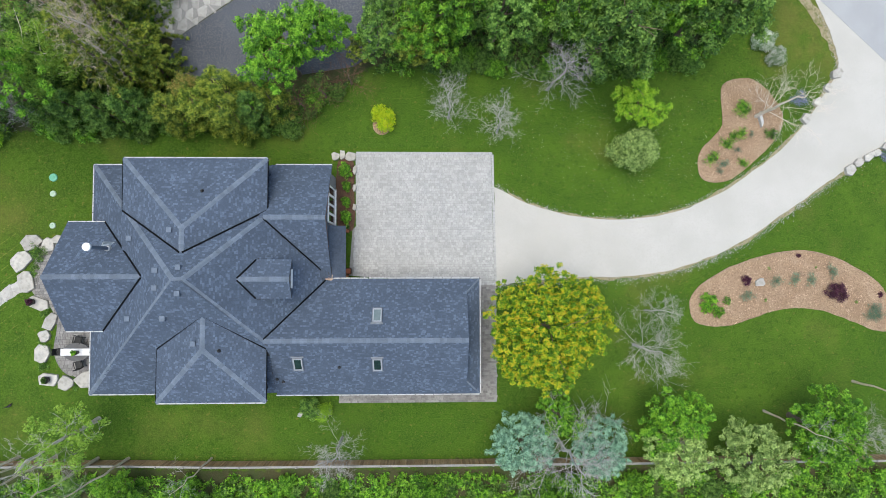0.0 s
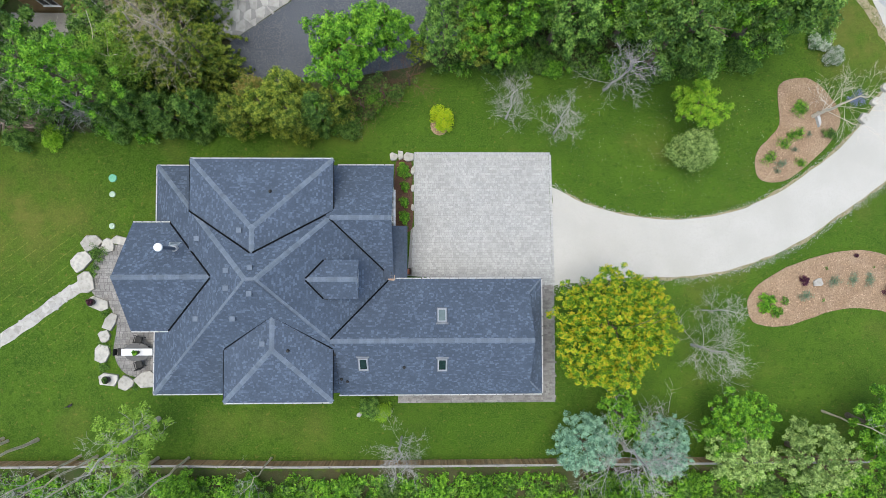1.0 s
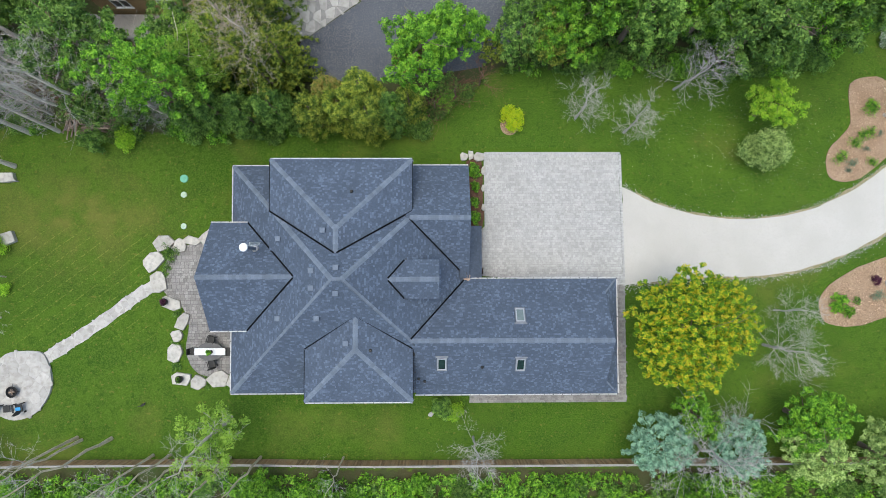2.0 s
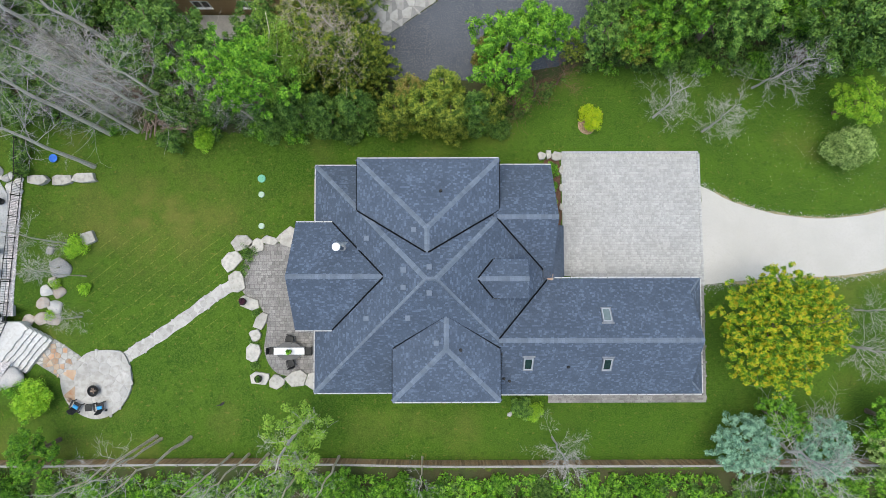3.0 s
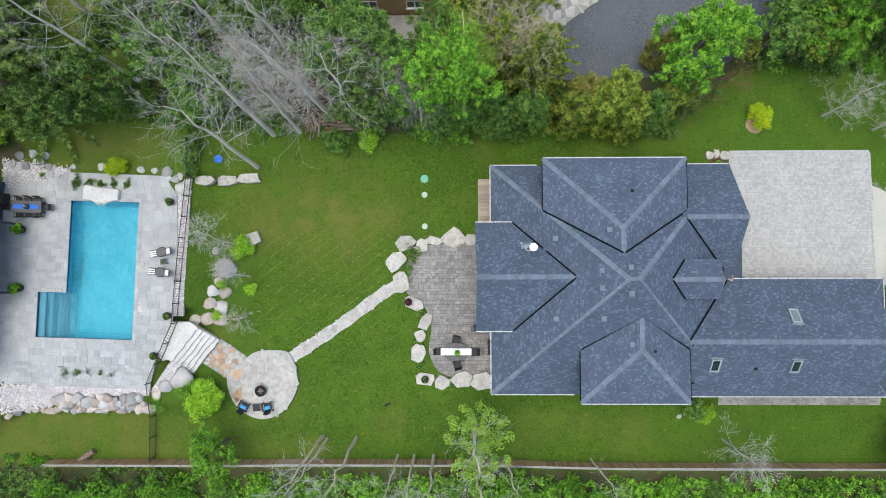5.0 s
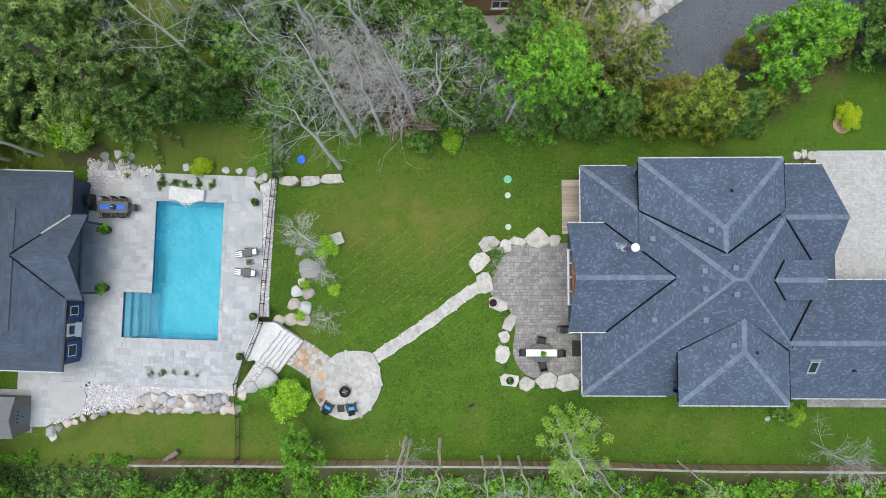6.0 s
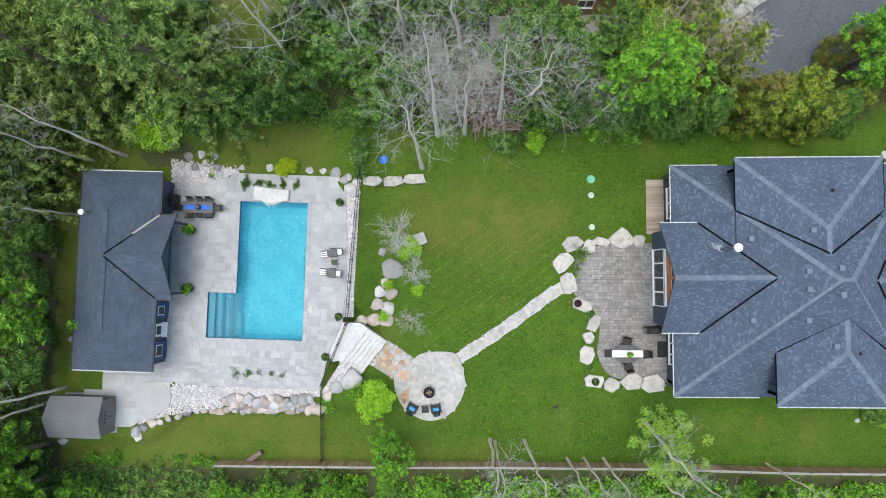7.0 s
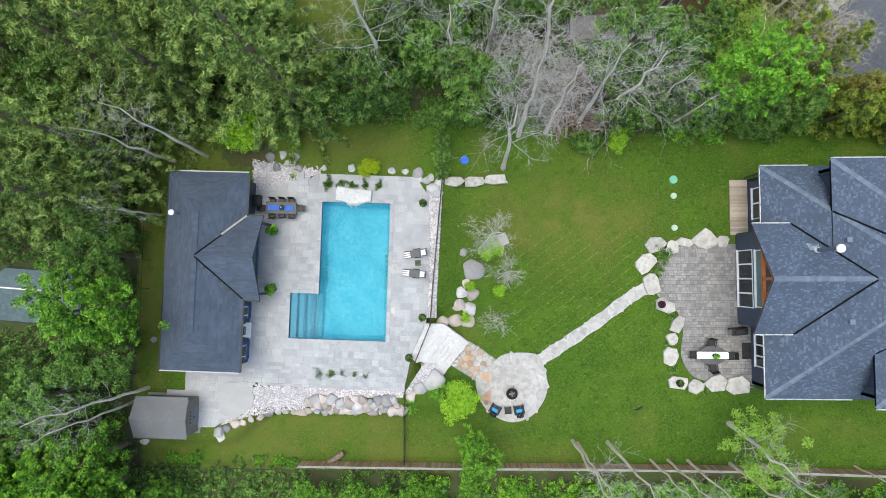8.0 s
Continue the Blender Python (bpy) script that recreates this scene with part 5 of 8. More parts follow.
# pool house
PH = Matrix.Translation((-75.1, -1.5, TERRACE_Z)) @ Matrix.Rotation(radians(-1.8), 4, "Z")
poolhouse = thing("pool_house", "single-storey pool house under a dark shingle roof with a cross gable", "pool house", PH)
HX, HY0, HY1, PE, PR = 3.35, -8.3, 8.2, 3.2, 5.3
PHROOF = [
    [(HX, HY0, PE), (HX, HY1, PE), (0, HY1 - HX, PR), (0, HY0 + HX, PR)],
    [(-HX, HY1, PE), (-HX, HY0, PE), (0, HY0 + HX, PR), (0, HY1 - HX, PR)],
    [(HX, HY1, PE), (-HX, HY1, PE), (0, HY1 - HX, PR)],
    [(-HX, HY0, PE), (HX, HY0, PE), (0, HY0 + HX, PR)],
    [(4.75, 4.6, PE), (-0.1, 4.6, PE), (-0.1, 1.13, PR + 0.03), (4.75, 1.13, PR + 0.03)],
    [(-0.1, -2.34, PE), (4.75, -2.34, PE), (4.75, 1.13, PR + 0.03), (-0.1, 1.13, PR + 0.03)],
]
PHXY = [(p, [(q[0], q[1]) for q in p]) for p in PHROOF]
for i, poly in enumerate(PHROOF):
    root = part("roof", roof_slab(poly), M["underlay"], poolhouse)
    s = Shape()
    shingle_plane(s, poly, PHXY, r_roof, 0.2, 0.3, 0.8, 0.35)
    part("shingles", s, M["shingle_plain"], root, "dark slate-blue shingle courses", kind="stuff")
s = Shape()
cap_line(s, (0, HY0 + HX, PR), (0, HY1 - HX, PR), r_roof, 0.24, 0.3, 0.03)
part("ridge_cap", s, M["shingle_plain"], poolhouse, "dark cap shingles", kind="stuff")
for a, b in (((HX, 4.5, PE), (0.1, 1.2, PR)), ((HX, -2.25, PE), (0.1, 1.06, PR))):
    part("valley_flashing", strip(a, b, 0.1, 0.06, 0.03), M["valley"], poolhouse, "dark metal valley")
part("valley_debris", strip((HX + 0.05, 4.62, PE), (1.75, 2.95, PE + 1.02), 0.16, 0.05, 0.06), M["pebble_dull"], poolhouse, "pale debris lying in the valley")
for a, b in (((HX + 0.06, HY0, PE), (HX + 0.06, -2.4, PE)), ((HX + 0.06, 4.7, PE), (HX + 0.06, HY1, PE)), ((-HX - 0.06, HY0, PE), (-HX - 0.06, HY1, PE)), ((3.5, 4.67, PE), (4.75, 4.67, PE)), ((3.5, -2.41, PE), (4.75, -2.41, PE))):
    part("gutter", strip(a, b, 0.12, 0.1, -0.1), M["black"], poolhouse, "dark eaves gutter")
for y in (HY0 - 0.06, HY1 + 0.06):
    part("gutter", strip((-HX, y, PE), (HX, y, PE), 0.08, 0.1, -0.1), M["gutter"], poolhouse, "dull white eaves gutter")
for y, sy in ((HY0, 1), (HY1, -1)):
    for sx in (-1, 1):
        s = Shape()
        cap_line(s, (sx * HX, y, PE), (0, y + sy * HX, PR), r_roof, 0.12, 0.3, 0.01)
        part("hip_cap", s, M["shingle_plain"], poolhouse, "dark cap shingles", kind="stuff")
for x0, x1, y0, y1 in ((-3.0, -2.8, HY0 + 0.4, HY1 - 0.4), (-2.8, 2.6, HY1 - 0.6, HY1 - 0.4), (-2.8, 2.6, HY0 + 0.4, HY0 + 0.6)):
    part("wall", Shape().box(x0, x1, y0, y1, -0.3, PE), M["siding"], poolhouse)
WM = Matrix.Translation((2.8, 0, 0)) @ Matrix.Rotation(radians(90), 4, "Z")


def local_wall(a, b, openings, mat_):
    """The pool house's east wall pieces, in its own axes."""
    s = Shape()
    cuts = sorted({a, b} | {v for o in openings for v in o[:2]})
    for p, q in zip(cuts, cuts[1:]):
        col = [o for o in openings if o[0] < q - 1e-6 and o[1] > p + 1e-6]
        z = -0.3
        for o in col:
            if o[2] > z:
                s.box(2.6, 2.8, p, q, z, o[2])
            z = o[3]
        s.box(2.6, 2.8, p, q, z, PE)
    return part("wall", s, mat_, poolhouse)


DOORS = [(-7.6, -6.0, 0.0, 2.1), (-4.1, -2.7, 0.0, 2.1)]
local_wall(HY0 + 0.4, -2.3, DOORS + [(-5.6, -4.5, 0.9, 2.1)], M["siding"])
local_wall(4.4, HY1 - 0.4, [], M["siding"])
for y0, y1, z0, z1 in DOORS:
    d = part("door", Shape().box(2.84, 2.9, y0, y1, z0, z1), M["navy"], poolhouse, "navy door with a framed window")
    part("window_frame", Shape().box(2.9, 2.93, y0 + 0.3, y1 - 0.3, 0.8, 1.85), M["white"], d)
    part("pane", Shape().box(2.92, 2.94, y0 + 0.38, y1 - 0.38, 0.88, 1.77), M["glass"], d)
    part("door_handle", Shape().tube([(2.9, y0 + 0.12, 1.0), (2.97, y0 + 0.12, 1.0), (2.97, y0 + 0.24, 1.0)], [0.015] * 3, 6), M["metal"], d)
part("hatch", Shape().box(2.82, 2.87, -5.6, -4.5, 0.9, 2.1), M["white"], poolhouse, "white service hatch")
part("counter", Shape().bevel_box(2.8, 3.3, -5.7, -4.4, 0.82, 0.9, 0.02), M["white"], poolhouse, "white bar counter")
part("window_box", Shape().bevel_box(2.9, 3.0, -5.4, -4.7, 1.3, 1.8, 0.01), M["glass"], poolhouse)
# cross-gable porch
for y in (4.1, -1.85):
    part("porch_post", Shape().bevel_box(4.25, 4.45, y - 0.1, y + 0.1, -0.3, PE - 0.1, 0.01), M["siding"], poolhouse)
part("porch_beam", Shape().box(4.28, 4.42, -2.0, 4.3, PE - 0.3, PE - 0.05), M["siding"], poolhouse)
part("gable_wall", Shape().add([(4.3, -2.0, PE), (4.3, 4.3, PE), (4.3, 1.13, PR - 0.2), (4.2, -2.0, PE), (4.2, 4.3, PE), (4.2, 1.13, PR - 0.2)], [(0, 1, 2), (5, 4, 3), (0, 3, 4, 1), (1, 4, 5, 2), (2, 5, 3, 0)]), M["siding"], poolhouse)
part("flue", Shape().lathe([(0.12, 3.6), (0.12, 5.0)], 14, (-2.1, 4.55, 0)), M["metal"], poolhouse, "short metal flue")
part("flue_cap", Shape().lathe([(0.1, 5.0), (0.24, 5.02), (0.24, 5.12), (0.08, 5.2)], 14, (-2.1, 4.55, 0)), M["white"], poolhouse, "white flue cap")

# garden shed
SH = Matrix.Translation((-79.05, -13.95, TERRACE_Z - 0.05)) @ Matrix.Rotation(radians(-1.5), 4, "Z")
shed = thing("garden_shed", "small grey plastic storage shed with a pitched roof", "shed", SH)
SX, SY, SE, SR = 2.45, 1.75, 1.95, 2.75
part("wall", Shape().box(-2.2, 2.2, -1.5, -1.42, 0, SE).box(-2.2, 2.2, 1.42, 1.5, 0, SE).box(-2.2, -2.12, -1.42, 1.42, 0, SE).box(2.12, 2.2, -1.42, 1.42, 0, SE), M["shedwall"], shed, "taupe panel walls")
for x in (-2.15, 2.15):
    part("gable_wall", Shape().add([(x - 0.04, -1.5, SE), (x - 0.04, 1.5, SE), (x - 0.04, 0, SR - 0.1), (x + 0.04, -1.5, SE), (x + 0.04, 1.5, SE), (x + 0.04, 0, SR - 0.1)], [(0, 1, 2), (5, 4, 3), (0, 3, 4, 1), (1, 4, 5, 2), (2, 5, 3, 0)]), M["shedwall"], shed)
for sy in (-1, 1):
    part("roof_panel", roof_slab([(-SX, sy * SY, SE - 0.1), (SX - 0.35, sy * SY, SE - 0.1), (SX - 0.1, 0, SR), (-SX, 0, SR)] if sy < 0 else [(SX - 0.35, SY, SE - 0.1), (-SX, SY, SE - 0.1), (-SX, 0, SR), (SX - 0.1, 0, SR)], 0.06), M["shedroof"], shed, "smooth grey roof panel")
part("door", Shape().bevel_box(2.2, 2.24, -0.75, 0.0, 0.05, 1.85, 0.01), M["shedroof"], shed)
part("door", Shape().bevel_box(2.2, 2.24, 0.02, 0.77, 0.05, 1.85, 0.01), M["shedroof"], shed)
part("door_handle", Shape().box(2.24, 2.28, -0.1, -0.04, 0.8, 1.1), M["black"], shed)
for k in range(4):
    part("vent_slot", Shape().box(2.2, 2.25, -0.5 + k * 0.3, -0.35 + k * 0.3, 1.5, 1.7), M["black"], shed)
part("base", Shape().box(-2.4, 2.4, -1.7, 1.7, -0.6, 0.0), M["joint"], shed, "gravel base")

# broad limestone steps down to the fire circle
steps = thing("garden_steps", "broad white limestone steps with wavy edges down from the pool", "steps", pose(-55.4, -8.45, 0, 0, 0, -38))
for i in range(6):
    z1 = TERRACE_Z - 0.02 - i * 0.2
    x0 = -1.15 + i * 0.38
    rr = random.Random(40 + i)
    edge = [(x0 + 0.62 + rr.uniform(-0.07, 0.07), -1.85 + k * 0.336) for k in range(12)]
    part("tread", Shape().prism([(x0, -1.9)] + edge + [(x0, 1.9)], z1 - 0.45, z1, 0.03), M["step"], steps, "thick white limestone tread")
part("landing", Shape().prism([(-55.0, -6.4), (-55.4, -6.1), (-57.0, -6.1), (-58.2, -9.0), (-57.75, -9.5), (-57.35, -9.4)], TERRACE_Z - 0.9, TERRACE_Z - 0.028, 0.03), M["step"], steps, "white limestone landing at the head of the steps", world=True)

# ---------------------------------------------------------------- vegetation builders
def leaves(name, centres, spread, count, size, mat_, seed, up=0.5, long=1.7, droop=0.0, fill=0.0):
    """Many small leaves round clump centres, as one mesh. centres: (n, 3); size: leaf width."""
    g = np.random.default_rng(seed)
    count, size = int(count * 3.2), size * 0.62
    c = np.asarray(centres, float)
    idx = g.integers(0, len(c), count)
    sp = np.asarray(spread, float)
    sp = sp[idx][:, None] if sp.ndim else sp
    off = g.normal(size=(count, 3))
    off /= np.linalg.norm(off, axis=1)[:, None] + 1e-6
    off *= (g.random((count, 1)) ** 0.5)
    p = c[idx] + off * sp * np.array([1, 1, 0.7])
    deep = g.random((count, 1)) < fill
    mid_ = c.mean(0)
    p = np.where(deep, mid_ + (p - mid_) * np.array([0.64, 0.64, 0.5]), p)
    n = g.normal(size=(count, 3)) + np.array([0, 0, up * 2]) + off * 0.8
    n /= np.linalg.norm(n, axis=1)[:, None]
    t = np.cross(n, g.normal(size=(count, 3)))
    t[:, 2] -= droop
    t /= np.linalg.norm(t, axis=1)[:, None] + 1e-6
    b = np.cross(n, t)
    s = size * g.uniform(0.65, 1.35, (count, 1)) * np.where(deep, 1.5, 1.0)
    L = s * long
    v = np.stack([p - t * L * 0.55, p + b * s * 0.55 + t * L * 0.1, p + t * L * 0.45 - b * s * 0.3 + n * s * 0.12], 1).reshape(-1, 3)
    me = bpy.data.meshes.new(name)
    me.vertices.add(count * 3)
    me.vertices.foreach_set("co", v.astype(np.float32).ravel())
    me.loops.add(count * 3)
    me.loops.foreach_set("vertex_index", np.arange(count * 3, dtype=np.int32))
    me.polygons.add(count)
    me.polygons.foreach_set("loop_start", np.arange(0, count * 3, 3, dtype=np.int32))
    me.update(calc_edges=True)
    me.materials.append(mat_)
    return me


def blob(seed, n, rx, ry, rz, z0, lump=0.25, inner=0.55):
    """Clump centres in an uneven rounded crown standing on z0."""
    g = np.random.default_rng(seed)
    i = np.arange(n) + 0.5
    z = 1 - 1.35 * i / n + g.normal(size=n) * 0.05
    a = i * 2.39996 + g.normal(size=n) * 0.25
    q = np.sqrt(np.clip(1 - z * z, 0, 1))
    d = np.stack([q * np.cos(a), q * np.sin(a), np.clip(z, -1, 1)], -1)
    ang = np.arctan2(d[:, 1], d[:, 0])
    ph = g.uniform(0, 6.28, 3)
    k = 1 + lump * (0.5 * np.sin(2 * ang + ph[0]) + 0.5 * np.sin(3 * ang + ph[1]) + 0.4 * np.sin(5 * ang + ph[2] + 3 * d[:, 2]))
    rad = (inner + (1 - inner) * g.random(n) ** 0.5) * k * g.uniform(0.86, 1.1, n)
    return d * rad[:, None] * np.array([rx, ry, rz]) + np.array([0, 0, z0 + rz * 0.75])


def conifer(seed, h, r, tiers=14, z0=0.6, jag=0.25, tip=0.1):
    """Clump centres along whorled branches of a cone."""
    g = np.random.default_rng(seed)
    out = []
    for i in range(tiers):
        f = i / (tiers - 1)
        z, rad = z0 + (h - z0) * f, r * ((1 - f) ** 0.8 + tip) * g.uniform(0.88, 1.1)
        k = max(4, int(11 * (1 - 0.6 * f)))
        a0 = g.uniform(0, 6.28)
        for j in range(k):
            a, L = a0 + j * 6.283 / k + g.uniform(-0.2, 0.2), rad * g.uniform(1 - jag, 1 + jag)
            for q in np.linspace(0.2, 1.0, max(3, int(L / 0.35))):
                out.append((L * q * math.cos(a) + g.normal() * 0.05, L * q * math.sin(a) + g.normal() * 0.05, z - 0.22 * L * q * q + g.normal() * 0.04))
    return np.array(out)


def trunk_shape(seed, h, r0, lean=(0, 0), limbs=6, reach=2.0, sides=8, start=0.35):
    rr = random.Random(seed)
    s = Shape()
    pts = [(lean[0] * (k / 6) ** 1.3 * h + rr.uniform(-0.05, 0.05), lean[1] * (k / 6) ** 1.3 * h + rr.uniform(-0.05, 0.05), h * k / 6 - 0.3 * (k == 0)) for k in range(7)]
    s.tube(pts, [r0 * (1.25 if k == 0 else 1 - 0.13 * k) for k in range(7)], sides)
    for i in range(limbs):
        f = start + (0.95 - start) * i / max(1, limbs - 1)
        k = min(5, int(f * 6))
        b = Vector(pts[k]).lerp(Vector(pts[k + 1]), f * 6 - k)
        a, L = rr.uniform(0, 6.28), reach * rr.uniform(0.6, 1.0)
        q = [b, b + Vector((math.cos(a) * L * 0.5, math.sin(a) * L * 0.5, L * 0.35)), b + Vector((math.cos(a + 0.2) * L, math.sin(a + 0.2) * L, L * 0.6))]
        s.tube(q, [r0 * 0.42 * (1.1 - f), r0 * 0.3 * (1.1 - f) + 0.01, 0.012], 5)
    return s


def bare_branches(seed, h, r0, lean=(0, 0), limbs=15, subs=7, twigs=5, start=0.35, reach=0.3, rise=0.6, thin=1.0):
    """A leafless tree: the trunk, and all its branches in a second shape."""
    rr = random.Random(seed)
    trunk, br = Shape(), Shape()
    n = 8
    wob = [(rr.uniform(-0.12, 0.12), rr.uniform(-0.12, 0.12)) for _ in range(n + 1)]
    pts = [Vector((lean[0] * h * (k / n) + wob[k][0] * k / 3, lean[1] * h * (k / n) + wob[k][1] * k / 3, h * k / n - (0.3 if k == 0 else 0))) for k in range(n + 1)]
    trunk.tube(pts, [r0 * (1.3 if k == 0 else (1 - 0.92 * k / n)) + 0.012 for k in range(n + 1)], 8)

    def grow(p, d, L, r, depth):
        q, m = [p], (3 if depth < 2 else 2)
        for k in range(m):
            d = (d + Vector((rr.uniform(-0.25, 0.25), rr.uniform(-0.25, 0.25), rr.uniform(-0.12, 0.2)))).normalized()
            q.append(q[-1] + d * (L / m))
        br.tube(q, [r * (1 - 0.75 * k / m) for k in range(m + 1)], 4 if depth == 0 else 3, False)
        if depth < 2:
            for _ in range(subs if depth == 0 else twigs):
                f = rr.uniform(0.25, 1.0) * 3
                i = min(2, int(f))
                side = d.cross(Vector((rr.uniform(-1, 1), rr.uniform(-1, 1), rr.uniform(-1, 1)))).normalized()
                nd = (d * 0.6 + side * rr.uniform(0.5, 0.9) + Vector((0, 0, 0.12))).normalized()
                grow(q[i].lerp(q[i + 1], f - i), nd, L * rr.uniform(0.3, 0.6), max(0.008 * thin, r * 0.4), depth + 1)

    for i in range(limbs):
        f = start + (0.97 - start) * i / (limbs - 1)
        k = min(n - 1, int(f * n))
        p = pts[k].lerp(pts[k + 1], f * n - k)
        a = i * 2.4 + rr.uniform(-0.5, 0.5)
        L = h * reach * (1.15 - 0.75 * f) * rr.uniform(0.7, 1.15)
        grow(p, Vector((math.cos(a), math.sin(a), rise * rr.uniform(0.6, 1.3))).normalized(), L, max(0.016, r0 * 0.22 * (1.15 - f)), 0)
    return trunk, br


KINDS = {}


def plant(key, make, m):
    """The first of its kind is built, the others are copies of it."""
    if key not in KINDS:
        KINDS[key] = make()
        KINDS[key].matrix_basis = m
        return KINDS[key]
    return copy_thing(KINDS[key], m)


def tree_kind(name, label, crown_mesh, trunk, bark="bark_brown", category="tree", group=""):
    root = thing(name, label, category, None, group)
    part("trunk", trunk, M[bark], root)
    part("crown", crown_mesh, None, root)
    return root


def broadleaf(seed, leaf, label, r=2.6, h=8.0, count=4200, size=0.16, clumps=80, name="broadleaf_tree", group="trees of the surrounding woods", spread=0.34, bark="bark_brown", inner=0.5, lump=0.42):
    rz, clumps = h * 0.36, int(clumps * 1.7)
    c = blob(seed, clumps, r, r, rz, h - rz * 1.9, lump, inner)
    g = np.random.default_rng(seed)
    return tree_kind(name, label, leaves("crown", c, spread * g.uniform(0.7, 1.25, len(c)), count, size, LEAF[leaf], seed, 0.5, fill=0.14), trunk_shape(seed, h * 0.85, 0.16 + h * 0.008, (0.01, 0.02), 7, r * 0.8), bark, group=group)


def needle_tree(seed, leaf, label, r=2.6, h=11.0, count=5000, size=0.1, name="conifer_tree", group="trees of the surrounding woods", long=3.4, tiers=11, jag=0.38, spread=0.2, droop=0.15, tip=0.1):
    c = conifer(seed, h, r, tiers, 0.8, jag, tip)
    return tree_kind(name, label, leaves("crown", c, spread, count, size, LEAF[leaf], seed, 0.25, long, droop), trunk_shape(seed, h * 0.96, 0.2, (0, 0.01), 4, 0.8), group=group)


def cedar(seed, leaf, label, r=1.6, h=7.0, count=4200):
    g = np.random.default_rng(seed)
    n = 90
    f = g.random(n)
    a = g.uniform(0, 6.28, n)
    rad = r * np.sqrt(np.clip(1 - f * 0.85, 0.05, 1)) * (0.6 + 0.4 * g.random(n))
    c = np.stack([rad * np.cos(a), rad * np.sin(a), 0.5 + f * (h - 0.6)], -1)
    return tree_kind("cedar_tree", label, leaves("crown", c, 0.42, count, 0.13, LEAF[leaf], seed, 0.45, 2.2), trunk_shape(seed, h * 0.9, 0.16, (0, 0), 4, 0.6), group="cedar hedge behind the house")


def shrub(seed, leaf, label, r=1.0, h=1.2, count=900, size=0.1, name="shrub", clumps=34, group="", long=1.7, spread=0.33, up=0.5, lump=0.2):
    root = thing(name, label, "shrub", None, group)
    c = blob(seed, clumps, r * 0.85, r * 0.85, h * 0.55, 0.05, lump, 0.35)
    part("foliage", leaves("foliage", c, r * spread, count, size, LEAF[leaf], seed, up, long), None, root)
    s = Shape()
    rr = random.Random(seed)
    for k in range(5):
        a = k * 1.26 + rr.uniform(-0.3, 0.3)
        s.tube([(0.03 * math.cos(a), 0.03 * math.sin(a), -0.1), (r * 0.25 * math.cos(a), r * 0.25 * math.sin(a), h * 0.35), (r * 0.5 * math.cos(a), r * 0.5 * math.sin(a), h * 0.6)], [0.025, 0.02, 0.008], 5)
    part("stem", s, M["bark_brown"], root)
    return root


def put(key, make, x, y, s=1.0, rz=None, dz=0.0):
    return plant(key, make, place(x, y, gz(x, y) + dz - 0.05, rng.uniform(0, 360) if rz is None else rz, s))


# ---------------------------------------------------------------- the woods
BUILD = {
    "wood_bright": lambda: broadleaf(101, "bright", "bright green broadleaf tree in full leaf", 2.7, 8.5, 4600, 0.165, 85),
    "wood_bright_b": lambda: broadleaf(102, "bright", "bright green broadleaf tree in full leaf", 2.3, 7.0, 4000, 0.16, 70),
    "wood_tall": lambda: broadleaf(112, "bright", "tall slender bright green tree behind the cedars", 3.0, 18.0, 5600, 0.16, 90),
    "wood_mid": lambda: broadleaf(103, "mid", "mid-green broadleaf tree of the woods", 2.8, 9.5, 4600, 0.16, 85),
    "wood_mid_b": lambda: broadleaf(104, "mid", "mid-green broadleaf tree of the woods", 2.4, 7.5, 4000, 0.155, 70),
    "wood_dark": lambda: broadleaf(105, "dark", "dark green broadleaf tree of the woods", 2.7, 8.5, 4600, 0.155, 85),
    "wood_dark_b": lambda: broadleaf(106, "dark", "dark green broadleaf tree of the woods", 2.3, 6.5, 4000, 0.15, 70),
    "wood_olive": lambda: broadleaf(107, "olive", "yellow-olive woodland tree with thin leaf", 2.4, 8.0, 3400, 0.17, 55),
    "wood_sparse": lambda: broadleaf(108, "sparse", "sparse pale green woodland tree", 2.7, 9.5, 4200, 0.13, 95, spread=0.5, bark="bark"),
    "wood_pine": lambda: needle_tree(109, "pine", "tall dark green conifer with drooping sprays", 3.4, 14.0, 6500, 0.11),
    "wood_pine_b": lambda: needle_tree(110, "pine", "tall dark green conifer with drooping sprays", 2.8, 11.0, 5500, 0.11),
    "pine_olive": lambda: needle_tree(117, "olive", "tall yellow-olive conifer with feathery sprays", 3.4, 12.5, 9000, 0.11),
    "cedar_olive": lambda: cedar(111, "olive", "olive-green cedar with feathery sprays", 1.9, 7.0),
    "cedar_dark": lambda: cedar(112, "mid", "dense green cedar with feathery sprays", 1.9, 6.5),
    "cedar_rust": lambda: cedar(113, "rust", "cedar with rust-brown tips", 1.7, 6.0),
    "under_mid": lambda: shrub(114, "mid", "mid-green leafy bush in the undergrowth", 1.5, 1.9, 900, 0.17, "undergrowth_bush", group="undergrowth along the woods"),
    "under_bright": lambda: shrub(115, "bright", "bright green leafy bush in the undergrowth", 1.4, 1.8, 900, 0.18, "undergrowth_bush", group="undergrowth along the woods"),
    "under_dark": lambda: shrub(116, "dark", "dark green leafy bush in the undergrowth", 1.5, 1.7, 900, 0.16, "undergrowth_bush", group="undergrowth along the woods"),
}


def wood(key, x, y, s=1.0):
    return put(key, BUILD[key], x, y, s)


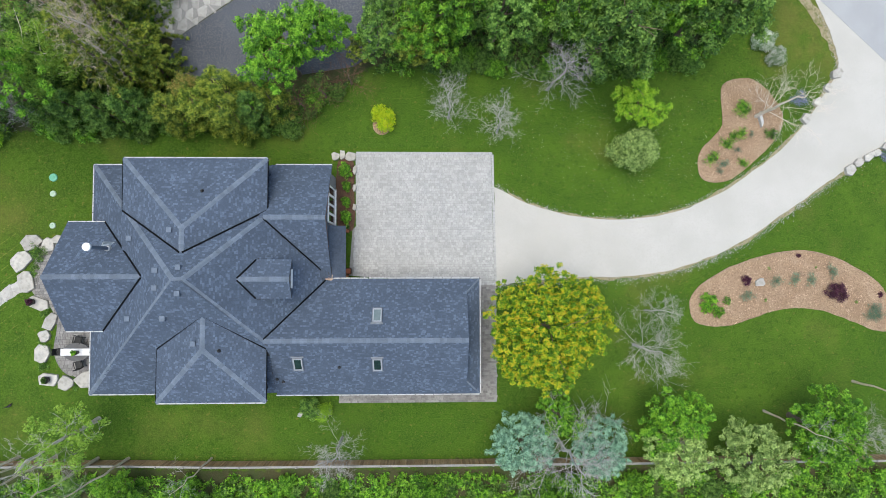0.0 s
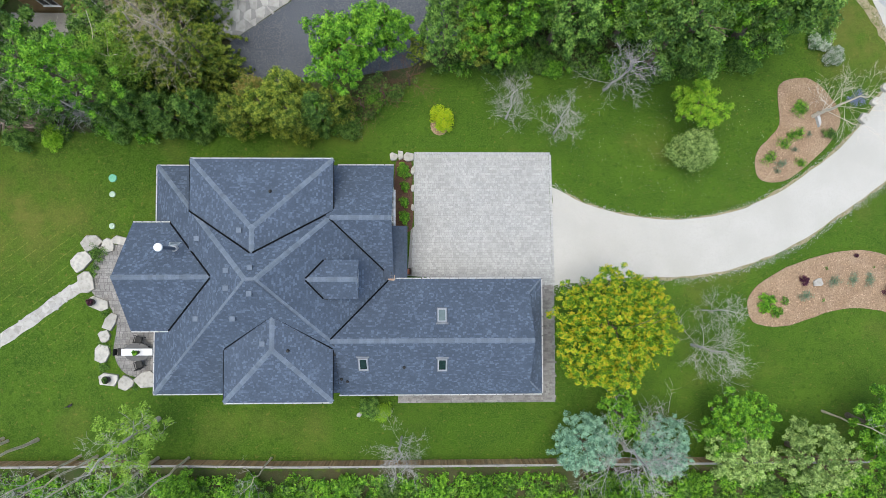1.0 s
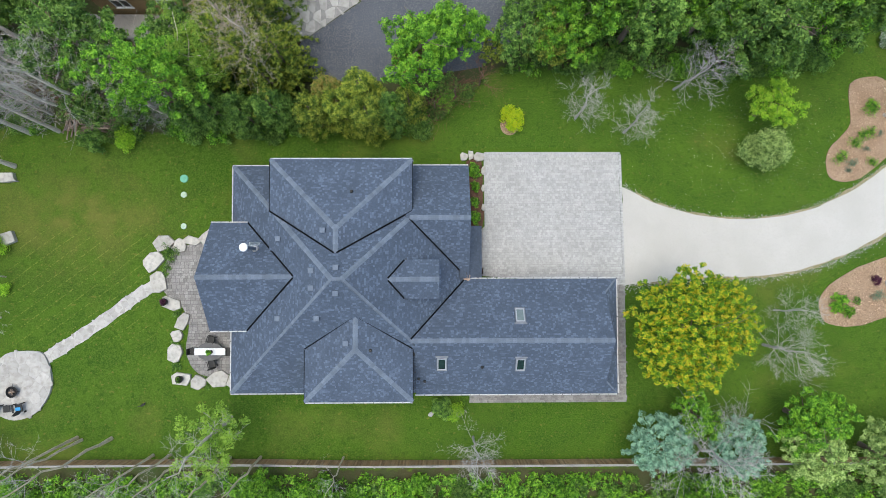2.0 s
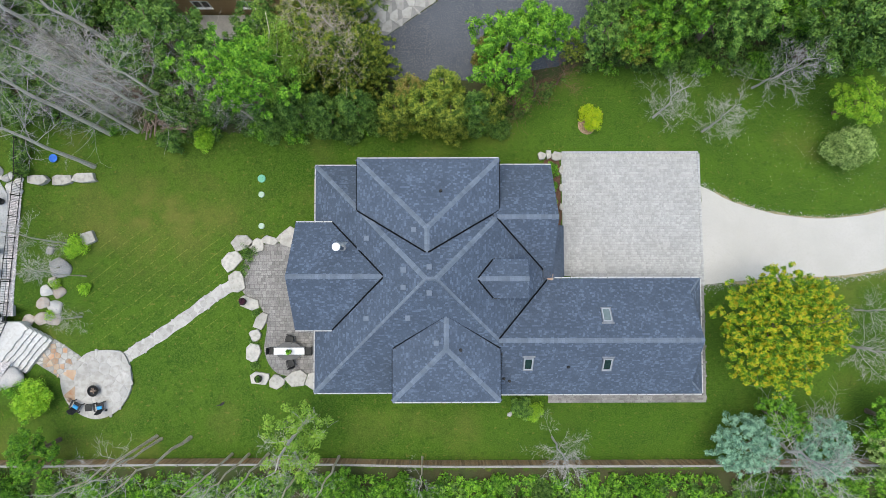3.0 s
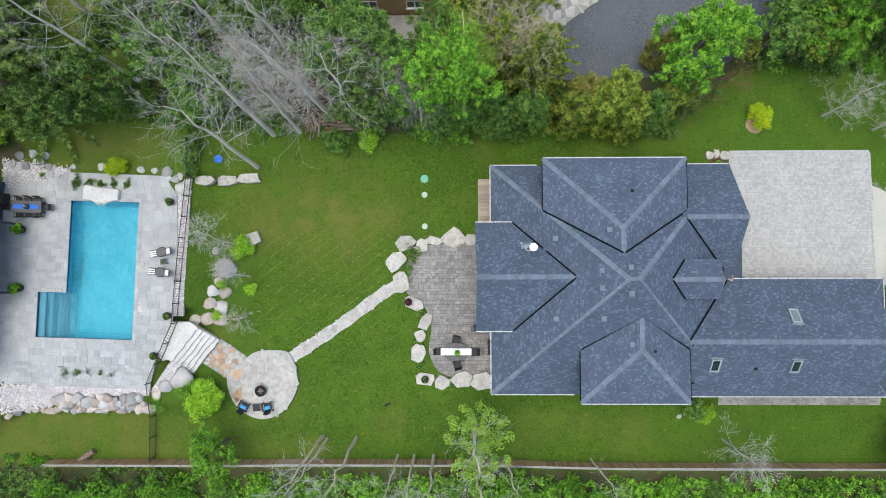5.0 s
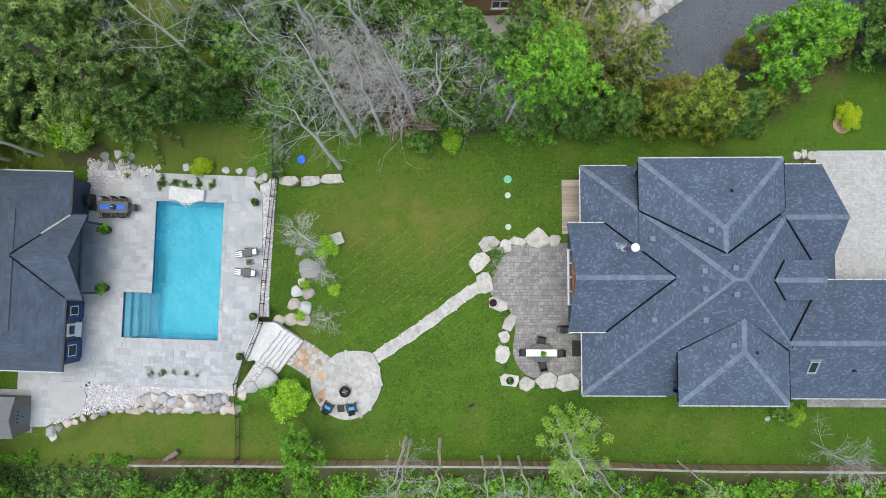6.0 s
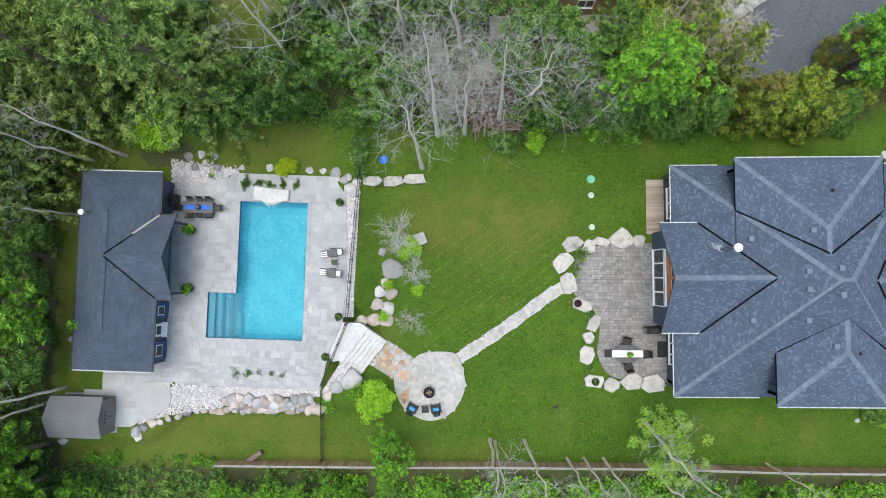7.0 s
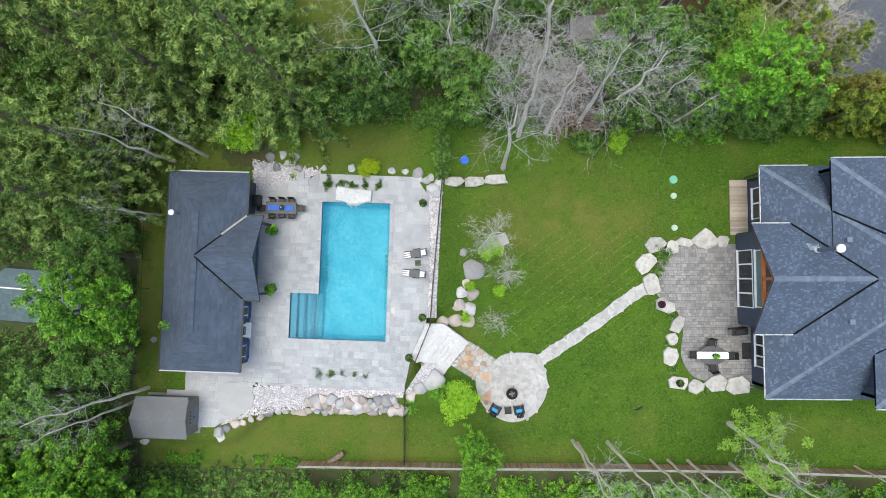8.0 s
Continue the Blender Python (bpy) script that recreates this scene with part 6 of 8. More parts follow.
ASPHALT = [(-26.0, 14.3), (-15.0, 14.0), (-7.6, 15.4), (-2.4, 19.2), (-1.0, 28.0), (-27.0, 28.0), (-26.0, 19.0)]
YARD = [(-69.5, 14.6), (-61.5, 14.6), (-58.5, 28.0), (-69.5, 28.0)]
COVERED = [(-96.5, -6.4), (-86.6, -6.4), (-86.6, -0.8), (-96.5, -0.8)]
NHOUSE = [(-44.5, 18.4), (-28.0, 18.4), (-28.0, 34.0), (-44.5, 34.0)]


def mix_for(x, y):
    """Which trees grow where along the walk."""
    if x < -66 and y > 4:
        return ["wood_pine", "wood_pine", "wood_pine_b", "wood_pine_b", "wood_pine", "wood_mid"]
    if x < -80:
        return ["wood_bright", "wood_mid", "wood_bright", "wood_mid_b", "wood_bright_b"]
    if x < -54:
        return ["wood_mid", "wood_mid_b", "wood_bright", "wood_bright_b", "wood_dark_b"]
    if x < -38:
        return ["wood_mid_b", "wood_olive", "wood_dark", "wood_dark_b", "wood_sparse"]
    if x < -26:
        return ["wood_olive", "wood_mid", "wood_dark", "wood_pine_b"]
    if x < -2:
        return ["wood_olive", "wood_bright_b", "wood_dark_b", "wood_mid_b"]
    return ["wood_bright", "wood_bright", "wood_mid", "wood_bright_b", "wood_mid_b"]


spots = [(-73.2, 12.4)]


def free(x, y, gap):
    return all((x - a) ** 2 + (y - b) ** 2 > gap * gap for a, b in spots) and not any(inside(x, y, p) for p in (ASPHALT, YARD, NHOUSE))


for _ in range(5200):
    x = rng.uniform(-98, 33)
    if x > -82.5:
        y = rng.uniform(0, 21) + float(woods_edge(x)) + (2.0 if x < -54 or x > -2 else 2.6)
    else:
        y = rng.uniform(-25, 26)
    gap = 3.6 if y < 24 else 4.4
    if y > 26 or (x > 16 and y < woods_edge(x) + 3.4) or len(spots) > 190:
        continue
    if x < -82 and inside(x, y, [(-98.5, 3.0), (-83.0, 3.0), (-83.0, -10.8), (-98.5, -10.8)]):
        continue
    if -52.5 < x < -41 and y < 18.5 or -38 < x < -2 and y < 22.5:
        continue
    if free(x, y, gap):
        spots.append((x, y))
        wood(rng.choice(mix_for(x, y)), x, y, rng.uniform(0.95, 1.4))
# undergrowth along the wood's edge, and behind the south fence
for _ in range(70):
    x = rng.uniform(-81, 24)
    y = float(woods_edge(x)) + rng.uniform(0.5, 2.6)
    if -46.6 < x < -41 and y < 13.5 or inside(x, y, ASPHALT):
        continue
    wood(rng.choice(["under_mid", "under_dark", "under_bright", "under_mid"]), x, y, rng.uniform(0.55, 1.05))
for _ in range(90):
    x = rng.uniform(-56, 46) if rng.random() < 0.86 else rng.uniform(-82, -56)
    y = rng.uniform(-25.5, -20.0)
    if x < -56 and y > -22.5:
        continue
    wood(rng.choice(["under_bright", "under_bright", "under_mid", "under_bright", "under_dark"]), x, y, rng.uniform(0.7, 1.15))
for x, y, k, s in ((-2.0, -21.5, "wood_bright_b", 0.6), (-27.2, -20.0, "wood_bright_b", 0.55), (-21.5, -21.0, "wood_bright", 0.55), (9.5, -21.0, "wood_bright_b", 0.7), (-52.5, -16.6, "wood_bright_b", 0.7), (-57.5, -20.4, "wood_bright_b", 0.5), (-66.5, -20.6, "wood_bright_b", 0.5), (-84, -20, "wood_bright", 0.8), (-79, -20.5, "wood_bright_b", 0.55), (-57.5, 11.6, "under_mid", 0.7), (-55.8, 11.4, "under_mid", 0.6), (-54.2, 11.6, "under_dark", 0.7), (-63.2, -20.8, "wood_bright_b", 0.42), (-60.5, -21.0, "wood_bright", 0.4)):
    wood(k, x, y, s)
for _ in range(16):
    wood(rng.choice(["under_mid", "under_dark", "under_mid"]), rng.uniform(-84.6, -82.8), rng.uniform(-10, 3), rng.uniform(0.5, 0.8))
# cedars and tall trees standing behind the house
for x, y, k, s in ((-22.6, 11.35, "cedar_olive", 1.0), (-20.2, 11.75, "cedar_olive", 1.05), (-18.0, 11.15, "cedar_olive", 1.05), (-16.0, 11.55, "cedar_dark", 0.95), (-14.6, 12.45, "cedar_olive", 0.85), (-21.4, 13.15, "cedar_rust", 1.0), (-18.6, 13.35, "cedar_olive", 1.0),
                   (-26.0, 11.95, "cedar_dark", 1.1), (-28.6, 11.55, "cedar_dark", 1.05), (-31.0, 11.85, "cedar_dark", 1.1), (-33.6, 11.75, "cedar_dark", 1.0), (-26.4, 14.35, "pine_olive", 1.0), (-28.6, 16.15, "pine_olive", 0.95), (-30.4, 13.45, "wood_dark_b", 0.75), (-33.1, 12.2, "wood_tall", 1.0), (-31.8, 15.1, "wood_sparse", 1.1), (-33.4, 17.15, "wood_dark", 0.9), (-31.2, 16.95, "wood_olive", 1.0), (-29.6, 19.95, "wood_olive", 1.1), (-34.0, 13.75, "wood_dark_b", 0.8),
                   (-7.4, 17.3, "wood_olive", 0.5), (-5.2, 17.95, "wood_mid_b", 0.8), (-2.6, 17.15, "wood_olive", 0.9), (-4.4, 20.95, "wood_mid", 0.9), (-1.6, 20.35, "wood_dark", 0.9),
                   (-13.2, 15.8, "wood_bright", 1.0), (-24.8, 15.6, "pine_olive", 0.85), (-14.6, 16.95, "cedar_rust", 0.9), (-10.4, 18.15, "wood_bright_b", 0.85), (-27.4, 18.95, "pine_olive", 1.0), (-25.2, 16.75, "wood_olive", 0.8)):
    wood(k, x, y, s)

# low green growth covering the floor of the woods and the strip behind the fence
def undergrowth(leaf, label, n, area, seed, size=0.26, tall=1.3):
    g = np.random.default_rng(seed)
    pts = []
    while len(pts) < n:
        x, y = g.uniform(area[0], area[1]), g.uniform(area[2], area[3])
        if y > 0 and x > -82.5 and y < float(woods_edge(x)) + 0.7 or any(inside(x, y, p) for p in (ASPHALT, NHOUSE, YARD, COVERED)):
            continue
        if y > 0 and x > 27 - (y - 17) * 0.3 or (-47 < x < -40.5 and 0 < y < 13.6):
            continue
        if noise.noise((x * 0.25, y * 0.25, seed)) < -0.28:
            continue
        pts.append((x, y, gz(x, y) + tall * g.random() ** 2 * (0.6 + 0.8 * noise.noise((x * 0.5, y * 0.5, 3.0)))))
    solo("undergrowth", leaves("undergrowth", pts, 0.45, n * 14, size, LEAF[leaf], seed, 0.6), None, label, "undergrowth", kind="stuff")


undergrowth("dark", "dark green ferns and saplings on the wood's floor", 2400, (-82, 30, 9, 25), 61, 0.2)
undergrowth("dark", "green brambles and saplings on the wood's floor", 2400, (-82, 30, 9, 25), 62, 0.2)
undergrowth("bright", "bright green brambles among the trees", 900, (-60, 30, 9, 25), 66, 0.2)
undergrowth("dark", "green brambles west of the pool house", 1400, (-98, -83, -24, 26), 63, 0.2)
undergrowth("dark", "dark green ferns west of the pool house", 900, (-98, -83, -24, 26), 64, 0.2)
undergrowth("bright", "bright green brambles behind the south fence", 2400, (-58, 46, -25, -19.7), 65, 0.24, 1.6)
g0 = np.random.default_rng(12)
dry = [(x, y, gz(x, y) + 0.3 + 1.1 * h) for x, y, h in zip(g0.normal(-43.4, 1.8, 240), g0.normal(14.9, 0.9, 240), g0.random(240))]
solo("dry_brush", leaves("dry_brush", dry, 0.4, 3200, 0.16, LEAF["brown"], 13, 0.4), None, "heap of dry red-brown brush behind the logs", "brush", kind="stuff")
undergrowth("mid", "green weeds beyond the chain-link fence", 700, (-86, -57, -24.5, -18.9), 68, 0.2, 0.8)
undergrowth("mid", "green brambles behind the south fence", 1400, (-82, 46, -25, -20.2), 67, 0.24, 1.5)

# ---------------------------------------------------------------- single trees and shrubs of the garden
mg_ = broadleaf(201, "maple", "round golden-green maple with yellow and orange leaf tips", 4.75, 9.0, 17000, 0.17, 400, "maple_tree", "", 0.28, inner=0.5, lump=0.12)
mg_.matrix_basis = place(8.0, -6.45, 0, 0, (1.07, 0.99, 1.05))
for i, (x, y, s) in enumerate(((6.31, -16.20, 1.0), (12.91, -16.56, 0.95))):
    put("blue_spruce", lambda: broadleaf(202, "spruce", "silvery blue spruce with dense upturned needles", 2.6, 5.2, 7500, 0.12, 130, "blue_spruce", "spruces along the fence", 0.3, inner=0.65, lump=0.12), x, y, s)
put("fence_green", lambda: broadleaf(203, "bright", "green ash with grey lower twigs beside the fence", 2.6, 6.5, 5200, 0.17, 70, "ash_tree", "", 0.34), 18.58, -14.20, 1.0)
put("willow", lambda: broadleaf(204, "silver", "silvery green willow beside the fence", 2.5, 5.5, 5600, 0.14, 90, "willow_tree", "willows along the fence", 0.3, inner=0.65, lump=0.12), 18.95, -16.72, 1.1)
put("willow", None, 25.23, -17.29, 1.1)
put("fence_green", None, 30.78, -14.81, 1.15)
put("fence_green", None, 33.04, -16.05, 0.9)
put("fence_green", None, 9.57, -14.12, 0.75)
put("silver_ball", lambda: shrub(205, "silver", "rounded silver-leaved shrub on the lawn", 2.2, 3.6, 5200, 0.15, "silver_shrub", 60, "", 1.7, 0.3), 16.61, 8.83, 1.0)
put("feathery", lambda: broadleaf(206, "fresh", "feathery bright green young locust tree", 2.1, 5.5, 3600, 0.13, 46, "locust_tree", "", 0.34, lump=0.4), 16.44, 12.26, 1.0)
put("white_edge", lambda: shrub(207, "white", "white-flowering spreading shrub by the verge", 1.2, 1.2, 2400, 0.1, "flowering_shrub", 40), 28.77, 19.19, 1.0)
put("white_edge", None, 30.12, 17.62, 0.85)
put("gold_shrub", lambda: shrub(208, "lime", "golden-yellow spirea shrub on the lawn", 1.15, 1.4, 1500, 0.13, "golden_shrub"), -5.5, 11.75, 1.0)
put("gold_shrub", None, -61.9, 7.5, 0.8)
put("lime_bush", lambda: shrub(209, "fresh", "bright green leafy bush on the lawn", 1.9, 2.6, 2600, 0.17, "leafy_bush", 46), -54.0, -12.7, 0.9)
put("lime_bush", None, -73.2, 10.9, 1.25)
put("lime_bush", None, -10.75, -14.1, 0.48)
put("hedge_bush", lambda: shrub(210, "mid", "small dense green hedge plant", 0.9, 1.2, 1000, 0.12, "hedge_plant"), -55.6, 8.4, 1.0)
put("hedge_bush", None, -55.5, 9.6, 1.0)
put("hedge_bush", None, -11.75, -13.65, 1.15)
put("hedge_bush", None, -55.5, 7.2, 0.8)
put("hedge_bush", None, -42.9, 9.9, 1.4)
put("lime_bush", None, -40.0, 10.2, 0.62)
for x, y, s in ((-51.10, 0.61, 1.00), (-51.68, 0.03, 0.70), (-53.08, -2.87, 0.50), (-53.48, -5.68, 0.50), (-50.50, -3.28, 0.60)):
    put("bank_bush", lambda: shrub(211, "fresh", "loose bright green bush on the bank", 1.0, 1.3, 520, 0.14, "bank_bush", 30, "bushes of the bank", 1.7, 0.42), x, y, s)

# sparse young tree south of the house, leaning
sp = thing("young_ash_tree", "half-leafless young ash with pale sparse leaves", "tree", place(-30.6, -14.75, gz(-30.6, -14.75), 0, 1.15))
tk, bk = bare_branches(301, 10.5, 0.17, (-0.02, -0.11), 14, 6, 4, 0.22, 0.26)
part("trunk", tk, M["bark"], sp)
part("crown", bk, M["twig"], sp)
g0 = np.random.default_rng(9)
cc = np.array([(math.cos(a) * q - 0.02 * z, math.sin(a) * q - 0.11 * z, z) for a, q, z in zip(g0.uniform(0, 6.28, 60), g0.uniform(0.3, 2.5, 60), g0.uniform(2.5, 7.0, 60))])
part("foliage", leaves("foliage", cc, 0.42, 1500, 0.17, LEAF["sparse"], 9, 0.6), None, sp)


# leafless trees: (x, y, height, trunk radius, lean x, lean y, spin)
def bare(key, seed, x, y, h, r0, lean, label, s=1.0, rz=0.0, mat_b="twig", bark="bark", **kw):
    def make():
        root = thing("bare_tree", label, "tree", None, "leafless trees")
        t, b = bare_branches(seed, h, r0, lean, **kw)
        part("trunk", t, M[bark], root)
        part("crown", b, M[mat_b], root)
        return root
    return put(key, make, x, y, s, rz)


DEAD = "tall dead ash with bare grey branches"
bare("dead_a", 401, -50.1, 7.7, 17.0, 0.2, (-0.01, 0.06), DEAD, start=0.45, limbs=18, subs=7, twigs=4)
bare("dead_b", 402, -48.7, 10.7, 20.0, 0.21, (0.0, 0.04), DEAD, start=0.45, limbs=18, subs=7, twigs=4)
bare("dead_c", 403, -46.3, 10.9, 15.0, 0.17, (0.0, 0.03), DEAD, start=0.4, limbs=14)
bare("dead_b", 402, -43.2, 12.0, 0, 0, None, DEAD, 0.95, 130)
bare("dead_a", 401, -41.2, 12.6, 0, 0, None, DEAD, 0.95, 200)
bare("dead_b", 402, -59.9, 15.0, 0, 0, None, DEAD, 0.9, 60)
bare("dead_c", 403, -54.6, 15.4, 0, 0, None, DEAD, 0.9, 10)
bare("dead_c", 403, -38.0, 12.2, 0, 0, None, DEAD, 0.75, 300)
bare("dead_c", 403, -35.2, 11.6, 0, 0, None, DEAD, 0.7, 220)
bare("dead_a", 401, -46.5, 17.5, 0, 0, None, DEAD, 1.0, 80)
bare("dead_b", 402, -51.5, 18.0, 0, 0, None, DEAD, 0.95, 250)
bare("dead_c", 403, -56.0, 20.0, 0, 0, None, DEAD, 1.1, 100)
bare("dead_a", 401, -62.0, 19.0, 0, 0, None, DEAD, 1.0, 10)
POLE = "bare grey trunk leaning by the south fence"
for i, (x, y, s, rz) in enumerate(((-44.1, -16.4, 1.0, 0), (-43.7, -16.6, 0.9, 40), (-41.1, -16.5, 1.05, 90), (-37.4, -18.0, 0.9, 160), (-35.9, -18.0, 0.8, 220), (-34.2, -18.0, 0.95, 300), (-30.6, -18.2, 0.95, 20), (-27.9, -18.2, 0.9, 120), (-20.5, -18.1, 0.6, 70))):
    bare("pole_%d" % (i % 2), 410 + i % 2, x, y, 14.0, 0.14, (-0.01 if i % 2 else 0.0, -0.01), POLE, s, rz, bark="pole_bark", start=0.62, limbs=10, subs=5)
bare("spread_a", 420, -9.1, -16.35, 7.6, 0.085, (0.0, -0.05), "small bare tree with spreading grey branches", start=0.2, limbs=24, subs=8, twigs=6, reach=0.34, thin=0.9, bark="twig")
bare("spread_b", 421, 0.24, 11.93, 7.5, 0.09, (0.0, 0.06), "small bare tree at the wood's edge", start=0.15, limbs=26, subs=8, twigs=6, reach=0.32, thin=0.9, bark="twig")
bare("spread_b", 421, 4.61, 10.63, 0, 0, None, "small bare tree at the wood's edge", 1.0, 40)
bare("spread_a", 420, 9.18, 14.61, 0, 0, None, "small bare tree at the wood's edge", 1.15, 60)
bare("spread_c", 422, 16.80, -8.42, 7.0, 0.12, (0.0, 0.0), "leafless tree with wide grey branches on the lawn", start=0.14, limbs=24, subs=9, twigs=6, reach=0.46, rise=0.45, thin=0.9, bark="twig")
bare("spread_a", 420, 17.87, -5.37, 0, 0, None, "leafless tree with wide grey branches on the lawn", 0.85, 200)
bare("spread_d", 423, 28.31, 12.23, 6.5, 0.17, (0.12, 0.05), "bare multi-stemmed tree rising from the mulch bed", start=0.1, limbs=14, reach=0.6, rise=0.7, mat_b="bark")
bare("spread_c", 422, 9.65, -16.43, 0, 0, None, "dead tree with tangled grey branches between the spruces", 1.4, 100)
bare("spread_c", 422, 19.78, -15.92, 0, 0, None, "dead grey branches beside the willow", 0.6, 10)
bare("pole_0", 410, 36.71, -11.80, 0, 0, None, "bare leaning trunk on the east lawn", 0.7, 30)
bare("pole_1", 411, 28.50, -14.38, 0, 0, None, "bare leaning trunk beside the ash", 0.75, 10)
bare("spread_a", 420, 34.22, -15.04, 0, 0, None, "leafless tree with wide grey branches on the lawn", 1.0, 30)
HALF_DEAD = "slender half-dead sapling with grey twigs on the bank"
bare("sapling_grey", 431, -52.0, 0.7, 11.0, 0.07, (0.07, 0.04), HALF_DEAD, start=0.5, limbs=22, subs=8, twigs=5, reach=0.24, rise=0.6, thin=1.1)
bare("sapling_grey", 431, -50.6, -2.2, 0, 0, None, HALF_DEAD, 0.8, 20)
bare("shrub_bare", 424, -50.9, -5.8, 4.2, 0.09, (0.02, 0.02), "dead grey shrub on the bank below the pool", 0.9, 150, start=0.08, limbs=16, reach=0.5, rise=0.8)
bare("shrub_bare", 424, -52.2, 0.5, 0, 0, None, "dead grey shrub on the bank below the pool", 0.75, 40)
bare("shrub_bare", 424, -52.6, -1.4, 0, 0, None, "dead grey shrub on the bank below the pool", 0.6, 220)
for i, (x, y, s_, rz) in enumerate(((-49.6, 13.6, 1.0, 0), (-46.9, 12.4, 0.9, 70), (-44.6, 13.4, 1.0, 140), (-47.6, 16.0, 1.15, 200), (-43.4, 16.4, 1.05, 260), (-50.8, 16.8, 0.9, 310), (-41.2, 14.0, 0.8, 30), (-38.4, 14.6, 0.95, 100), (-36.3, 13.4, 0.85, 170))):
    bare("thicket", 427, x, y, 8.5, 0.12, (0.02, 0.03), "dense grey dead crown of fine bare twigs", s_, rz, start=0.12, limbs=22, subs=7, twigs=5, reach=0.45, rise=0.8, thin=1.8, mat_b="twig_dead", bark="bark")
bare("brush", 425, -10.6, 13.6, 4.0, 0.08, (0.0, 0.0), "brown leafless brush at the wood's edge", start=0.05, limbs=18, subs=5, twigs=4, reach=0.6, rise=0.6, mat_b="twig_red", bark="bark_brown")
for x, y, s, rz in ((-12.4, 12.6, 0.9, 40), (-8.4, 15.0, 1.0, 90), (-43.5, 15.0, 1.2, 10), (-42.0, 14.4, 1.1, 100), (-44.4, 14.0, 1.0, 200), (-46.4, 13.4, 1.0, 260), (-40.6, 15.6, 1.2, 300), (-48.0, 14.0, 1.1, 30)):
    bare("brush", 425, x, y, 0, 0, None, "brown leafless brush at the wood's edge", s, rz)
for x, y, s, rz in ((-37.6, 13.0, 1.5, 20), (-39.0, 14.6, 1.7, 80), (-35.2, 12.4, 1.3, 150)):
    bare("shrub_bare", 424, x, y, 0, 0, None, "grey leafless thicket at the wood's edge", s, rz)
bare("tan_top", 426, -27.0, 16.3, 12.4, 0.2, (0, 0), "conifer top with dead tan twigs", start=0.5, limbs=24, reach=0.24, rise=0.25, mat_b="twig_dry")
for x, y, s, rz in ((-26.2, 14.7, 0.98, 40), (-28.5, 16.5, 0.95, 120), (-29.4, 18.8, 1.0, 200)):
    bare("tan_top", 426, x, y, 0, 0, None, "conifer top with dead tan twigs", s, rz)
BIRCH = "leaning pale birch trunk at the wood's edge"
for i, (x, y, s, rz) in enumerate(((-76.5, 8.7, 1.0, 0), (-79.5, 8.3, 0.9, 90), (-80.5, 3.4, 0.7, 180), (-81.4, -11.8, 0.95, 30), (-82.6, -13.0, 0.8, 100), (-89.8, -11.0, 0.9, 200))):
    bare("birch", 430, x, y, 15.0, 0.15, (-0.02, 0.03), BIRCH, s, rz, start=0.5, limbs=12, subs=5)

# ---------------------------------------------------------------- boulders and stones


def boulder_mesh(seed, mat_, flat=0.7, rough=0.2, sub=3):
    bm = bmesh.new()
    bmesh.ops.create_icosphere(bm, subdivisions=sub, radius=1.0)
    rr = random.Random(seed * 13 + 1)
    cuts = [(Vector((rr.uniform(-1, 1), rr.uniform(-1, 1), rr.uniform(-0.3, 1))).normalized(), rr.uniform(0.55, 0.82)) for _ in range(7)]
    for v in bm.verts:
        k = 1 + rough * noise.noise(v.co * 1.1 + Vector((seed * 7.3, 0, 0))) + 0.5 * rough * noise.noise(v.co * 2.6 + Vector((0, seed * 3.1, 0)))
        v.co *= k
        for nrm, d in cuts:
            if v.co.dot(nrm) > d:
                v.co -= nrm * (v.co.dot(nrm) - d) * 0.9
        v.co.z *= flat
        if v.co.z > flat * 0.55:
            v.co.z = flat * 0.55 + (v.co.z - flat * 0.55) * 0.35
    for fc in bm.faces:
        fc.smooth = True
    me = bpy.data.meshes.new("boulder")
    bm.to_mesh(me)
    bm.free()
    me.materials.append(mat_)
    return me


BM = [boulder_mesh(i, M["boulder"], 0.7) for i in range(5)] + [boulder_mesh(i + 9, M["boulder_pink"], 0.7) for i in range(2)]


def boulder(x, y, z, sx, sy, sz, rz, kind=None, label="rounded granite boulder in the retaining bank", group="boulders of the terrace bank"):
    me = BM[(0, 5, 2, 3, 6, 5, 6)[rng.randrange(7)] if kind is None else kind]
    return solo("boulder", me, None, label, "boulder", place(x, y, z, rz, (sx, sy, sz)), group)


# south bank under the pool deck: denser towards the east
rb = random.Random(21)
for i in range(24):
    x = -75.0 + i * 0.7
    y = float(np.interp(x, [-75.2, -72.5, -70, -66, -58.8], [-15.6, -14.5, -13.95, -13.7, -13.6])) + rb.uniform(-0.12, 0.12)
    q = rb.uniform(0.28, 0.52)
    boulder(x, y, gz(x, y) + 0.1, q * 1.25, q * 1.05, q, rb.uniform(0, 360))
for i in range(36):
    x = -67.2 + i * 0.228
    row = i % 3
    y = -12.75 - 0.36 * row + rb.uniform(-0.12, 0.12)
    q = rb.uniform(0.28, 0.58)
    boulder(x, y, gz(x, y) + 0.16, q * 1.2, q * 1.05, q, rb.uniform(0, 360))
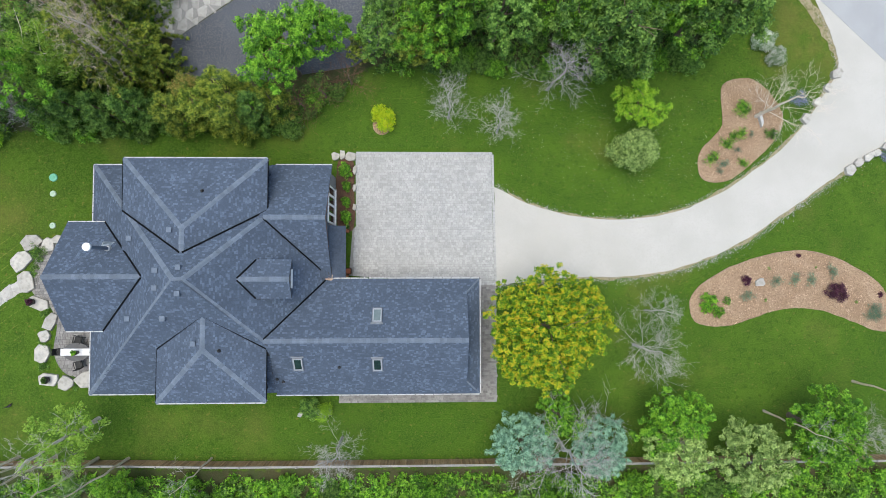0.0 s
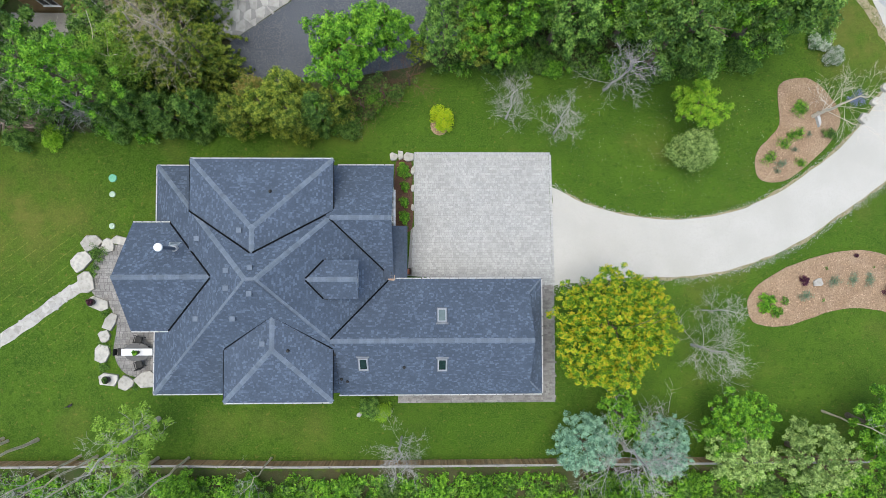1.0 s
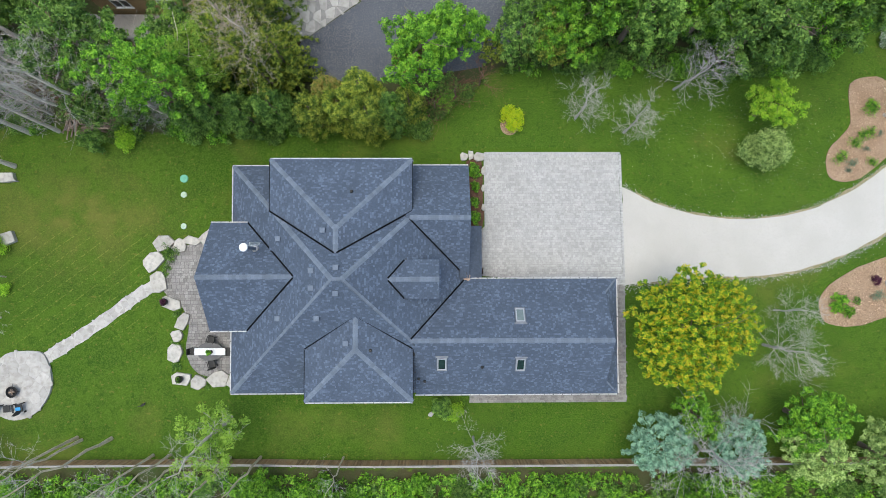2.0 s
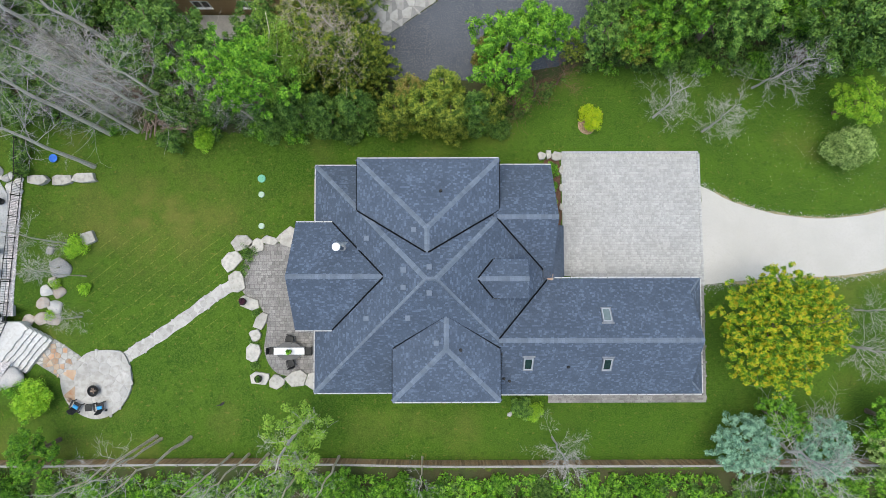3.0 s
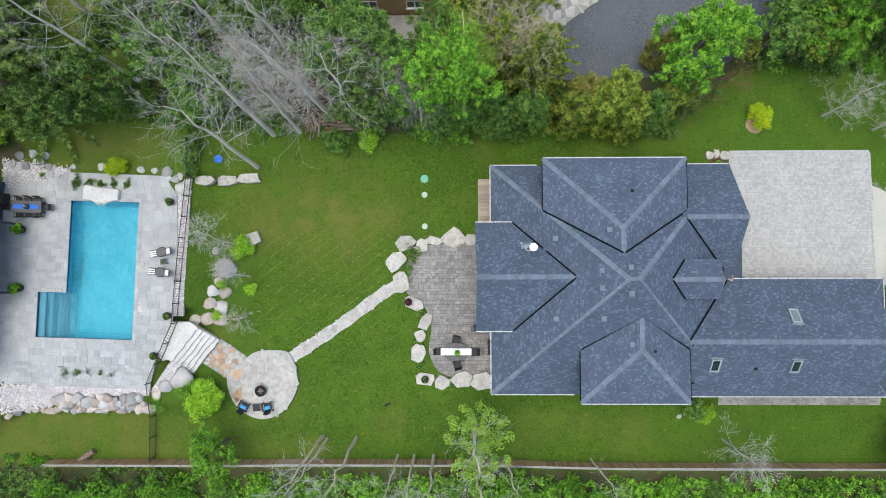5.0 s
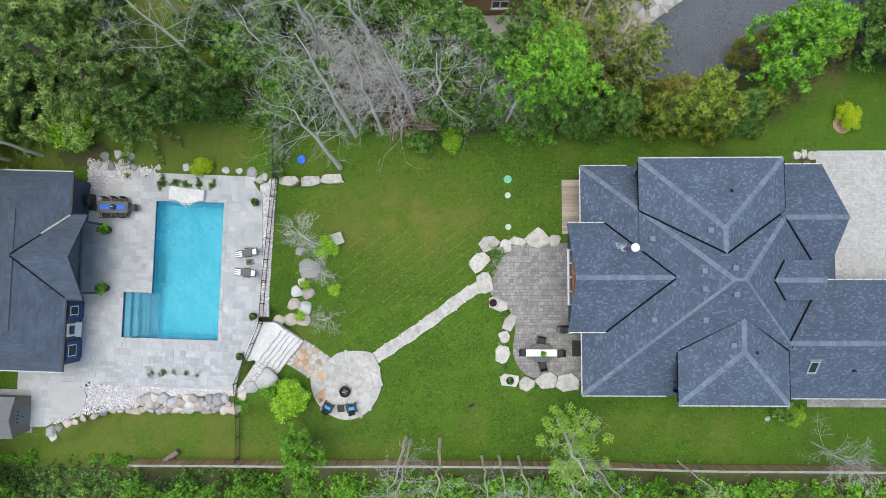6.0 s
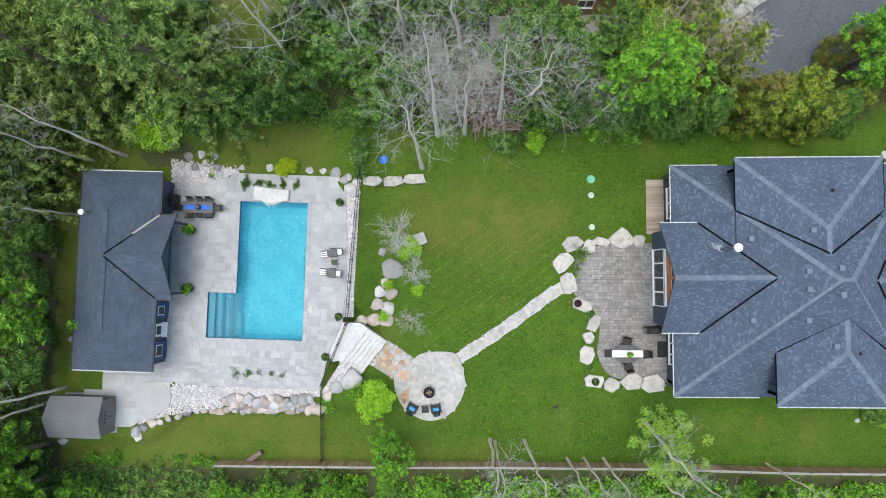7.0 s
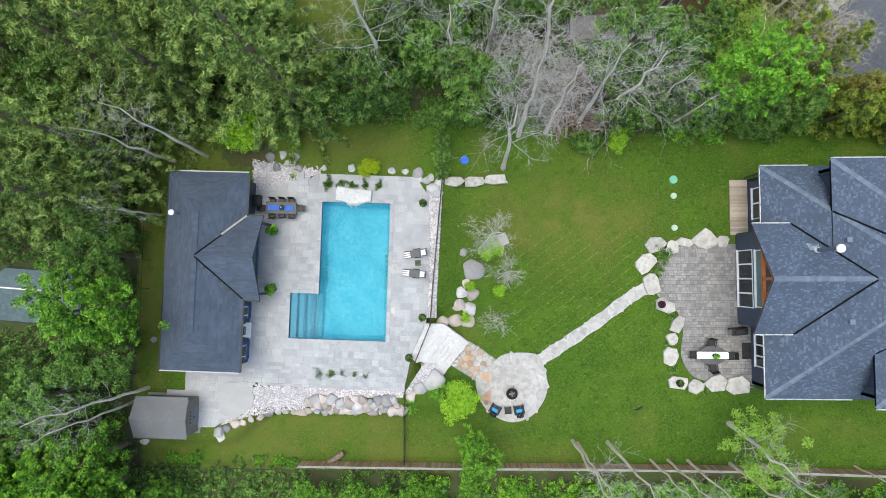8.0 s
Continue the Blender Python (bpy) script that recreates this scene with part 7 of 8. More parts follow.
for x, y, q in ((-57.45, -9.75, 0.42), (-52.9, -1.35, 1.0), (-53.87, -3.45, 0.58), (-53.0, -3.6, 0.62), (-54.08, -4.55, 0.6), (-53.2, -4.85, 0.68), (-55.48, -6.08, 0.6), (-54.3, -5.95, 0.66), (-53.25, -6.1, 0.58), (-53.75, 0.1, 0.4), (-53.5, -2.6, 0.45), (-57.4, -11.7, 0.6), (-58.2, -12.4, 0.5)):
    boulder(x, y, gz(x, y) + 0.1 * q, q * 1.15, q, q * 0.75, rb.uniform(0, 360), rb.choice((1, 3, 5, 6)), "large tan granite boulder on the bank", "boulders of the east bank")
for x, y, q in ((-56.9, 6.45, 0.42), (-56.4, 5.7, 0.5), (-55.9, 5.2, 0.42), (-57.6, 7.1, 0.5)):
    boulder(x, y, gz(x, y) + 0.1, q * 1.2, q, q * 0.7, rb.uniform(0, 360), rb.randrange(7), "pinkish boulder at the corner of the terrace", "boulders north of the terrace")
for x, y, q in ((-55.85, 6.3, 0.4), (-56.5, 6.6, 0.35), (-57.5, 6.5, 0.3), (-56.2, 5.6, 0.3), (-60.0, 7.3, 0.35), (-63.5, 7.5, 0.35), (-58.8, 7.2, 0.3), (-66.0, 7.6, 0.3), (-70.76, 8.6, 0.45), (-68.6, 8.6, 0.45), (-69.7, 8.8, 0.4), (-70.2, 7.7, 0.4), (-68.2, 7.6, 0.35), (-71.4, 7.9, 0.35)):
    boulder(x, y, gz(x, y) + 0.05, q * 1.2, q, q * 0.7, rb.uniform(0, 360), rb.randrange(5), "grey boulder beside the terrace", "boulders north of the terrace")
boulder(-56.45, -11.1, gz(-56.45, -11.1) + 0.35, 1.25, 1.1, 1.0, 15, 2, "huge grey granite boulder beside the steps", "boulders of the east bank")
boulder(-81.1, -7.6, gz(-81.1, -7.6), 0.35, 0.3, 0.25, 20, 1, "single pale rock behind the pool house", "")
boulder(-82.0, -16.6, gz(-82, -16.6) + 0.05, 0.5, 0.4, 0.4, 20, 1, "pale rock behind the garden shed", "")
boulder(-12.85, -14.4, 0.0, 0.3, 0.22, 0.25, 40, 1, "small grey rock beside a bush", "")


def block(x, y, w, d, h, rz, label, group, seed, z=None, mat_="limestone"):
    """A rough flat-topped stone with an uneven outline."""
    rr = random.Random(seed)
    n = rr.choice((6, 7, 8))
    out = [(0.5 * w * math.copysign(abs(math.cos(a)) ** 0.7, math.cos(a)) * rr.uniform(0.72, 1.12), 0.5 * d * math.copysign(abs(math.sin(a)) ** 0.7, math.sin(a)) * rr.uniform(0.72, 1.12)) for a in (2 * math.pi * (k + rr.uniform(-0.3, 0.3)) / n for k in range(n))]
    return solo("limestone_block", Shape().prism(out, -0.15, h, 0.035), M[mat_], label, "stone", place(x, y, (gz(x, y) if z is None else z), rz), group)


PS = "rough limestone slab edging the patio"
for i, (x, y, w, d, rz) in enumerate(((-36.7, 0.75, 1.7, 1.35, 10), (-35.35, 0.55, 1.2, 1.3, -50), (-34.1, 0.95, 1.5, 0.8, -12), (-32.45, 1.2, 1.9, 1.7, 10), (-30.9, 1.05, 1.1, 0.9, 5), (-37.6, -0.85, 1.75, 1.35, 35), (-37.1, -2.8, 1.4, 1.8, 15),
                                      (-36.1, -4.6, 1.9, 1.15, -28), (-34.95, -6.25, 1.15, 1.5, -30), (-35.4, -7.45, 1.0, 1.1, 20), (-35.6, -9.1, 1.35, 1.6, -5), (-34.9, -11.3, 1.6, 1.2, -15), (-33.45, -11.55, 1.3, 1.3, -40), (-31.7, -11.3, 1.7, 1.5, 10), (-29.8, -11.5, 2.0, 1.6, 12))):
    block(x, y, w * 1.15, d * 1.15, 0.28, rz, PS, "limestone slabs round the patio", 100 + i)
for i, (x, y, w, d, rz) in enumerate(((-54.57, 6.37, 2.0, 1.0, 5), (-52.7, 6.47, 1.9, 1.0, 8), (-50.74, 6.67, 2.4, 1.05, 2), (-50.38, 1.24, 1.6, 1.3, 10))):
    block(x, y, w, d, 0.4, rz, "long pale limestone block on the lawn", "limestone blocks below the pool", 130 + i)
for i, (x, y, w, d, rz) in enumerate(((35.74, 16.18, 1.3, 0.9, 40), (34.85, 14.80, 0.9, 0.8, 55), (33.86, 13.53, 1.0, 0.7, 55), (32.87, 12.05, 1.1, 0.8, 60), (36.84, 7.29, 1.1, 0.9, 40), (37.66, 7.97, 0.9, 0.7, 30), (38.53, 8.50, 1.0, 0.7, 30), (39.29, 8.92, 0.9, 0.7, 30), (40.37, 9.56, 1.3, 0.9, 30))):
    block(x, y, w, d, 0.35, rz, "pale limestone rock edging the lane", "limestone rocks along the lane", 150 + i)
for i, (x, y, w, d, rz) in enumerate(((-9.8, 8.4, 0.9, 0.8, 0), (-9.2, 8.55, 0.6, 0.9, 0), (-8.45, 8.4, 1.1, 0.9, 0), (-8.1, 7.2, 0.4, 0.9, 0), (-8.1, 5.6, 0.4, 0.7, 0), (-8.1, 3.9, 0.4, 0.6, 0))):
    block(x, y, w, d, 0.3, rz, "pale limestone rock edging the front bed", "limestone rocks of the front bed", 170 + i)
block(28.68, 11.97, 0.35, 1.5, 0.4, 10, "narrow white stone bench in the mulch bed", "", 180, None, "step")
block(28.37, -2.89, 1.1, 0.7, 0.2, 15, "pale triangular stone in the mulch bed", "", 181)
block(-68.95, 8.05, 1.3, 0.6, 0.4, 5, "flat grey stone seat behind the terrace", "", 182)
block(-74.9, -15.9, 0.9, 1.2, 0.08, 20, "tan flat stone on the lawn by the shed", "", 197)

# pebble strips round the terrace
rp = random.Random(31)
peb = []
for _ in range(16000):
    k = rp.random()
    if k < 0.42:
        x = rp.uniform(-71.9, -58.9)
        lo = float(np.interp(x, [-74, -70, -67.5, -66, -58.8], [-14.5, -13.8, -13.5, -12.6, -12.4]))
        hi = -11.5 - 0.035 * (x + 71.5)
        peb.append((x, rp.uniform(lo, hi)))
    elif k < 0.72:
        y = rp.uniform(-5.6, 6.0)
        peb.append((rp.uniform(-56.85, -55.8) + (y - 0) * 0.05, y))
    elif k < 0.9:
        x = rp.uniform(-72.4, -66.3)
        peb.append((x, rp.uniform(5.3 + 0.3 * (x + 72.4), 8.3 - 0.17 * (x + 72.4) + rp.gauss(0, 0.15))))
    else:
        t = rp.random()
        peb.append((-57.0 - 1.7 * t + rp.uniform(-0.1, 0.9), -9.6 - 2.6 * t))
for _ in range(1500):
    u, v = rp.random(), rp.random()
    u, v = (1 - u, 1 - v) if u + v > 1 else (u, v)
    peb.append((-71.9 - 3.0 * u - 0.1 * v, -11.7 - 3.3 * u - 2.4 * v))
scatter_stones("pebbles", peb, M["pebble"], "white and grey river pebbles round the terrace", "gravel", 0.035, 0.085, TERRACE_Z - 0.1, 6)
s = Shape()
for x0, x1, y0, y1 in ((-71.9, -58.9, -12.5, -11.7), (-71.9, -67.5, -13.4, -12.5), (-56.9, -56.0, -5.6, 6.0), (-72.3, -70.6, 5.3, 8.0), (-70.6, -68.9, 5.8, 7.7), (-68.9, -67.2, 6.4, 7.5)):
    s.box(x0, x1, y0, y1, TERRACE_Z - 0.4, TERRACE_Z - 0.085)
solo("pebble_bed", s, M["joint_pale"], "pale sandy bed under the river pebbles", "gravel bed", None, "", "structure")


# ---------------------------------------------------------------- fences
fence = thing("wooden_fence", "weathered brown board fence with pale rails along the south lawn", "fence", pose(-12, -18.4, 0))
FX0, FX1, FY = -68.0, 48.0, -18.4
x, rf, plank, joined, used = FX0, random.Random(41), None, Shape(), 0
while x < FX1:
    z = gz(x, FY)
    h = 1.45 + rf.uniform(-0.03, 0.03)
    if -46.0 < x < -5.0 and used < 280:
        if plank is None:
            plank = Shape().bevel_box(-0.068, 0.068, -0.011, 0.011, 0, 1.45, 0.004).mesh("board", M["wood_fence"])
        ob = part("board", plank, None, fence)
        ob.matrix_basis = fence.matrix_basis.inverted() @ Matrix.Translation((x, FY + 0.03, z))
        used += 1
    else:
        joined.bevel_box(x - 0.068, x + 0.068, FY + 0.02, FY + 0.042, z, z + h, 0.004)
    x += 0.142
part("boarding", joined, M["wood_fence_joined"], fence, "", world=True, kind="stuff")
x = FX0
while x < FX1:
    z0, z1 = gz(x, FY), gz(x + 2.4, FY)
    part("post", Shape().bevel_box(x - 0.06, x + 0.06, FY - 0.13, FY - 0.01, z0 - 0.3, z0 + 1.65, 0.02), M["rail"], fence, "", world=True)
    part("rail", strip((x, FY - 0.03, z0 + 1.46), (x + 2.4, FY - 0.03, z1 + 1.46), 0.16, 0.05), M["rail"], fence, "", world=True)
    part("rail", strip((x, FY - 0.32, z0 + 0.7), (x + 2.4, FY - 0.32, z1 + 0.7), 0.1, 0.09), M["rail"], fence, "", world=True)
    x += 2.4

iron = thing("iron_fence", "black metal picket fence along the pool terrace", "fence", pose(-56.2, 0, TERRACE_Z))
LINE = [(-55.5, 9.8), (-55.46, 6.7), (-56.28, -2.6), (-56.52, -6.16), (-58.6, -11.3), (-58.85, -14.4), (-58.85, -18.6)]
for (ax, ay), (bx, by) in zip(LINE, LINE[1:]):
    L = math.hypot(bx - ax, by - ay)
    k = max(2, int(L / 0.14))
    za = max(gz(ax, ay), TERRACE_Z - 0.1) if ay > -13 else gz(ax, ay)
    zb = max(gz(bx, by), TERRACE_Z - 0.1) if by > -13 else gz(bx, by)
    for z in (0.12, 1.15):
        part("rail", strip((ax, ay, za + z), (bx, by, zb + z), 0.045, 0.045), M["black"], iron, "", world=True)
    for i in range(k):
        t = i / k
        x, y, z = ax + (bx - ax) * t, ay + (by - ay) * t, za + (zb - za) * t
        if i % 13 == 0:
            part("post", Shape().bevel_box(x - 0.04, x + 0.04, y - 0.04, y + 0.04, z - 0.2, z + 1.3, 0.01), M["black"], iron, "", world=True)
        else:
            part("picket", Shape().box(x - 0.011, x + 0.011, y - 0.011, y + 0.011, z + 0.05, z + 1.22), M["black"], iron, "", world=True)
mesh_fence = thing("chain_link_fence", "dark chain-link fence behind the pool house", "fence", pose(-82, 0, 0.8))
LINK = [(-81.4, 9.4), (-81.6, -5.5), (-82.4, -12.0), (-83.0, -18.6), (-68.2, -18.8)]
for (ax, ay), (bx, by) in zip(LINK, LINK[1:]):
    L = math.hypot(bx - ax, by - ay)
    za, zb = gz(ax, ay), gz(bx, by)
    part("rail", strip((ax, ay, za + 1.3), (bx, by, zb + 1.3), 0.035, 0.035), M["black"], mesh_fence, "", world=True)
    wires = Shape()
    for i in range(int(L / 0.16)):
        t = i * 0.16 / L
        x, y, z = ax + (bx - ax) * t, ay + (by - ay) * t, za + (zb - za) * t
        wires.box(x - 0.002, x + 0.002, y - 0.002, y + 0.002, z, z + 1.3)
    part("mesh", wires, M["black"], mesh_fence, "", world=True, kind="stuff")
    for i in range(int(L / 2.5) + 1):
        t = min(1, i * 2.5 / L)
        x, y, z = ax + (bx - ax) * t, ay + (by - ay) * t, za + (zb - za) * t
        part("post", Shape().lathe([(0.024, -0.2), (0.024, 1.36)], 8, (x, y, z)), M["black"], mesh_fence, "", world=True)


# ---------------------------------------------------------------- furniture
def chair(name, label, seat_mat, frame_mat, group, cushion=None):
    """A garden armchair with seat, back, arms and four legs."""
    root = thing(name, label, "chair", None, group)
    part("seat", Shape().bevel_box(-0.26, 0.26, -0.25, 0.25, 0.4, 0.45, 0.02), M[seat_mat], root)
    tilt = Matrix.Translation((0, -0.25, 0.43)) @ Matrix.Rotation(radians(12), 4, "X")
    part("backrest", Shape().bevel_box(-0.26, 0.26, -0.04, 0.0, 0.02, 0.5, 0.015, tilt), M[seat_mat], root)
    for x in (-0.25, 0.25):
        for y in (-0.23, 0.23):
            part("leg", Shape().box(x - 0.02, x + 0.02, y - 0.02, y + 0.02, 0, 0.41), M[frame_mat], root)
        part("armrest", Shape().bevel_box(x - 0.03, x + 0.03, -0.24, 0.24, 0.62, 0.65, 0.01), M[frame_mat], root)
        part("arm_post", Shape().box(x - 0.015, x + 0.015, 0.19, 0.22, 0.44, 0.62), M[frame_mat], root)
    if cushion:
        part("cushion", Shape().bevel_box(-0.23, 0.23, -0.22, 0.22, 0.45, 0.52, 0.03), M[cushion], root)
    return root


def adirondack(label):
    root = thing("adirondack_chair", label, "chair", None, "chairs round the fire pit")
    for i in range(5):
        x = -0.26 + i * 0.13
        part("seat_slat", Shape().bevel_box(x - 0.058, x + 0.058, -0.3, 0.36, 0.3, 0.325, 0.008, Matrix.Rotation(radians(8), 4, "X")), M["rubber"], root)
        m = Matrix.Translation((0, -0.3, 0.28)) @ Matrix.Rotation(radians(24), 4, "X")
        part("back_slat", Shape().bevel_box(x - 0.058, x + 0.058, -0.025, 0.0, 0, 0.85 - 0.06 * abs(i - 2), 0.008, m), M["rubber"], root)
    for x in (-0.4, 0.4):
        part("armrest", Shape().prism([(x - 0.08, -0.4), (x + 0.08, -0.4), (x + 0.09, 0.38), (x - 0.09, 0.38)], 0.55, 0.58, 0.01), M["rubber"], root)
        part("leg", Shape().box(x - 0.02, x + 0.02, 0.28, 0.38, 0, 0.55), M["rubber"], root)
        part("leg", Shape().box(x - 0.02, x + 0.02, -0.55, -0.4, 0, 0.3), M["rubber"], root)
    part("cushion", Shape().bevel_box(-0.26, 0.26, -0.28, 0.02, 0.34, 0.46, 0.05), M["cyan"], root, "light blue seat cushion")
    return root


def planter(x, y, z, label, leaf, r0=0.28, group="planters round the terraces", s=1.0, size=0.09, pot="rubber"):
    root = thing("planter", label, "planter", place(x, y, z, rng.uniform(0, 360), s), group)
    part("pot", Shape().lathe([(r0 * 0.7, 0), (r0 * 0.95, 0.35), (r0, 0.42), (r0 * 0.88, 0.42), (r0 * 0.85, 0.34)], 18), M[pot], root, "dark round pot")
    c = blob(int(abs(x) * 10), 12, r0 * 0.8, r0 * 0.8, 0.22, 0.4, 0.2, 0.3)
    part("foliage", leaves("foliage", c, 0.12, 160, size, LEAF[leaf], int(abs(y) * 10), 0.4, 2.4), None, root)
    return root


fz = gz(-52.6, -11.9) + 0.07
ad = adirondack("black slatted garden chair with a blue cushion")
ad.matrix_basis = place(-50.9, -13.55, fz, -28, 0.98)
copy_thing(ad, place(-48.85, -13.6, fz, 10, 0.98))
tb = thing("side_table", "small black square table between the chairs", "table", place(-49.8, -13.7, fz, 5))
part("tabletop", Shape().bevel_box(-0.3, 0.3, -0.3, 0.3, 0.42, 0.45, 0.01), M["rubber"], tb)
for x in (-0.26, 0.26):
    for y in (-0.26, 0.26):
        part("leg", Shape().box(x - 0.02, x + 0.02, y - 0.02, y + 0.02, 0, 0.42), M["rubber"], tb)
fp = thing("fire_pit", "round black iron fire bowl on the stone circle", "fire pit", place(-49.45, -12.25, fz))
part("bowl", Shape().lathe([(0.2, 0.12), (0.42, 0.3), (0.48, 0.42), (0.5, 0.42), (0.44, 0.28), (0.1, 0.16)], 20), M["black"], fp)
for k in range(3):
    part("leg", Shape().tube([(0.3 * math.cos(k * 2.1), 0.3 * math.sin(k * 2.1), 0.25), (0.42 * math.cos(k * 2.1), 0.42 * math.sin(k * 2.1), 0)], [0.02, 0.02], 6), M["black"], fp)
for k in range(4):
    part("charred_log", Shape().tube([(0.25 * math.cos(k * 1.6), 0.25 * math.sin(k * 1.6), 0.3), (-0.25 * math.cos(k * 1.6 + 0.3), -0.25 * math.sin(k * 1.6 + 0.3), 0.4)], [0.045, 0.04], 6), M["log"], fp)
part("poker", Shape().tube([(0.1, 0.45, 0.42), (0.15, 0.75, 0.5)], [0.015, 0.015], 6), M["black"], fp)
s = Shape()
for k in range(7):
    a = k * 0.9
    s.tube([(0.22 * math.cos(a), 0.22 * math.sin(a), 0.04 + 0.03 * k), (-0.22 * math.cos(a), -0.22 * math.sin(a), 0.05 + 0.03 * k)], [0.035, 0.03], 6)
solo("firewood_stack", s, M["log"], "small heap of split firewood on the stone circle", "firewood", place(-51.7, -13.1, fz))

solo("sand_pad", Shape().prism([(-75.14, -11.43), (-72.83, -11.22), (-71.91, -12.38), (-72.1, -13.46), (-73.63, -14.44), (-74.99, -13.97)], TERRACE_Z - 0.3, TERRACE_Z + 0.014, 0.005), M["pad"], "smooth pale sandy patch beside the shed", "paving", None, "", "structure")

# loungers beside the pool
tz = TERRACE_Z + 0.01


def lounger():
    root = thing("sun_lounger", "dark reclining pool lounger with white towels", "lounger", None, "loungers beside the pool")
    part("seat", Shape().bevel_box(-0.95, 0.45, -0.31, 0.31, 0.3, 0.36, 0.02), M["table"], root)
    m = Matrix.Translation((0.45, 0, 0.33)) @ Matrix.Rotation(radians(-35), 4, "Y")
    part("backrest", Shape().bevel_box(0, 0.75, -0.31, 0.31, -0.03, 0.03, 0.02, m), M["table"], root)
    for x in (-0.85, 0.35):
        for y in (-0.27, 0.27):
            part("leg", Shape().box(x - 0.02, x + 0.02, y - 0.02, y + 0.02, 0, 0.31), M["black"], root)
    for y in (-0.37, 0.37):
        part("armrest", Shape().bevel_box(-0.1, 0.5, y - 0.04, y + 0.04, 0.52, 0.55, 0.01), M["black"], root)
    part("towel", Shape().bevel_box(0.12, 0.62, -0.24, 0.24, 0.0, 0.06, 0.02, m), M["cloth"], root, "folded white towel")
    for k in range(3):
        part("towel_stripe", Shape().bevel_box(-0.93, -0.4, -0.26 + k * 0.18, -0.15 + k * 0.18, 0.36, 0.385, 0.01), M["cloth"], root, "white stripe")
    return root


lo = lounger()
lo.matrix_basis = place(-57.85, -0.05, tz, 8)
copy_thing(lo, place(-57.95, -1.75, tz, -6))
sd = thing("side_table", "small dark table between the loungers", "table", place(-57.6, -0.85, tz, 4))
part("tabletop", Shape().bevel_box(-0.25, 0.25, -0.25, 0.25, 0.42, 0.46, 0.01), M["table"], sd)
for x in (-0.2, 0.2):
    for y in (-0.2, 0.2):
        part("leg", Shape().box(x - 0.02, x + 0.02, y - 0.02, y + 0.02, 0, 0.42), M["black"], sd)
solo("table_plant", leaves("foliage", blob(5, 8, 0.14, 0.14, 0.12, 0.0), 0.08, 90, 0.06, LEAF["mid"], 5), None, "small green plant on the side table", "plant", place(-57.6, -0.85, tz + 0.46))

# long dining table under the pool house
dt = thing("dining_table", "long dark outdoor dining table with a blue runner", "table", place(-69.55, 3.95, tz, -1.8))
part("tabletop", Shape().bevel_box(-1.35, 1.35, -0.52, 0.52, 0.7, 0.75, 0.015), M["table"], dt)
for x in (-1.2, 1.2):
    for y in (-0.42, 0.42):
        part("leg", Shape().box(x - 0.045, x + 0.045, y - 0.045, y + 0.045, 0, 0.7), M["table"], dt)
solo("table_runner", Shape().bevel_box(-1.15, 1.1, -0.2, 0.2, 0.752, 0.762, 0.004), M["blue"], "royal blue runner on the dining table", "table linen", place(-69.55, 3.95, tz, -1.8))
solo("centrepiece", Shape().lathe([(0.14, 0), (0.24, 0.1), (0.22, 0.2), (0.1, 0.24)], 16), M["rubber"], "dark round bowl on the dining table", "bowl", place(-69.45, 3.95, tz + 0.762))
solo("candle", Shape().lathe([(0.05, 0), (0.05, 0.12)], 10), M["cloth"], "white candle in the bowl", "candle", place(-69.45, 3.97, tz + 1.0))
dc = chair("dining_chair", "black metal dining chair with a mesh seat", "black", "black", "chairs round the dining table")
dc.matrix_basis = place(-70.4, 4.52, tz, 178)
for x, y, rz in ((-69.55, 4.52, 176), (-68.7, 4.5, 180), (-70.4, 3.38, -2), (-69.55, 3.38, 3), (-68.65, 3.36, -4), (-71.25, 3.95, -92), (-67.85, 3.92, 88)):
    copy_thing(dc, place(x, y, tz, rz))
gr = thing("bar_grill", "black gas grill standing against the pool house", "grill", place(-71.65, 4.6, tz, -92))
part("body", Shape().bevel_box(-0.5, 0.5, -0.25, 0.25, 0.2, 0.85, 0.03), M["black"], gr)
part("lid", Shape().bevel_box(-0.45, 0.45, -0.26, 0.22, 0.85, 1.1, 0.08), M["black"], gr)

# patio table and chairs west of the house
pz = -0.64
pt = thing("patio_table", "oval dark grey patio table with a white runner", "table", place(-32.2, -8.8, pz, 0))
part("tabletop", Shape().prism([(1.2 * math.cos(k * 0.2618), 0.8 * math.sin(k * 0.2618)) for k in range(24)], 0.7, 0.75, 0.02), M["table"], pt)
for x in (-0.7, 0.7):
    for y in (-0.4, 0.4):
        part("leg", Shape().box(x - 0.04, x + 0.04, y - 0.04, y + 0.04, 0, 0.7), M["table"], pt)
solo("table_runner", Shape().bevel_box(-1.35, 1.35, -0.3, 0.3, 0.752, 0.77, 0.006), M["cloth"], "white cloth runner on the patio table", "table linen", place(-32.2, -8.8, pz))
planter(-32.1, -8.82, pz + 0.765, "bushy green plant pot on the patio table", "bright", 0.22, "", 1.0, 0.12)
pc = chair("patio_chair", "dark woven patio armchair", "rubber", "black", "chairs round the patio table")
tagged(pc, "dark grey woven patio armchair with metal legs")
pc.matrix_basis = place(-33.75, -8.8, pz, -90, 1.1)
for x, y, rz in ((-30.6, -8.85, 92), (-32.2, -7.8, 165), (-32.1, -9.9, 15)):
    copy_thing(pc, place(x, y, pz, rz, 1.1))
bq = thing("barbecue", "covered black barbecue beside the house wall", "barbecue", place(-29.9, -6.75, pz, 5))
part("cart", Shape().bevel_box(-0.7, 0.7, -0.3, 0.3, 0.1, 0.85, 0.03), M["rubber"], bq)
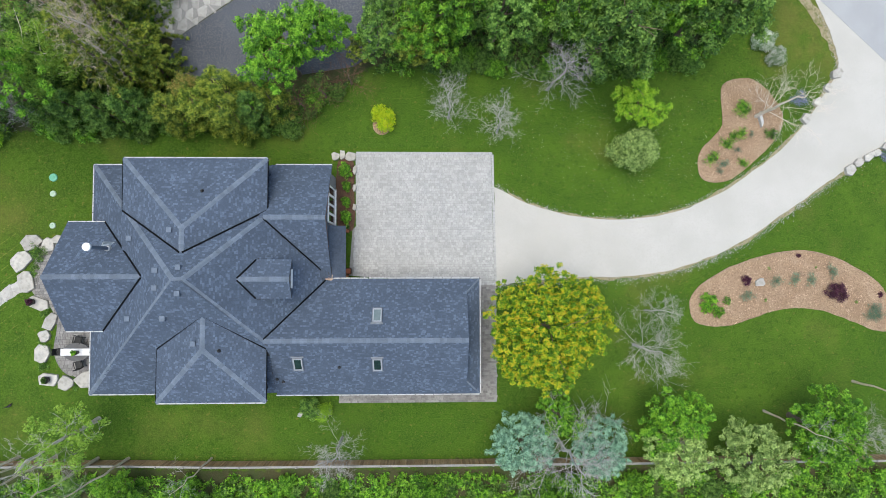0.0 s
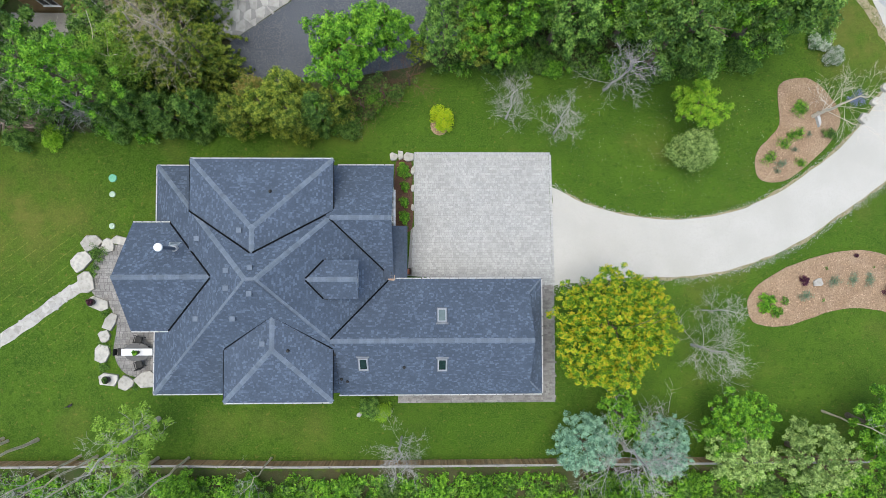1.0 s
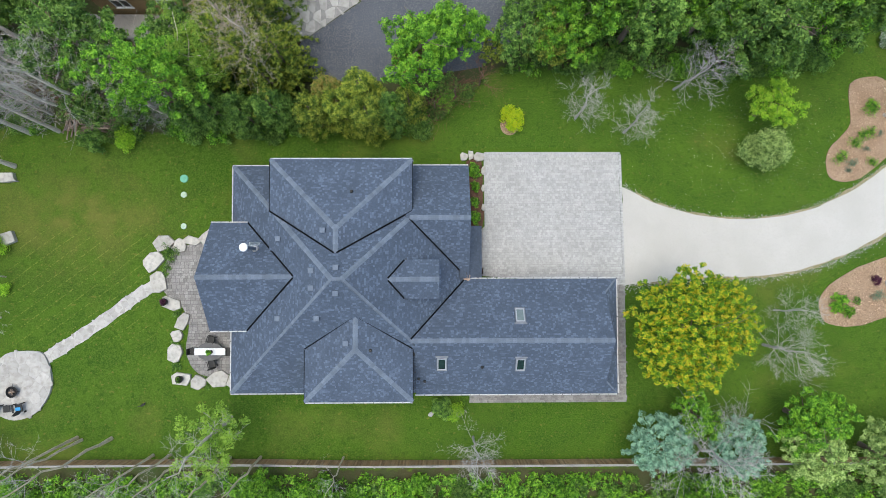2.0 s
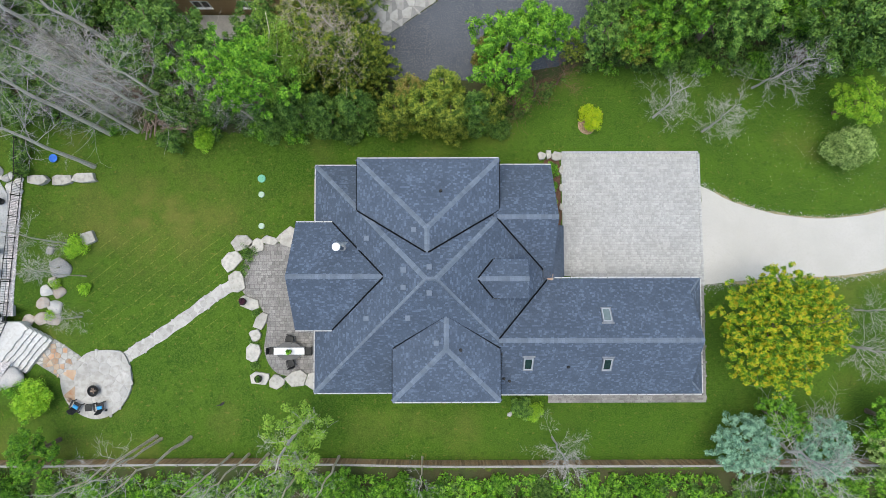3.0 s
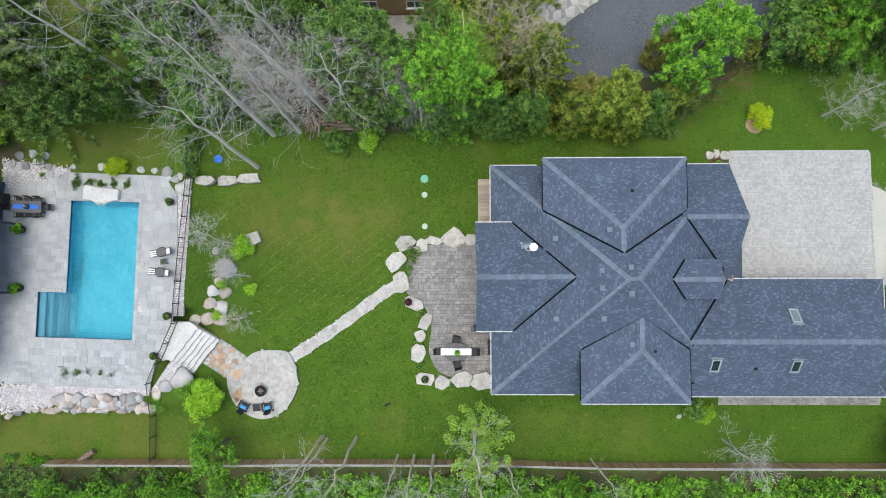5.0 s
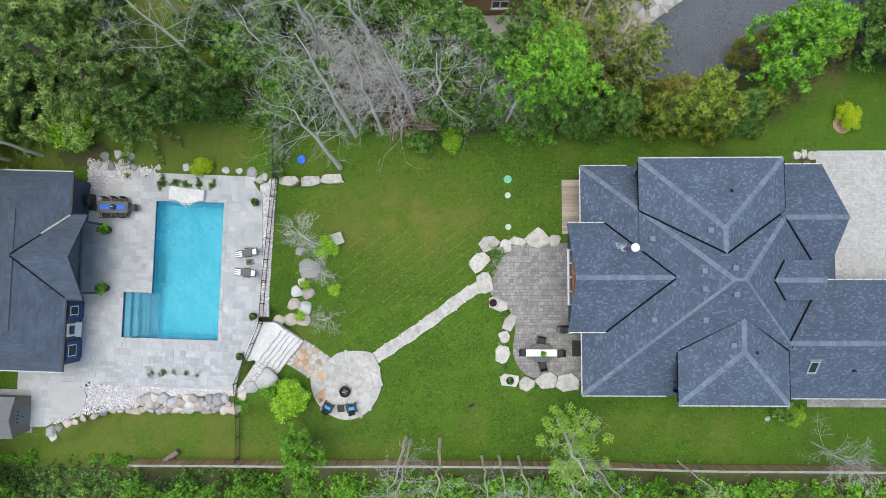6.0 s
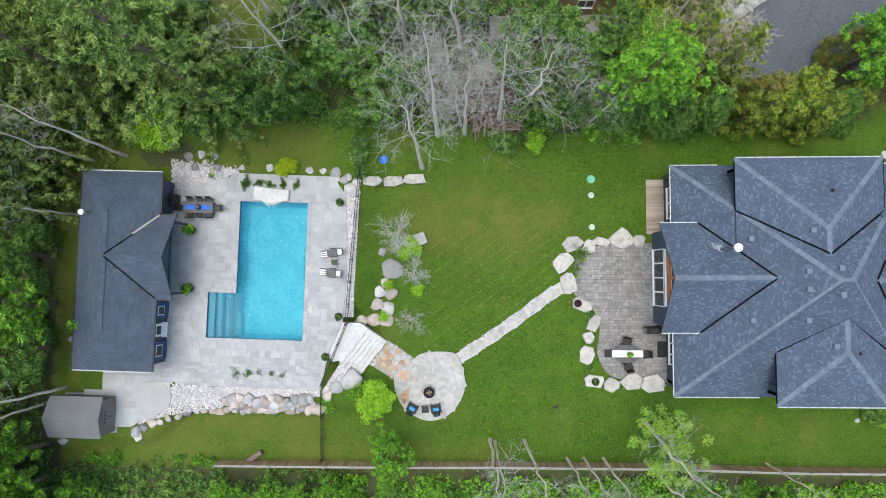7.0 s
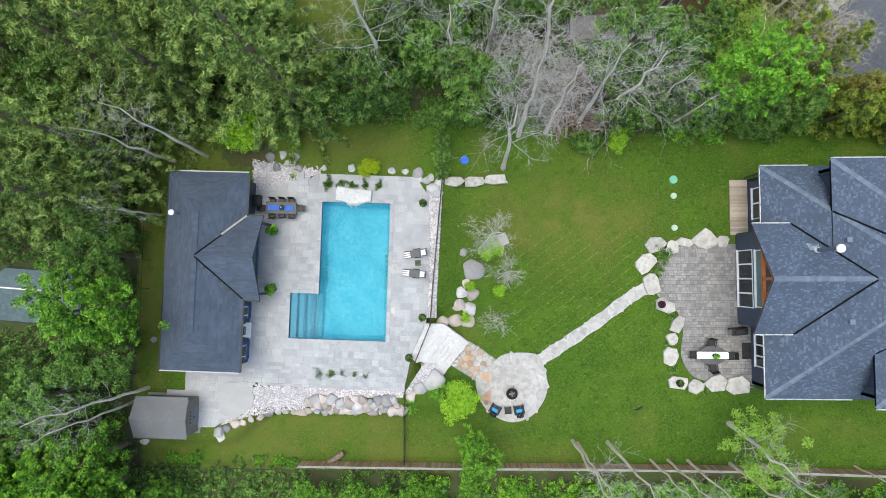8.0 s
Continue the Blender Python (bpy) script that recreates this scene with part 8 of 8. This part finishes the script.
part("hood", Shape().bevel_box(-0.45, 0.45, -0.3, 0.28, 0.85, 1.15, 0.12), M["rubber"], bq)
part("shelf", Shape().bevel_box(-1.0, -0.7, -0.25, 0.25, 0.82, 0.86, 0.01), M["table"], bq)
part("handle", Shape().tube([(-0.35, -0.36, 0.98), (0.35, -0.36, 0.98)], [0.02, 0.02], 8), M["metal"], bq)
solo("door_mat", Shape().bevel_box(-0.4, 0.4, -0.7, 0.7, 0, 0.02, 0.006), M["rubber"], "black rubber mat at the patio door", "mat", place(-29.0, -8.5, pz))
for x, y, leaf in ((-36.4, -4.45, "purple"), (-34.95, -11.25, "dark")):
    planter(x, y, gz(x, y) + 0.28, "round dark planter bowl on the patio stones", leaf, 0.34, "planters on the patio stones")
for x, y in ((-57.15, 4.35), (-57.2, -5.55), (-58.35, -9.0)):
    planter(x, y, tz, "dark round planter with red and green plants", "dark", 0.34, "planters beside the iron fence")
for x, y in ((-70.3, 2.0), (-70.35, -3.1)):
    planter(x, y, tz, "tall dark pot with a spiky green plant", "bright", 0.3, "planters at the pool house posts", 1.4, 0.2)
rc = chair("porch_chair", "red and black chair under the entry porch", "black", "black", "")
part("cushion", Shape().bevel_box(-0.22, 0.22, -0.2, 0.22, 0.45, 0.52, 0.03), M["terracotta"], rc, "red cushion")
rc.matrix_basis = place(-8.6, -1.8, 0.05, 90)
planter(-8.7, 2.1, 0.05, "terracotta pot at the end of the front bed", "dark", 0.22, "", 1.0, 0.08, "terracotta")

# lawn objects
for x, y, rad, m_, lab in ((-35.0, 6.6, 0.36, "lid_green", "round green septic lid in the lawn"), (-35.0, 5.15, 0.27, "lid_pale", "round pale green septic lid in the lawn"), (-34.97, 2.3, 0.27, "lid_pale", "round pale green septic lid in the lawn")):
    solo("septic_lid", Shape().lathe([(rad, -0.1), (rad, 0.08), (rad * 0.9, 0.12), (rad * 0.4, 0.13), (rad * 0.35, 0.16)], 24), M[m_], lab, "lid", place(x, y, gz(x, y)), "septic lids", shade=False)
bl = thing("saucer_sled", "round blue plastic saucer lying on the grass", "toy", place(-53.55, 8.4, gz(-53.5, 8.4)))
part("dish", Shape().lathe([(0.1, 0.02), (0.32, 0.1), (0.38, 0.2), (0.34, 0.2), (0.2, 0.14)], 20), M["blue"], bl)
orn = thing("garden_ornament", "dark metal heron figure lying on the lawn", "ornament", place(-38.4, -13.6, gz(-38.4, -13.6), 20))
part("stake", Shape().tube([(-0.5, 0, 0.05), (0.0, 0.02, 0.12), (0.5, 0.15, 0.3)], [0.02, 0.05, 0.02], 6), M["black"], orn)
part("wing", Shape().prism([(-0.1, -0.12), (0.3, -0.05), (0.35, 0.15), (0.0, 0.1)], 0.12, 0.15, 0.01), M["rubber"], orn)
deck = thing("wooden_deck", "narrow weathered wooden deck against the house", "deck", pose(-29.6, 4.0, 0))
for i in range(34):
    part("plank", Shape().bevel_box(-30.2, -28.65, 6.5 - (i + 1) * 0.143 + 0.006, 6.5 - i * 0.143, -0.55, -0.51, 0.005), M["wood_grey"], deck, "", world=True)
part("frame", Shape().box(-30.15, -28.7, 1.7, 6.45, -0.9, -0.555), M["wood_fence"], deck, "", world=True)
log = thing("cut_log", "short cut log lying by the fence", "log", place(-64.9, -18.0, gz(-64.9, -18.0) + 0.25, 35))
part("bark", Shape().tube([(-0.8, 0, 0), (0.8, 0, 0.05)], [0.28, 0.25], 12), M["log"], log)

# brush and log pile at the wood's edge
rl = random.Random(51)
LOGM = [Shape().tube([(-L / 2, 0, 0), (0, 0.03, 0.02), (L / 2, 0, 0)], [q, q * 0.95, q * 0.85], 7).mesh("log", M["log"]) for L, q in ((1.8, 0.09), (2.4, 0.07), (1.3, 0.11), (2.0, 0.06))]
pile = thing("log_pile", "heap of weathered cut logs and branches", "log pile", place(-42.3, 11.6, gz(-42.3, 11.6)))
for i in range(70):
    ob = part("log", LOGM[rl.randrange(4)], None, pile)
    lay = i // 14
    ob.matrix_basis = place(rl.uniform(-1.0, 1.0), rl.uniform(-1.3, 1.3) * (1 - 0.1 * lay), 0.1 + 0.16 * lay, rl.gauss(0, 14), 1.0, 0, rl.gauss(0, 4))
for i in range(16):
    ob = part("log", LOGM[rl.randrange(4)], None, pile)
    ob.matrix_basis = place(rl.uniform(-3.6, -1.2), rl.uniform(-0.6, 1.2), 0.15 + rl.uniform(0, 0.3), 80 + rl.gauss(0, 35), 1.0, 0, rl.gauss(0, 6))
for k in range(6):
    ob = part("log", LOGM[1], None, pile)
    ob.matrix_basis = place(0.4 + k * 0.17, 3.0 + k * 0.08, 0.5, 62, 1.1)

# neighbour's house behind the trees
nh = thing("neighbour_house", "tan stucco neighbour house with dark windows among trees", "house", pose(-36, 25, 0))
mw = Matrix.Translation((-42.0, 21.6, 0))
wall("wall", (-42.0, 21.6), (-32.0, 21.6), -0.8, 3.2, [(1.5, 3.0, 0.8, 2.2), (5.5, 7.0, 0.8, 2.2)], M["tan"], nh)
for x in (1.5, 5.5):
    window(mw, x, x + 1.5, 0.8, 2.2, 2, nh)
for x0, x1, y0, y1 in ((-42.0, -41.75, 21.85, 29.5), (-32.25, -32.0, 21.85, 29.5), (-41.75, -32.25, 29.25, 29.5)):
    part("wall", Shape().box(x0, x1, y0, y1, -0.8, 3.2), M["tan"], nh, "", world=True)
for poly in ([(-42.4, 21.9, 3.2), (-31.6, 21.9, 3.2), (-33.5, 25.6, 5.2), (-40.5, 25.6, 5.2)], [(-31.6, 29.9, 3.2), (-42.4, 29.9, 3.2), (-40.5, 25.6, 5.2), (-33.5, 25.6, 5.2)], [(-42.4, 29.9, 3.2), (-42.4, 21.9, 3.2), (-40.5, 25.6, 5.2)], [(-31.6, 21.9, 3.2), (-31.6, 29.9, 3.2), (-33.5, 25.6, 5.2)]):
    part("roof", roof_slab(poly), M["mulch_dark"], nh, "brown shingle roof", world=True)
solo("neighbour_terrace", Shape().bevel_box(-44.0, -26.5, 19.2, 21.4, -0.6, -0.25 + 0.1, 0.02), M["patio"], "grey paved terrace before the neighbour's house", "paving", None, "", "structure")
tarp = thing("covered_pool", "round-cornered pool under a grey-green cover among trees", "pool", place(-91.4, -3.8, gz(-91.4, -3.8), -4))
part("cover", Shape().prism([(3.9, -1.8), (3.9, 1.8), (3.3, 2.4), (-3.3, 2.4), (-3.9, 1.8), (-3.9, -1.8), (-3.3, -2.4), (3.3, -2.4)], -0.1, 0.5, 0.15), M["tarp"], tarp)
part("strap", Shape().box(-3.7, 2.2, 0.5, 0.62, 0.5, 0.515), M["cloth"], tarp, "white strap")


# ---------------------------------------------------------------- bedding plants
def tuft(key, leaf, label, x, y, r0, h, count=160, size=0.05, long=7.0, name="perennial", dz=0.05):
    """A spray of narrow leaves."""
    def make():
        root = thing(name, label, "plant", None, "bedding plants")
        g = np.random.default_rng(len(key) * 7)
        c = np.stack([g.normal(0, 0.3, 14), g.normal(0, 0.3, 14), g.uniform(0.15, 0.5, 14)], -1)
        part("foliage", leaves("foliage", c, 0.35, int(count * 1.5), size * 1.2, LEAF[leaf], len(key), 0.2, long), None, root)
        return root
    return plant("tuft_" + key, make, place(x, y, gz(x, y) + dz, rng.uniform(0, 360), (r0 * 1.45, r0 * 1.45, h * 1.3)))


for x, y, s_ in ((26.85, 13.06, 0.5), (26.91, 10.65, 0.55), (26.17, 10.44, 0.6), (25.47, 9.65, 0.6), (24.13, 8.34, 0.7), (26.96, 7.93, 0.5), (27.27, 12.75, 0.7)):
    tuft("lily", "bright", "green clump of strappy day-lily leaves", x, y, s_ * 1.1, 0.6, 110, 0.06, 7.0, "day_lily")
for x, y in ((25.17, 7.82), (27.86, 10.55), (26.56, 9.18), (24.84, 7.20)):
    tuft("grey", "teal", "small grey-green perennial in the mulch", x, y, 0.45, 0.45, 160, 0.06, 3.0)
tuft("dark", "dark", "dark green mounded plant in the mulch", 29.76, 10.56, 0.6, 0.6, 260, 0.09, 2.0)
for x, y, s_ in ((23.59, -4.63, 0.95), (24.46, -5.50, 0.65), (23.37, -5.19, 0.6)):
    put("bed_lime", lambda: shrub(501, "bright", "lime-green mounded shrub in the mulch bed", 0.9, 1.0, 700, 0.12, "bedding_shrub", 24, "bedding plants"), x, y, s_)
for x, y in ((27.20, -4.02), (29.84, -2.74), (31.58, -2.64), (33.10, -2.65), (38.79, -5.24), (39.09, -5.86), (38.45, -5.86), (35.07, -1.87)):
    tuft("grey", "teal", "small grey-green perennial in the mulch", x, y, 0.85, 0.6)
for x, y, s_ in ((25.31, -4.53, 0.42), (29.24, -1.61, 0.45), (28.86, -4.49, 0.45), (37.22, -4.67, 0.45), (33.60, -1.51, 0.4), (23.51, -2.93, 0.25), (37.79, -3.17, 0.25)):
    put("bed_mid", lambda: shrub(502, "mid", "small round green plant in the mulch", 0.9, 0.9, 500, 0.13, "bedding_plant", 18, "bedding plants"), x, y, s_)
for x, y, s_ in ((35.24, -3.68, 1.0), (27.12, -2.68, 0.5), (39.46, -4.00, 0.3), (32.00, -0.47, 0.25)):
    put("bed_purple", lambda: shrub(503, "purple", "dark purple barberry shrub in the mulch", 1.0, 1.0, 900, 0.11, "purple_shrub", 28, "bedding plants"), x, y, s_)
for x, y, s_ in ((-8.95, 7.2, 0.75), (-8.8, 5.7, 0.7), (-8.85, 4.3, 0.7), (-8.85, 2.95, 0.85)):
    put("front", lambda: shrub(504, "bright", "green hydrangea bush before the front wall", 0.95, 1.1, 800, 0.13, "hydrangea", 26, "hydrangeas along the front"), x, y, s_)
for x, y in ((-65.6, 6.2), (-64.4, 6.15), (-63.4, 6.05), (-62.3, 6.05), (-61.1, 6.0)):
    tuft("mound", "dark", "low dark green grass mound at the pool's head", x, y, 0.5, 0.5, 420, 0.07, 2.6, dz=TERRACE_Z - gz(x, y))
for x, y, leaf, k in ((-66.3, -10.45, "teal", "palea"), (-65.15, -10.45, "dark", "greena"), (-64.15, -10.4, "teal", "palea"), (-63.1, -10.5, "dark", "greena"), (-62.15, -10.6, "teal", "palea")):
    tuft(k, leaf, "small plant in a gap of the pool deck", x, y, 0.45, 0.4, 160, 0.06, 3.0, dz=TERRACE_Z - gz(x, y))
for x, y in ((-58.1, -13.2), (-56.0, -12.2), (-55.2, -11.7)):
    tuft("lily", "bright", "green clump of strappy day-lily leaves", x, y, 0.75, 0.6)
for x, y, s_ in ((-36.0, -0.1, 0.75), (-36.4, -1.4, 0.55), (-35.35, -5.5, 0.6), (-35.55, -8.25, 0.6), (-35.4, -10.15, 0.62), (-32.6, -11.4, 0.45), (-30.75, -11.3, 0.45), (-32.6, -12.0, 0.4), (-36.6, -2.0, 0.5)):
    put("thyme", lambda: shrub(505, "mid", "low green creeping plant between patio stones", 1.15, 0.75, 900, 0.1, "creeping_plant", 26, "creeping plants between the stones"), x, y, s_)
tuft("lav", "lavender", "low lavender clump beside the lane", 32.48, 13.73, 0.8, 0.5, 220, 0.05, 3.0)
tuft("lav", "lavender", "low lavender clump beside the lane", 40.56, 8.51, 0.6, 0.5)
for i in range(26):
    put("bed_mid" if rng.random() < 0.6 else "bed_lime", None, -80.5 + 13 * rng.random(), -18.35 + rng.uniform(-0.35, 0.3), rng.uniform(0.35, 0.95))
# fallen petals on the north-east lawn
s, rq = Shape(), random.Random(77)
for _ in range(700):
    x, y = rq.gauss(17, 5.5), rq.gauss(9.5, 3.2)
    if y < 4 + abs(x - 17) * 0.1 or x > 24 or x < 5.0 or y > 14.5:
        continue
    a, q, z = rq.uniform(0, 6.28), rq.uniform(0.02, 0.05), gz(x, y) + 0.02
    c, d = q * math.cos(a), q * math.sin(a)
    s.add([(x - c, y - d, z), (x + d * 0.5, y - c * 0.5, z + 0.01), (x + c, y + d, z + 0.02), (x - d * 0.5, y + c * 0.5, z + 0.01)], [(0, 1, 2, 3)])
solo("fallen_petals", s, M["petal"], "pale fallen leaves strewn on the lawn", "leaves", kind="stuff")

# ---------------------------------------------------------------- paved surfaces, laid piece by piece
COURT = [(-8.05, 8.66), (4.1, 8.66), (4.14, 5.9), (4.34, -3.1), (3.0, -3.1), (-8.6, -2.2), (-8.3, 1.9), (-8.0, 2.2)]
solo("court_bed", Shape().prism(COURT, -0.1, 0.012), M["joint"], "sand bed under the paved court", "paving bed", None, "", "structure")
pave("paved_court", "pale concrete paver court before the garage", None, -8.1, 4.5, -3.1, 8.8, [0.15, 0.22, 0.22, 0.3], [0.2, 0.22, 0.24], 0.045, (M["paver_object"], M["paver"]), (-3.0, 1.2, 3.4, 6.6), 0.012, 3, outline=COURT)
court = bpy.data.objects["paved_court"]
edge_stone = Shape().bevel_box(-0.1, 0.1, -0.05, 0.05, -0.06, 0, 0.012).mesh("edge_stone", M["paver_object"])
for i in range(122):
    ob = part("edge_stone", edge_stone, None, court)
    ob.matrix_basis = place(-8.0 + i * 0.1 + 0.05, 8.77, 0.05 + rng.uniform(-0.004, 0.004), 90)
for i in range(118):
    y = 8.6 - i * 0.1
    ob = part("edge_stone", edge_stone, None, court)
    ob.matrix_basis = place(float(np.interp(y, [-3.1, 5.9, 8.6], [4.45, 4.26, 4.22])), y, 0.05 + rng.uniform(-0.004, 0.004), 0)
APRON = [(2.95, -2.9), (4.55, -3.1), (4.6, -13.4), (2.95, -13.4)]
STRIP_S = [(-9.4, -13.4), (2.95, -13.4), (2.95, -11.2), (-9.4, -11.2)]
solo("apron_bed", Shape().box(2.2, 4.5, -13.4, -3.1, -0.15, 0.012).box(-9.4, 2.2, -13.4, -11.0, -0.15, 0.012), M["joint"], "sand bed under the paved apron", "paving bed", None, "", "structure")
pave("paved_apron", "grey concrete paver strip round the garage", lambda x, y: x < 4.45 and (inside(x, y, APRON) or inside(x, y, STRIP_S)), -9.4, 4.6, -13.4, -2.9, [0.2, 0.3, 0.4], [0.2], 0.045, (M["patio_object"], M["patio"]), (3.0, 4.6, -13.3, -10.0), 0.014, 4)
PATIO = curve_pts([(-36.6, -1.2), (-35.6, 0.3), (-33.5, 0.75), (-29.2, 0.8), (-28.4, 0.0), (-28.4, -11.6), (-30.5, -11.2), (-33.4, -10.9), (-34.6, -9.0), (-34.4, -6.6), (-35.0, -5.0), (-36.6, -3.6)], 4, True)
PZ = -0.655
solo("patio_bed", Shape().prism(PATIO, PZ - 0.3, PZ - 0.02), M["joint_dark"], "sand bed under the patio pavers", "paving bed", None, "", "structure")
pave("paved_patio", "weathered grey and tan paver patio behind the house", None, -37, -28.3, -11.7, 1.0, [0.22, 0.33, 0.33, 0.44], [0.22, 0.3, 0.36], PZ, (M["patio_object"], M["patio"]), (-34.2, -31.4, -7.4, 0.2), 0.018, 5, outline=PATIO)

# pool deck
HOLES = [(-0.34, PW + 0.34, -PL - 0.34, 0.34), (-2.84, 0.0, -PL - 0.34, -7.76)]


def on_deck(x, y):
    return not any(a - 0.1 < x < b + 0.1 and c - 0.1 < y < d + 0.1 for a, b, c, d in HOLES)


pave("pool_deck", "pale grey rectangular stone slabs round the swimming pool", on_deck, -13.2, 10.2, -20.2, 2.7, [0.45, 0.6, 0.6, 0.9, 0.9], [0.3, 0.45, 0.6, 0.6], 0.0, (M["slab_object"], M["slab"]), (0.0, 8.9, -16.0, -9.6), 0.009, 6, POOL, outline=DECK, bevel=0.004)


# garden path, fire circle and landing of irregular flagstones
def flags(name, label, outline, size, mat_, seed, lift=0.05, joint="joint", base_mat=None, thick=0.09, zfun=None):
    """Irregular flagstones: cells round scattered seeds, cut to the outline."""
    rr = random.Random(seed)
    xs, ys = [p[0] for p in outline], [p[1] for p in outline]
    seeds = []
    for _ in range(4000):
        x, y = rr.uniform(min(xs), max(xs)), rr.uniform(min(ys), max(ys))
        if inside(x, y, outline) and all(math.hypot(x - a, y - b) > size * 0.72 for a, b in seeds):
            seeds.append((x, y))
    root = thing(name, label, "paving", pose(sum(xs) / len(xs), sum(ys) / len(ys), 0), "", "structure")
    for i, (x, y) in enumerate(seeds):
        cell = [(x + size * 1.3 * math.cos(k * math.pi / 8), y + size * 1.3 * math.sin(k * math.pi / 8)) for k in range(16)]
        for j, (a, b) in enumerate(seeds):
            if i == j or math.hypot(a - x, b - y) > size * 3:
                continue
            mx, my, nx, ny = (x + a) / 2, (y + b) / 2, x - a, y - b
            L = math.hypot(nx, ny)
            cell = clip(cell, lambda p, mx=mx, my=my, nx=nx, ny=ny, L=L: ((p[0] - mx) * nx + (p[1] - my) * ny) / L - 0.018)
            if len(cell) < 3:
                break
        if len(cell) < 3:
            continue
        kept = []
        for p in cell:
            q, t = p, 1.0
            while not inside(q[0], q[1], outline) and t > 0.15:
                t -= 0.08
                q = (x + (p[0] - x) * t, y + (p[1] - y) * t)
            kept.append(q)
        z = (zfun(x, y) if zfun else gz(x, y)) + lift + rr.uniform(-0.008, 0.008)
        part("flagstone", Shape().prism(kept, z - thick, z, 0.012), mat_ if not callable(mat_) else mat_(x, y, rr), root, world=True)
    return root


CIRCLE = curve_pts([(-49.94, -8.85), (-47.50, -8.81), (-46.71, -9.64), (-46.28, -11.46), (-46.66, -12.95), (-47.74, -14.27), (-49.41, -14.81), (-51.09, -14.21), (-52.18, -12.98), (-52.61, -11.32), (-52.20, -10.57), (-51.11, -9.66)][::-1], 4, True)
CZ = lambda x, y: gz(-52.6, -11.9) + 0.02
solo("fire_circle_bed", Shape().prism(CIRCLE, CZ(0, 0) - 0.3, CZ(0, 0) + 0.035), M["flag"], "mortar bed of the fire circle", "paving bed", None, "", "structure")
flags("fire_circle", "round pale flagstone circle under the fire pit", CIRCLE, 1.15, lambda x, y, rr: M["flag_warm"] if x < -51.6 and rr.random() < 0.8 else M["flag"], 81, 0.05, zfun=CZ)
mid = curve_pts([(-36.3, -2.75), (-37.65, -3.1), (-39.08, -3.95), (-41.55, -5.8), (-44.08, -7.55), (-46.6, -9.2), (-47.6, -9.9)], 5)
up_, lo_ = [], []
for i, p in enumerate(mid):
    q0, q1 = mid[max(0, i - 1)], mid[min(len(mid) - 1, i + 1)]
    d = math.hypot(q1[0] - q0[0], q1[1] - q0[1])
    nx, ny = -(q1[1] - q0[1]) / d, (q1[0] - q0[0]) / d
    w_ = 0.53 + 0.05 * math.sin(i * 1.7)
    up_.append((p[0] + nx * w_, p[1] + ny * w_))
    lo_.append((p[0] - nx * w_, p[1] - ny * w_))
WALK = up_ + lo_[::-1]
drape("garden_path_bed", WALK, 0.045, M["flag"], "sandy bed of the garden path", "paving bed", 0.6)
flags("garden_path", "curving pale flagstone path across the lawn", WALK, 0.75, M["flag"], 82, 0.06)
LAND = [(-53.19, -7.72), (-51.92, -8.55), (-50.66, -9.46), (-50.99, -10.21), (-52.58, -11.25), (-53.67, -10.55), (-54.85, -9.84), (-54.10, -8.89)]
drape("landing_bed", LAND, 0.045, M["joint"], "sandy bed of the flagstone landing", "paving bed", 0.6)
flags("flagstone_landing", "rust and cream flagstone landing below the steps", LAND, 0.55, lambda x, y, rr: M["flag_warm"] if rr.random() < 0.55 else M["flag"], 83, 0.06)
NWALK = [(-24.5, 19.0), (-19.2, 22.6), (-21.6, 27.0), (-27.5, 27.0), (-27.0, 22.0), (-25.6, 19.6)]
drape("neighbour_walk_bed", NWALK, 0.045, M["joint"], "sandy bed of the neighbour's walk", "paving bed", 0.8)
flags("neighbour_walk", "pale flagstone walk beside the asphalt court", NWALK, 1.2, M["flag"], 84, 0.06)
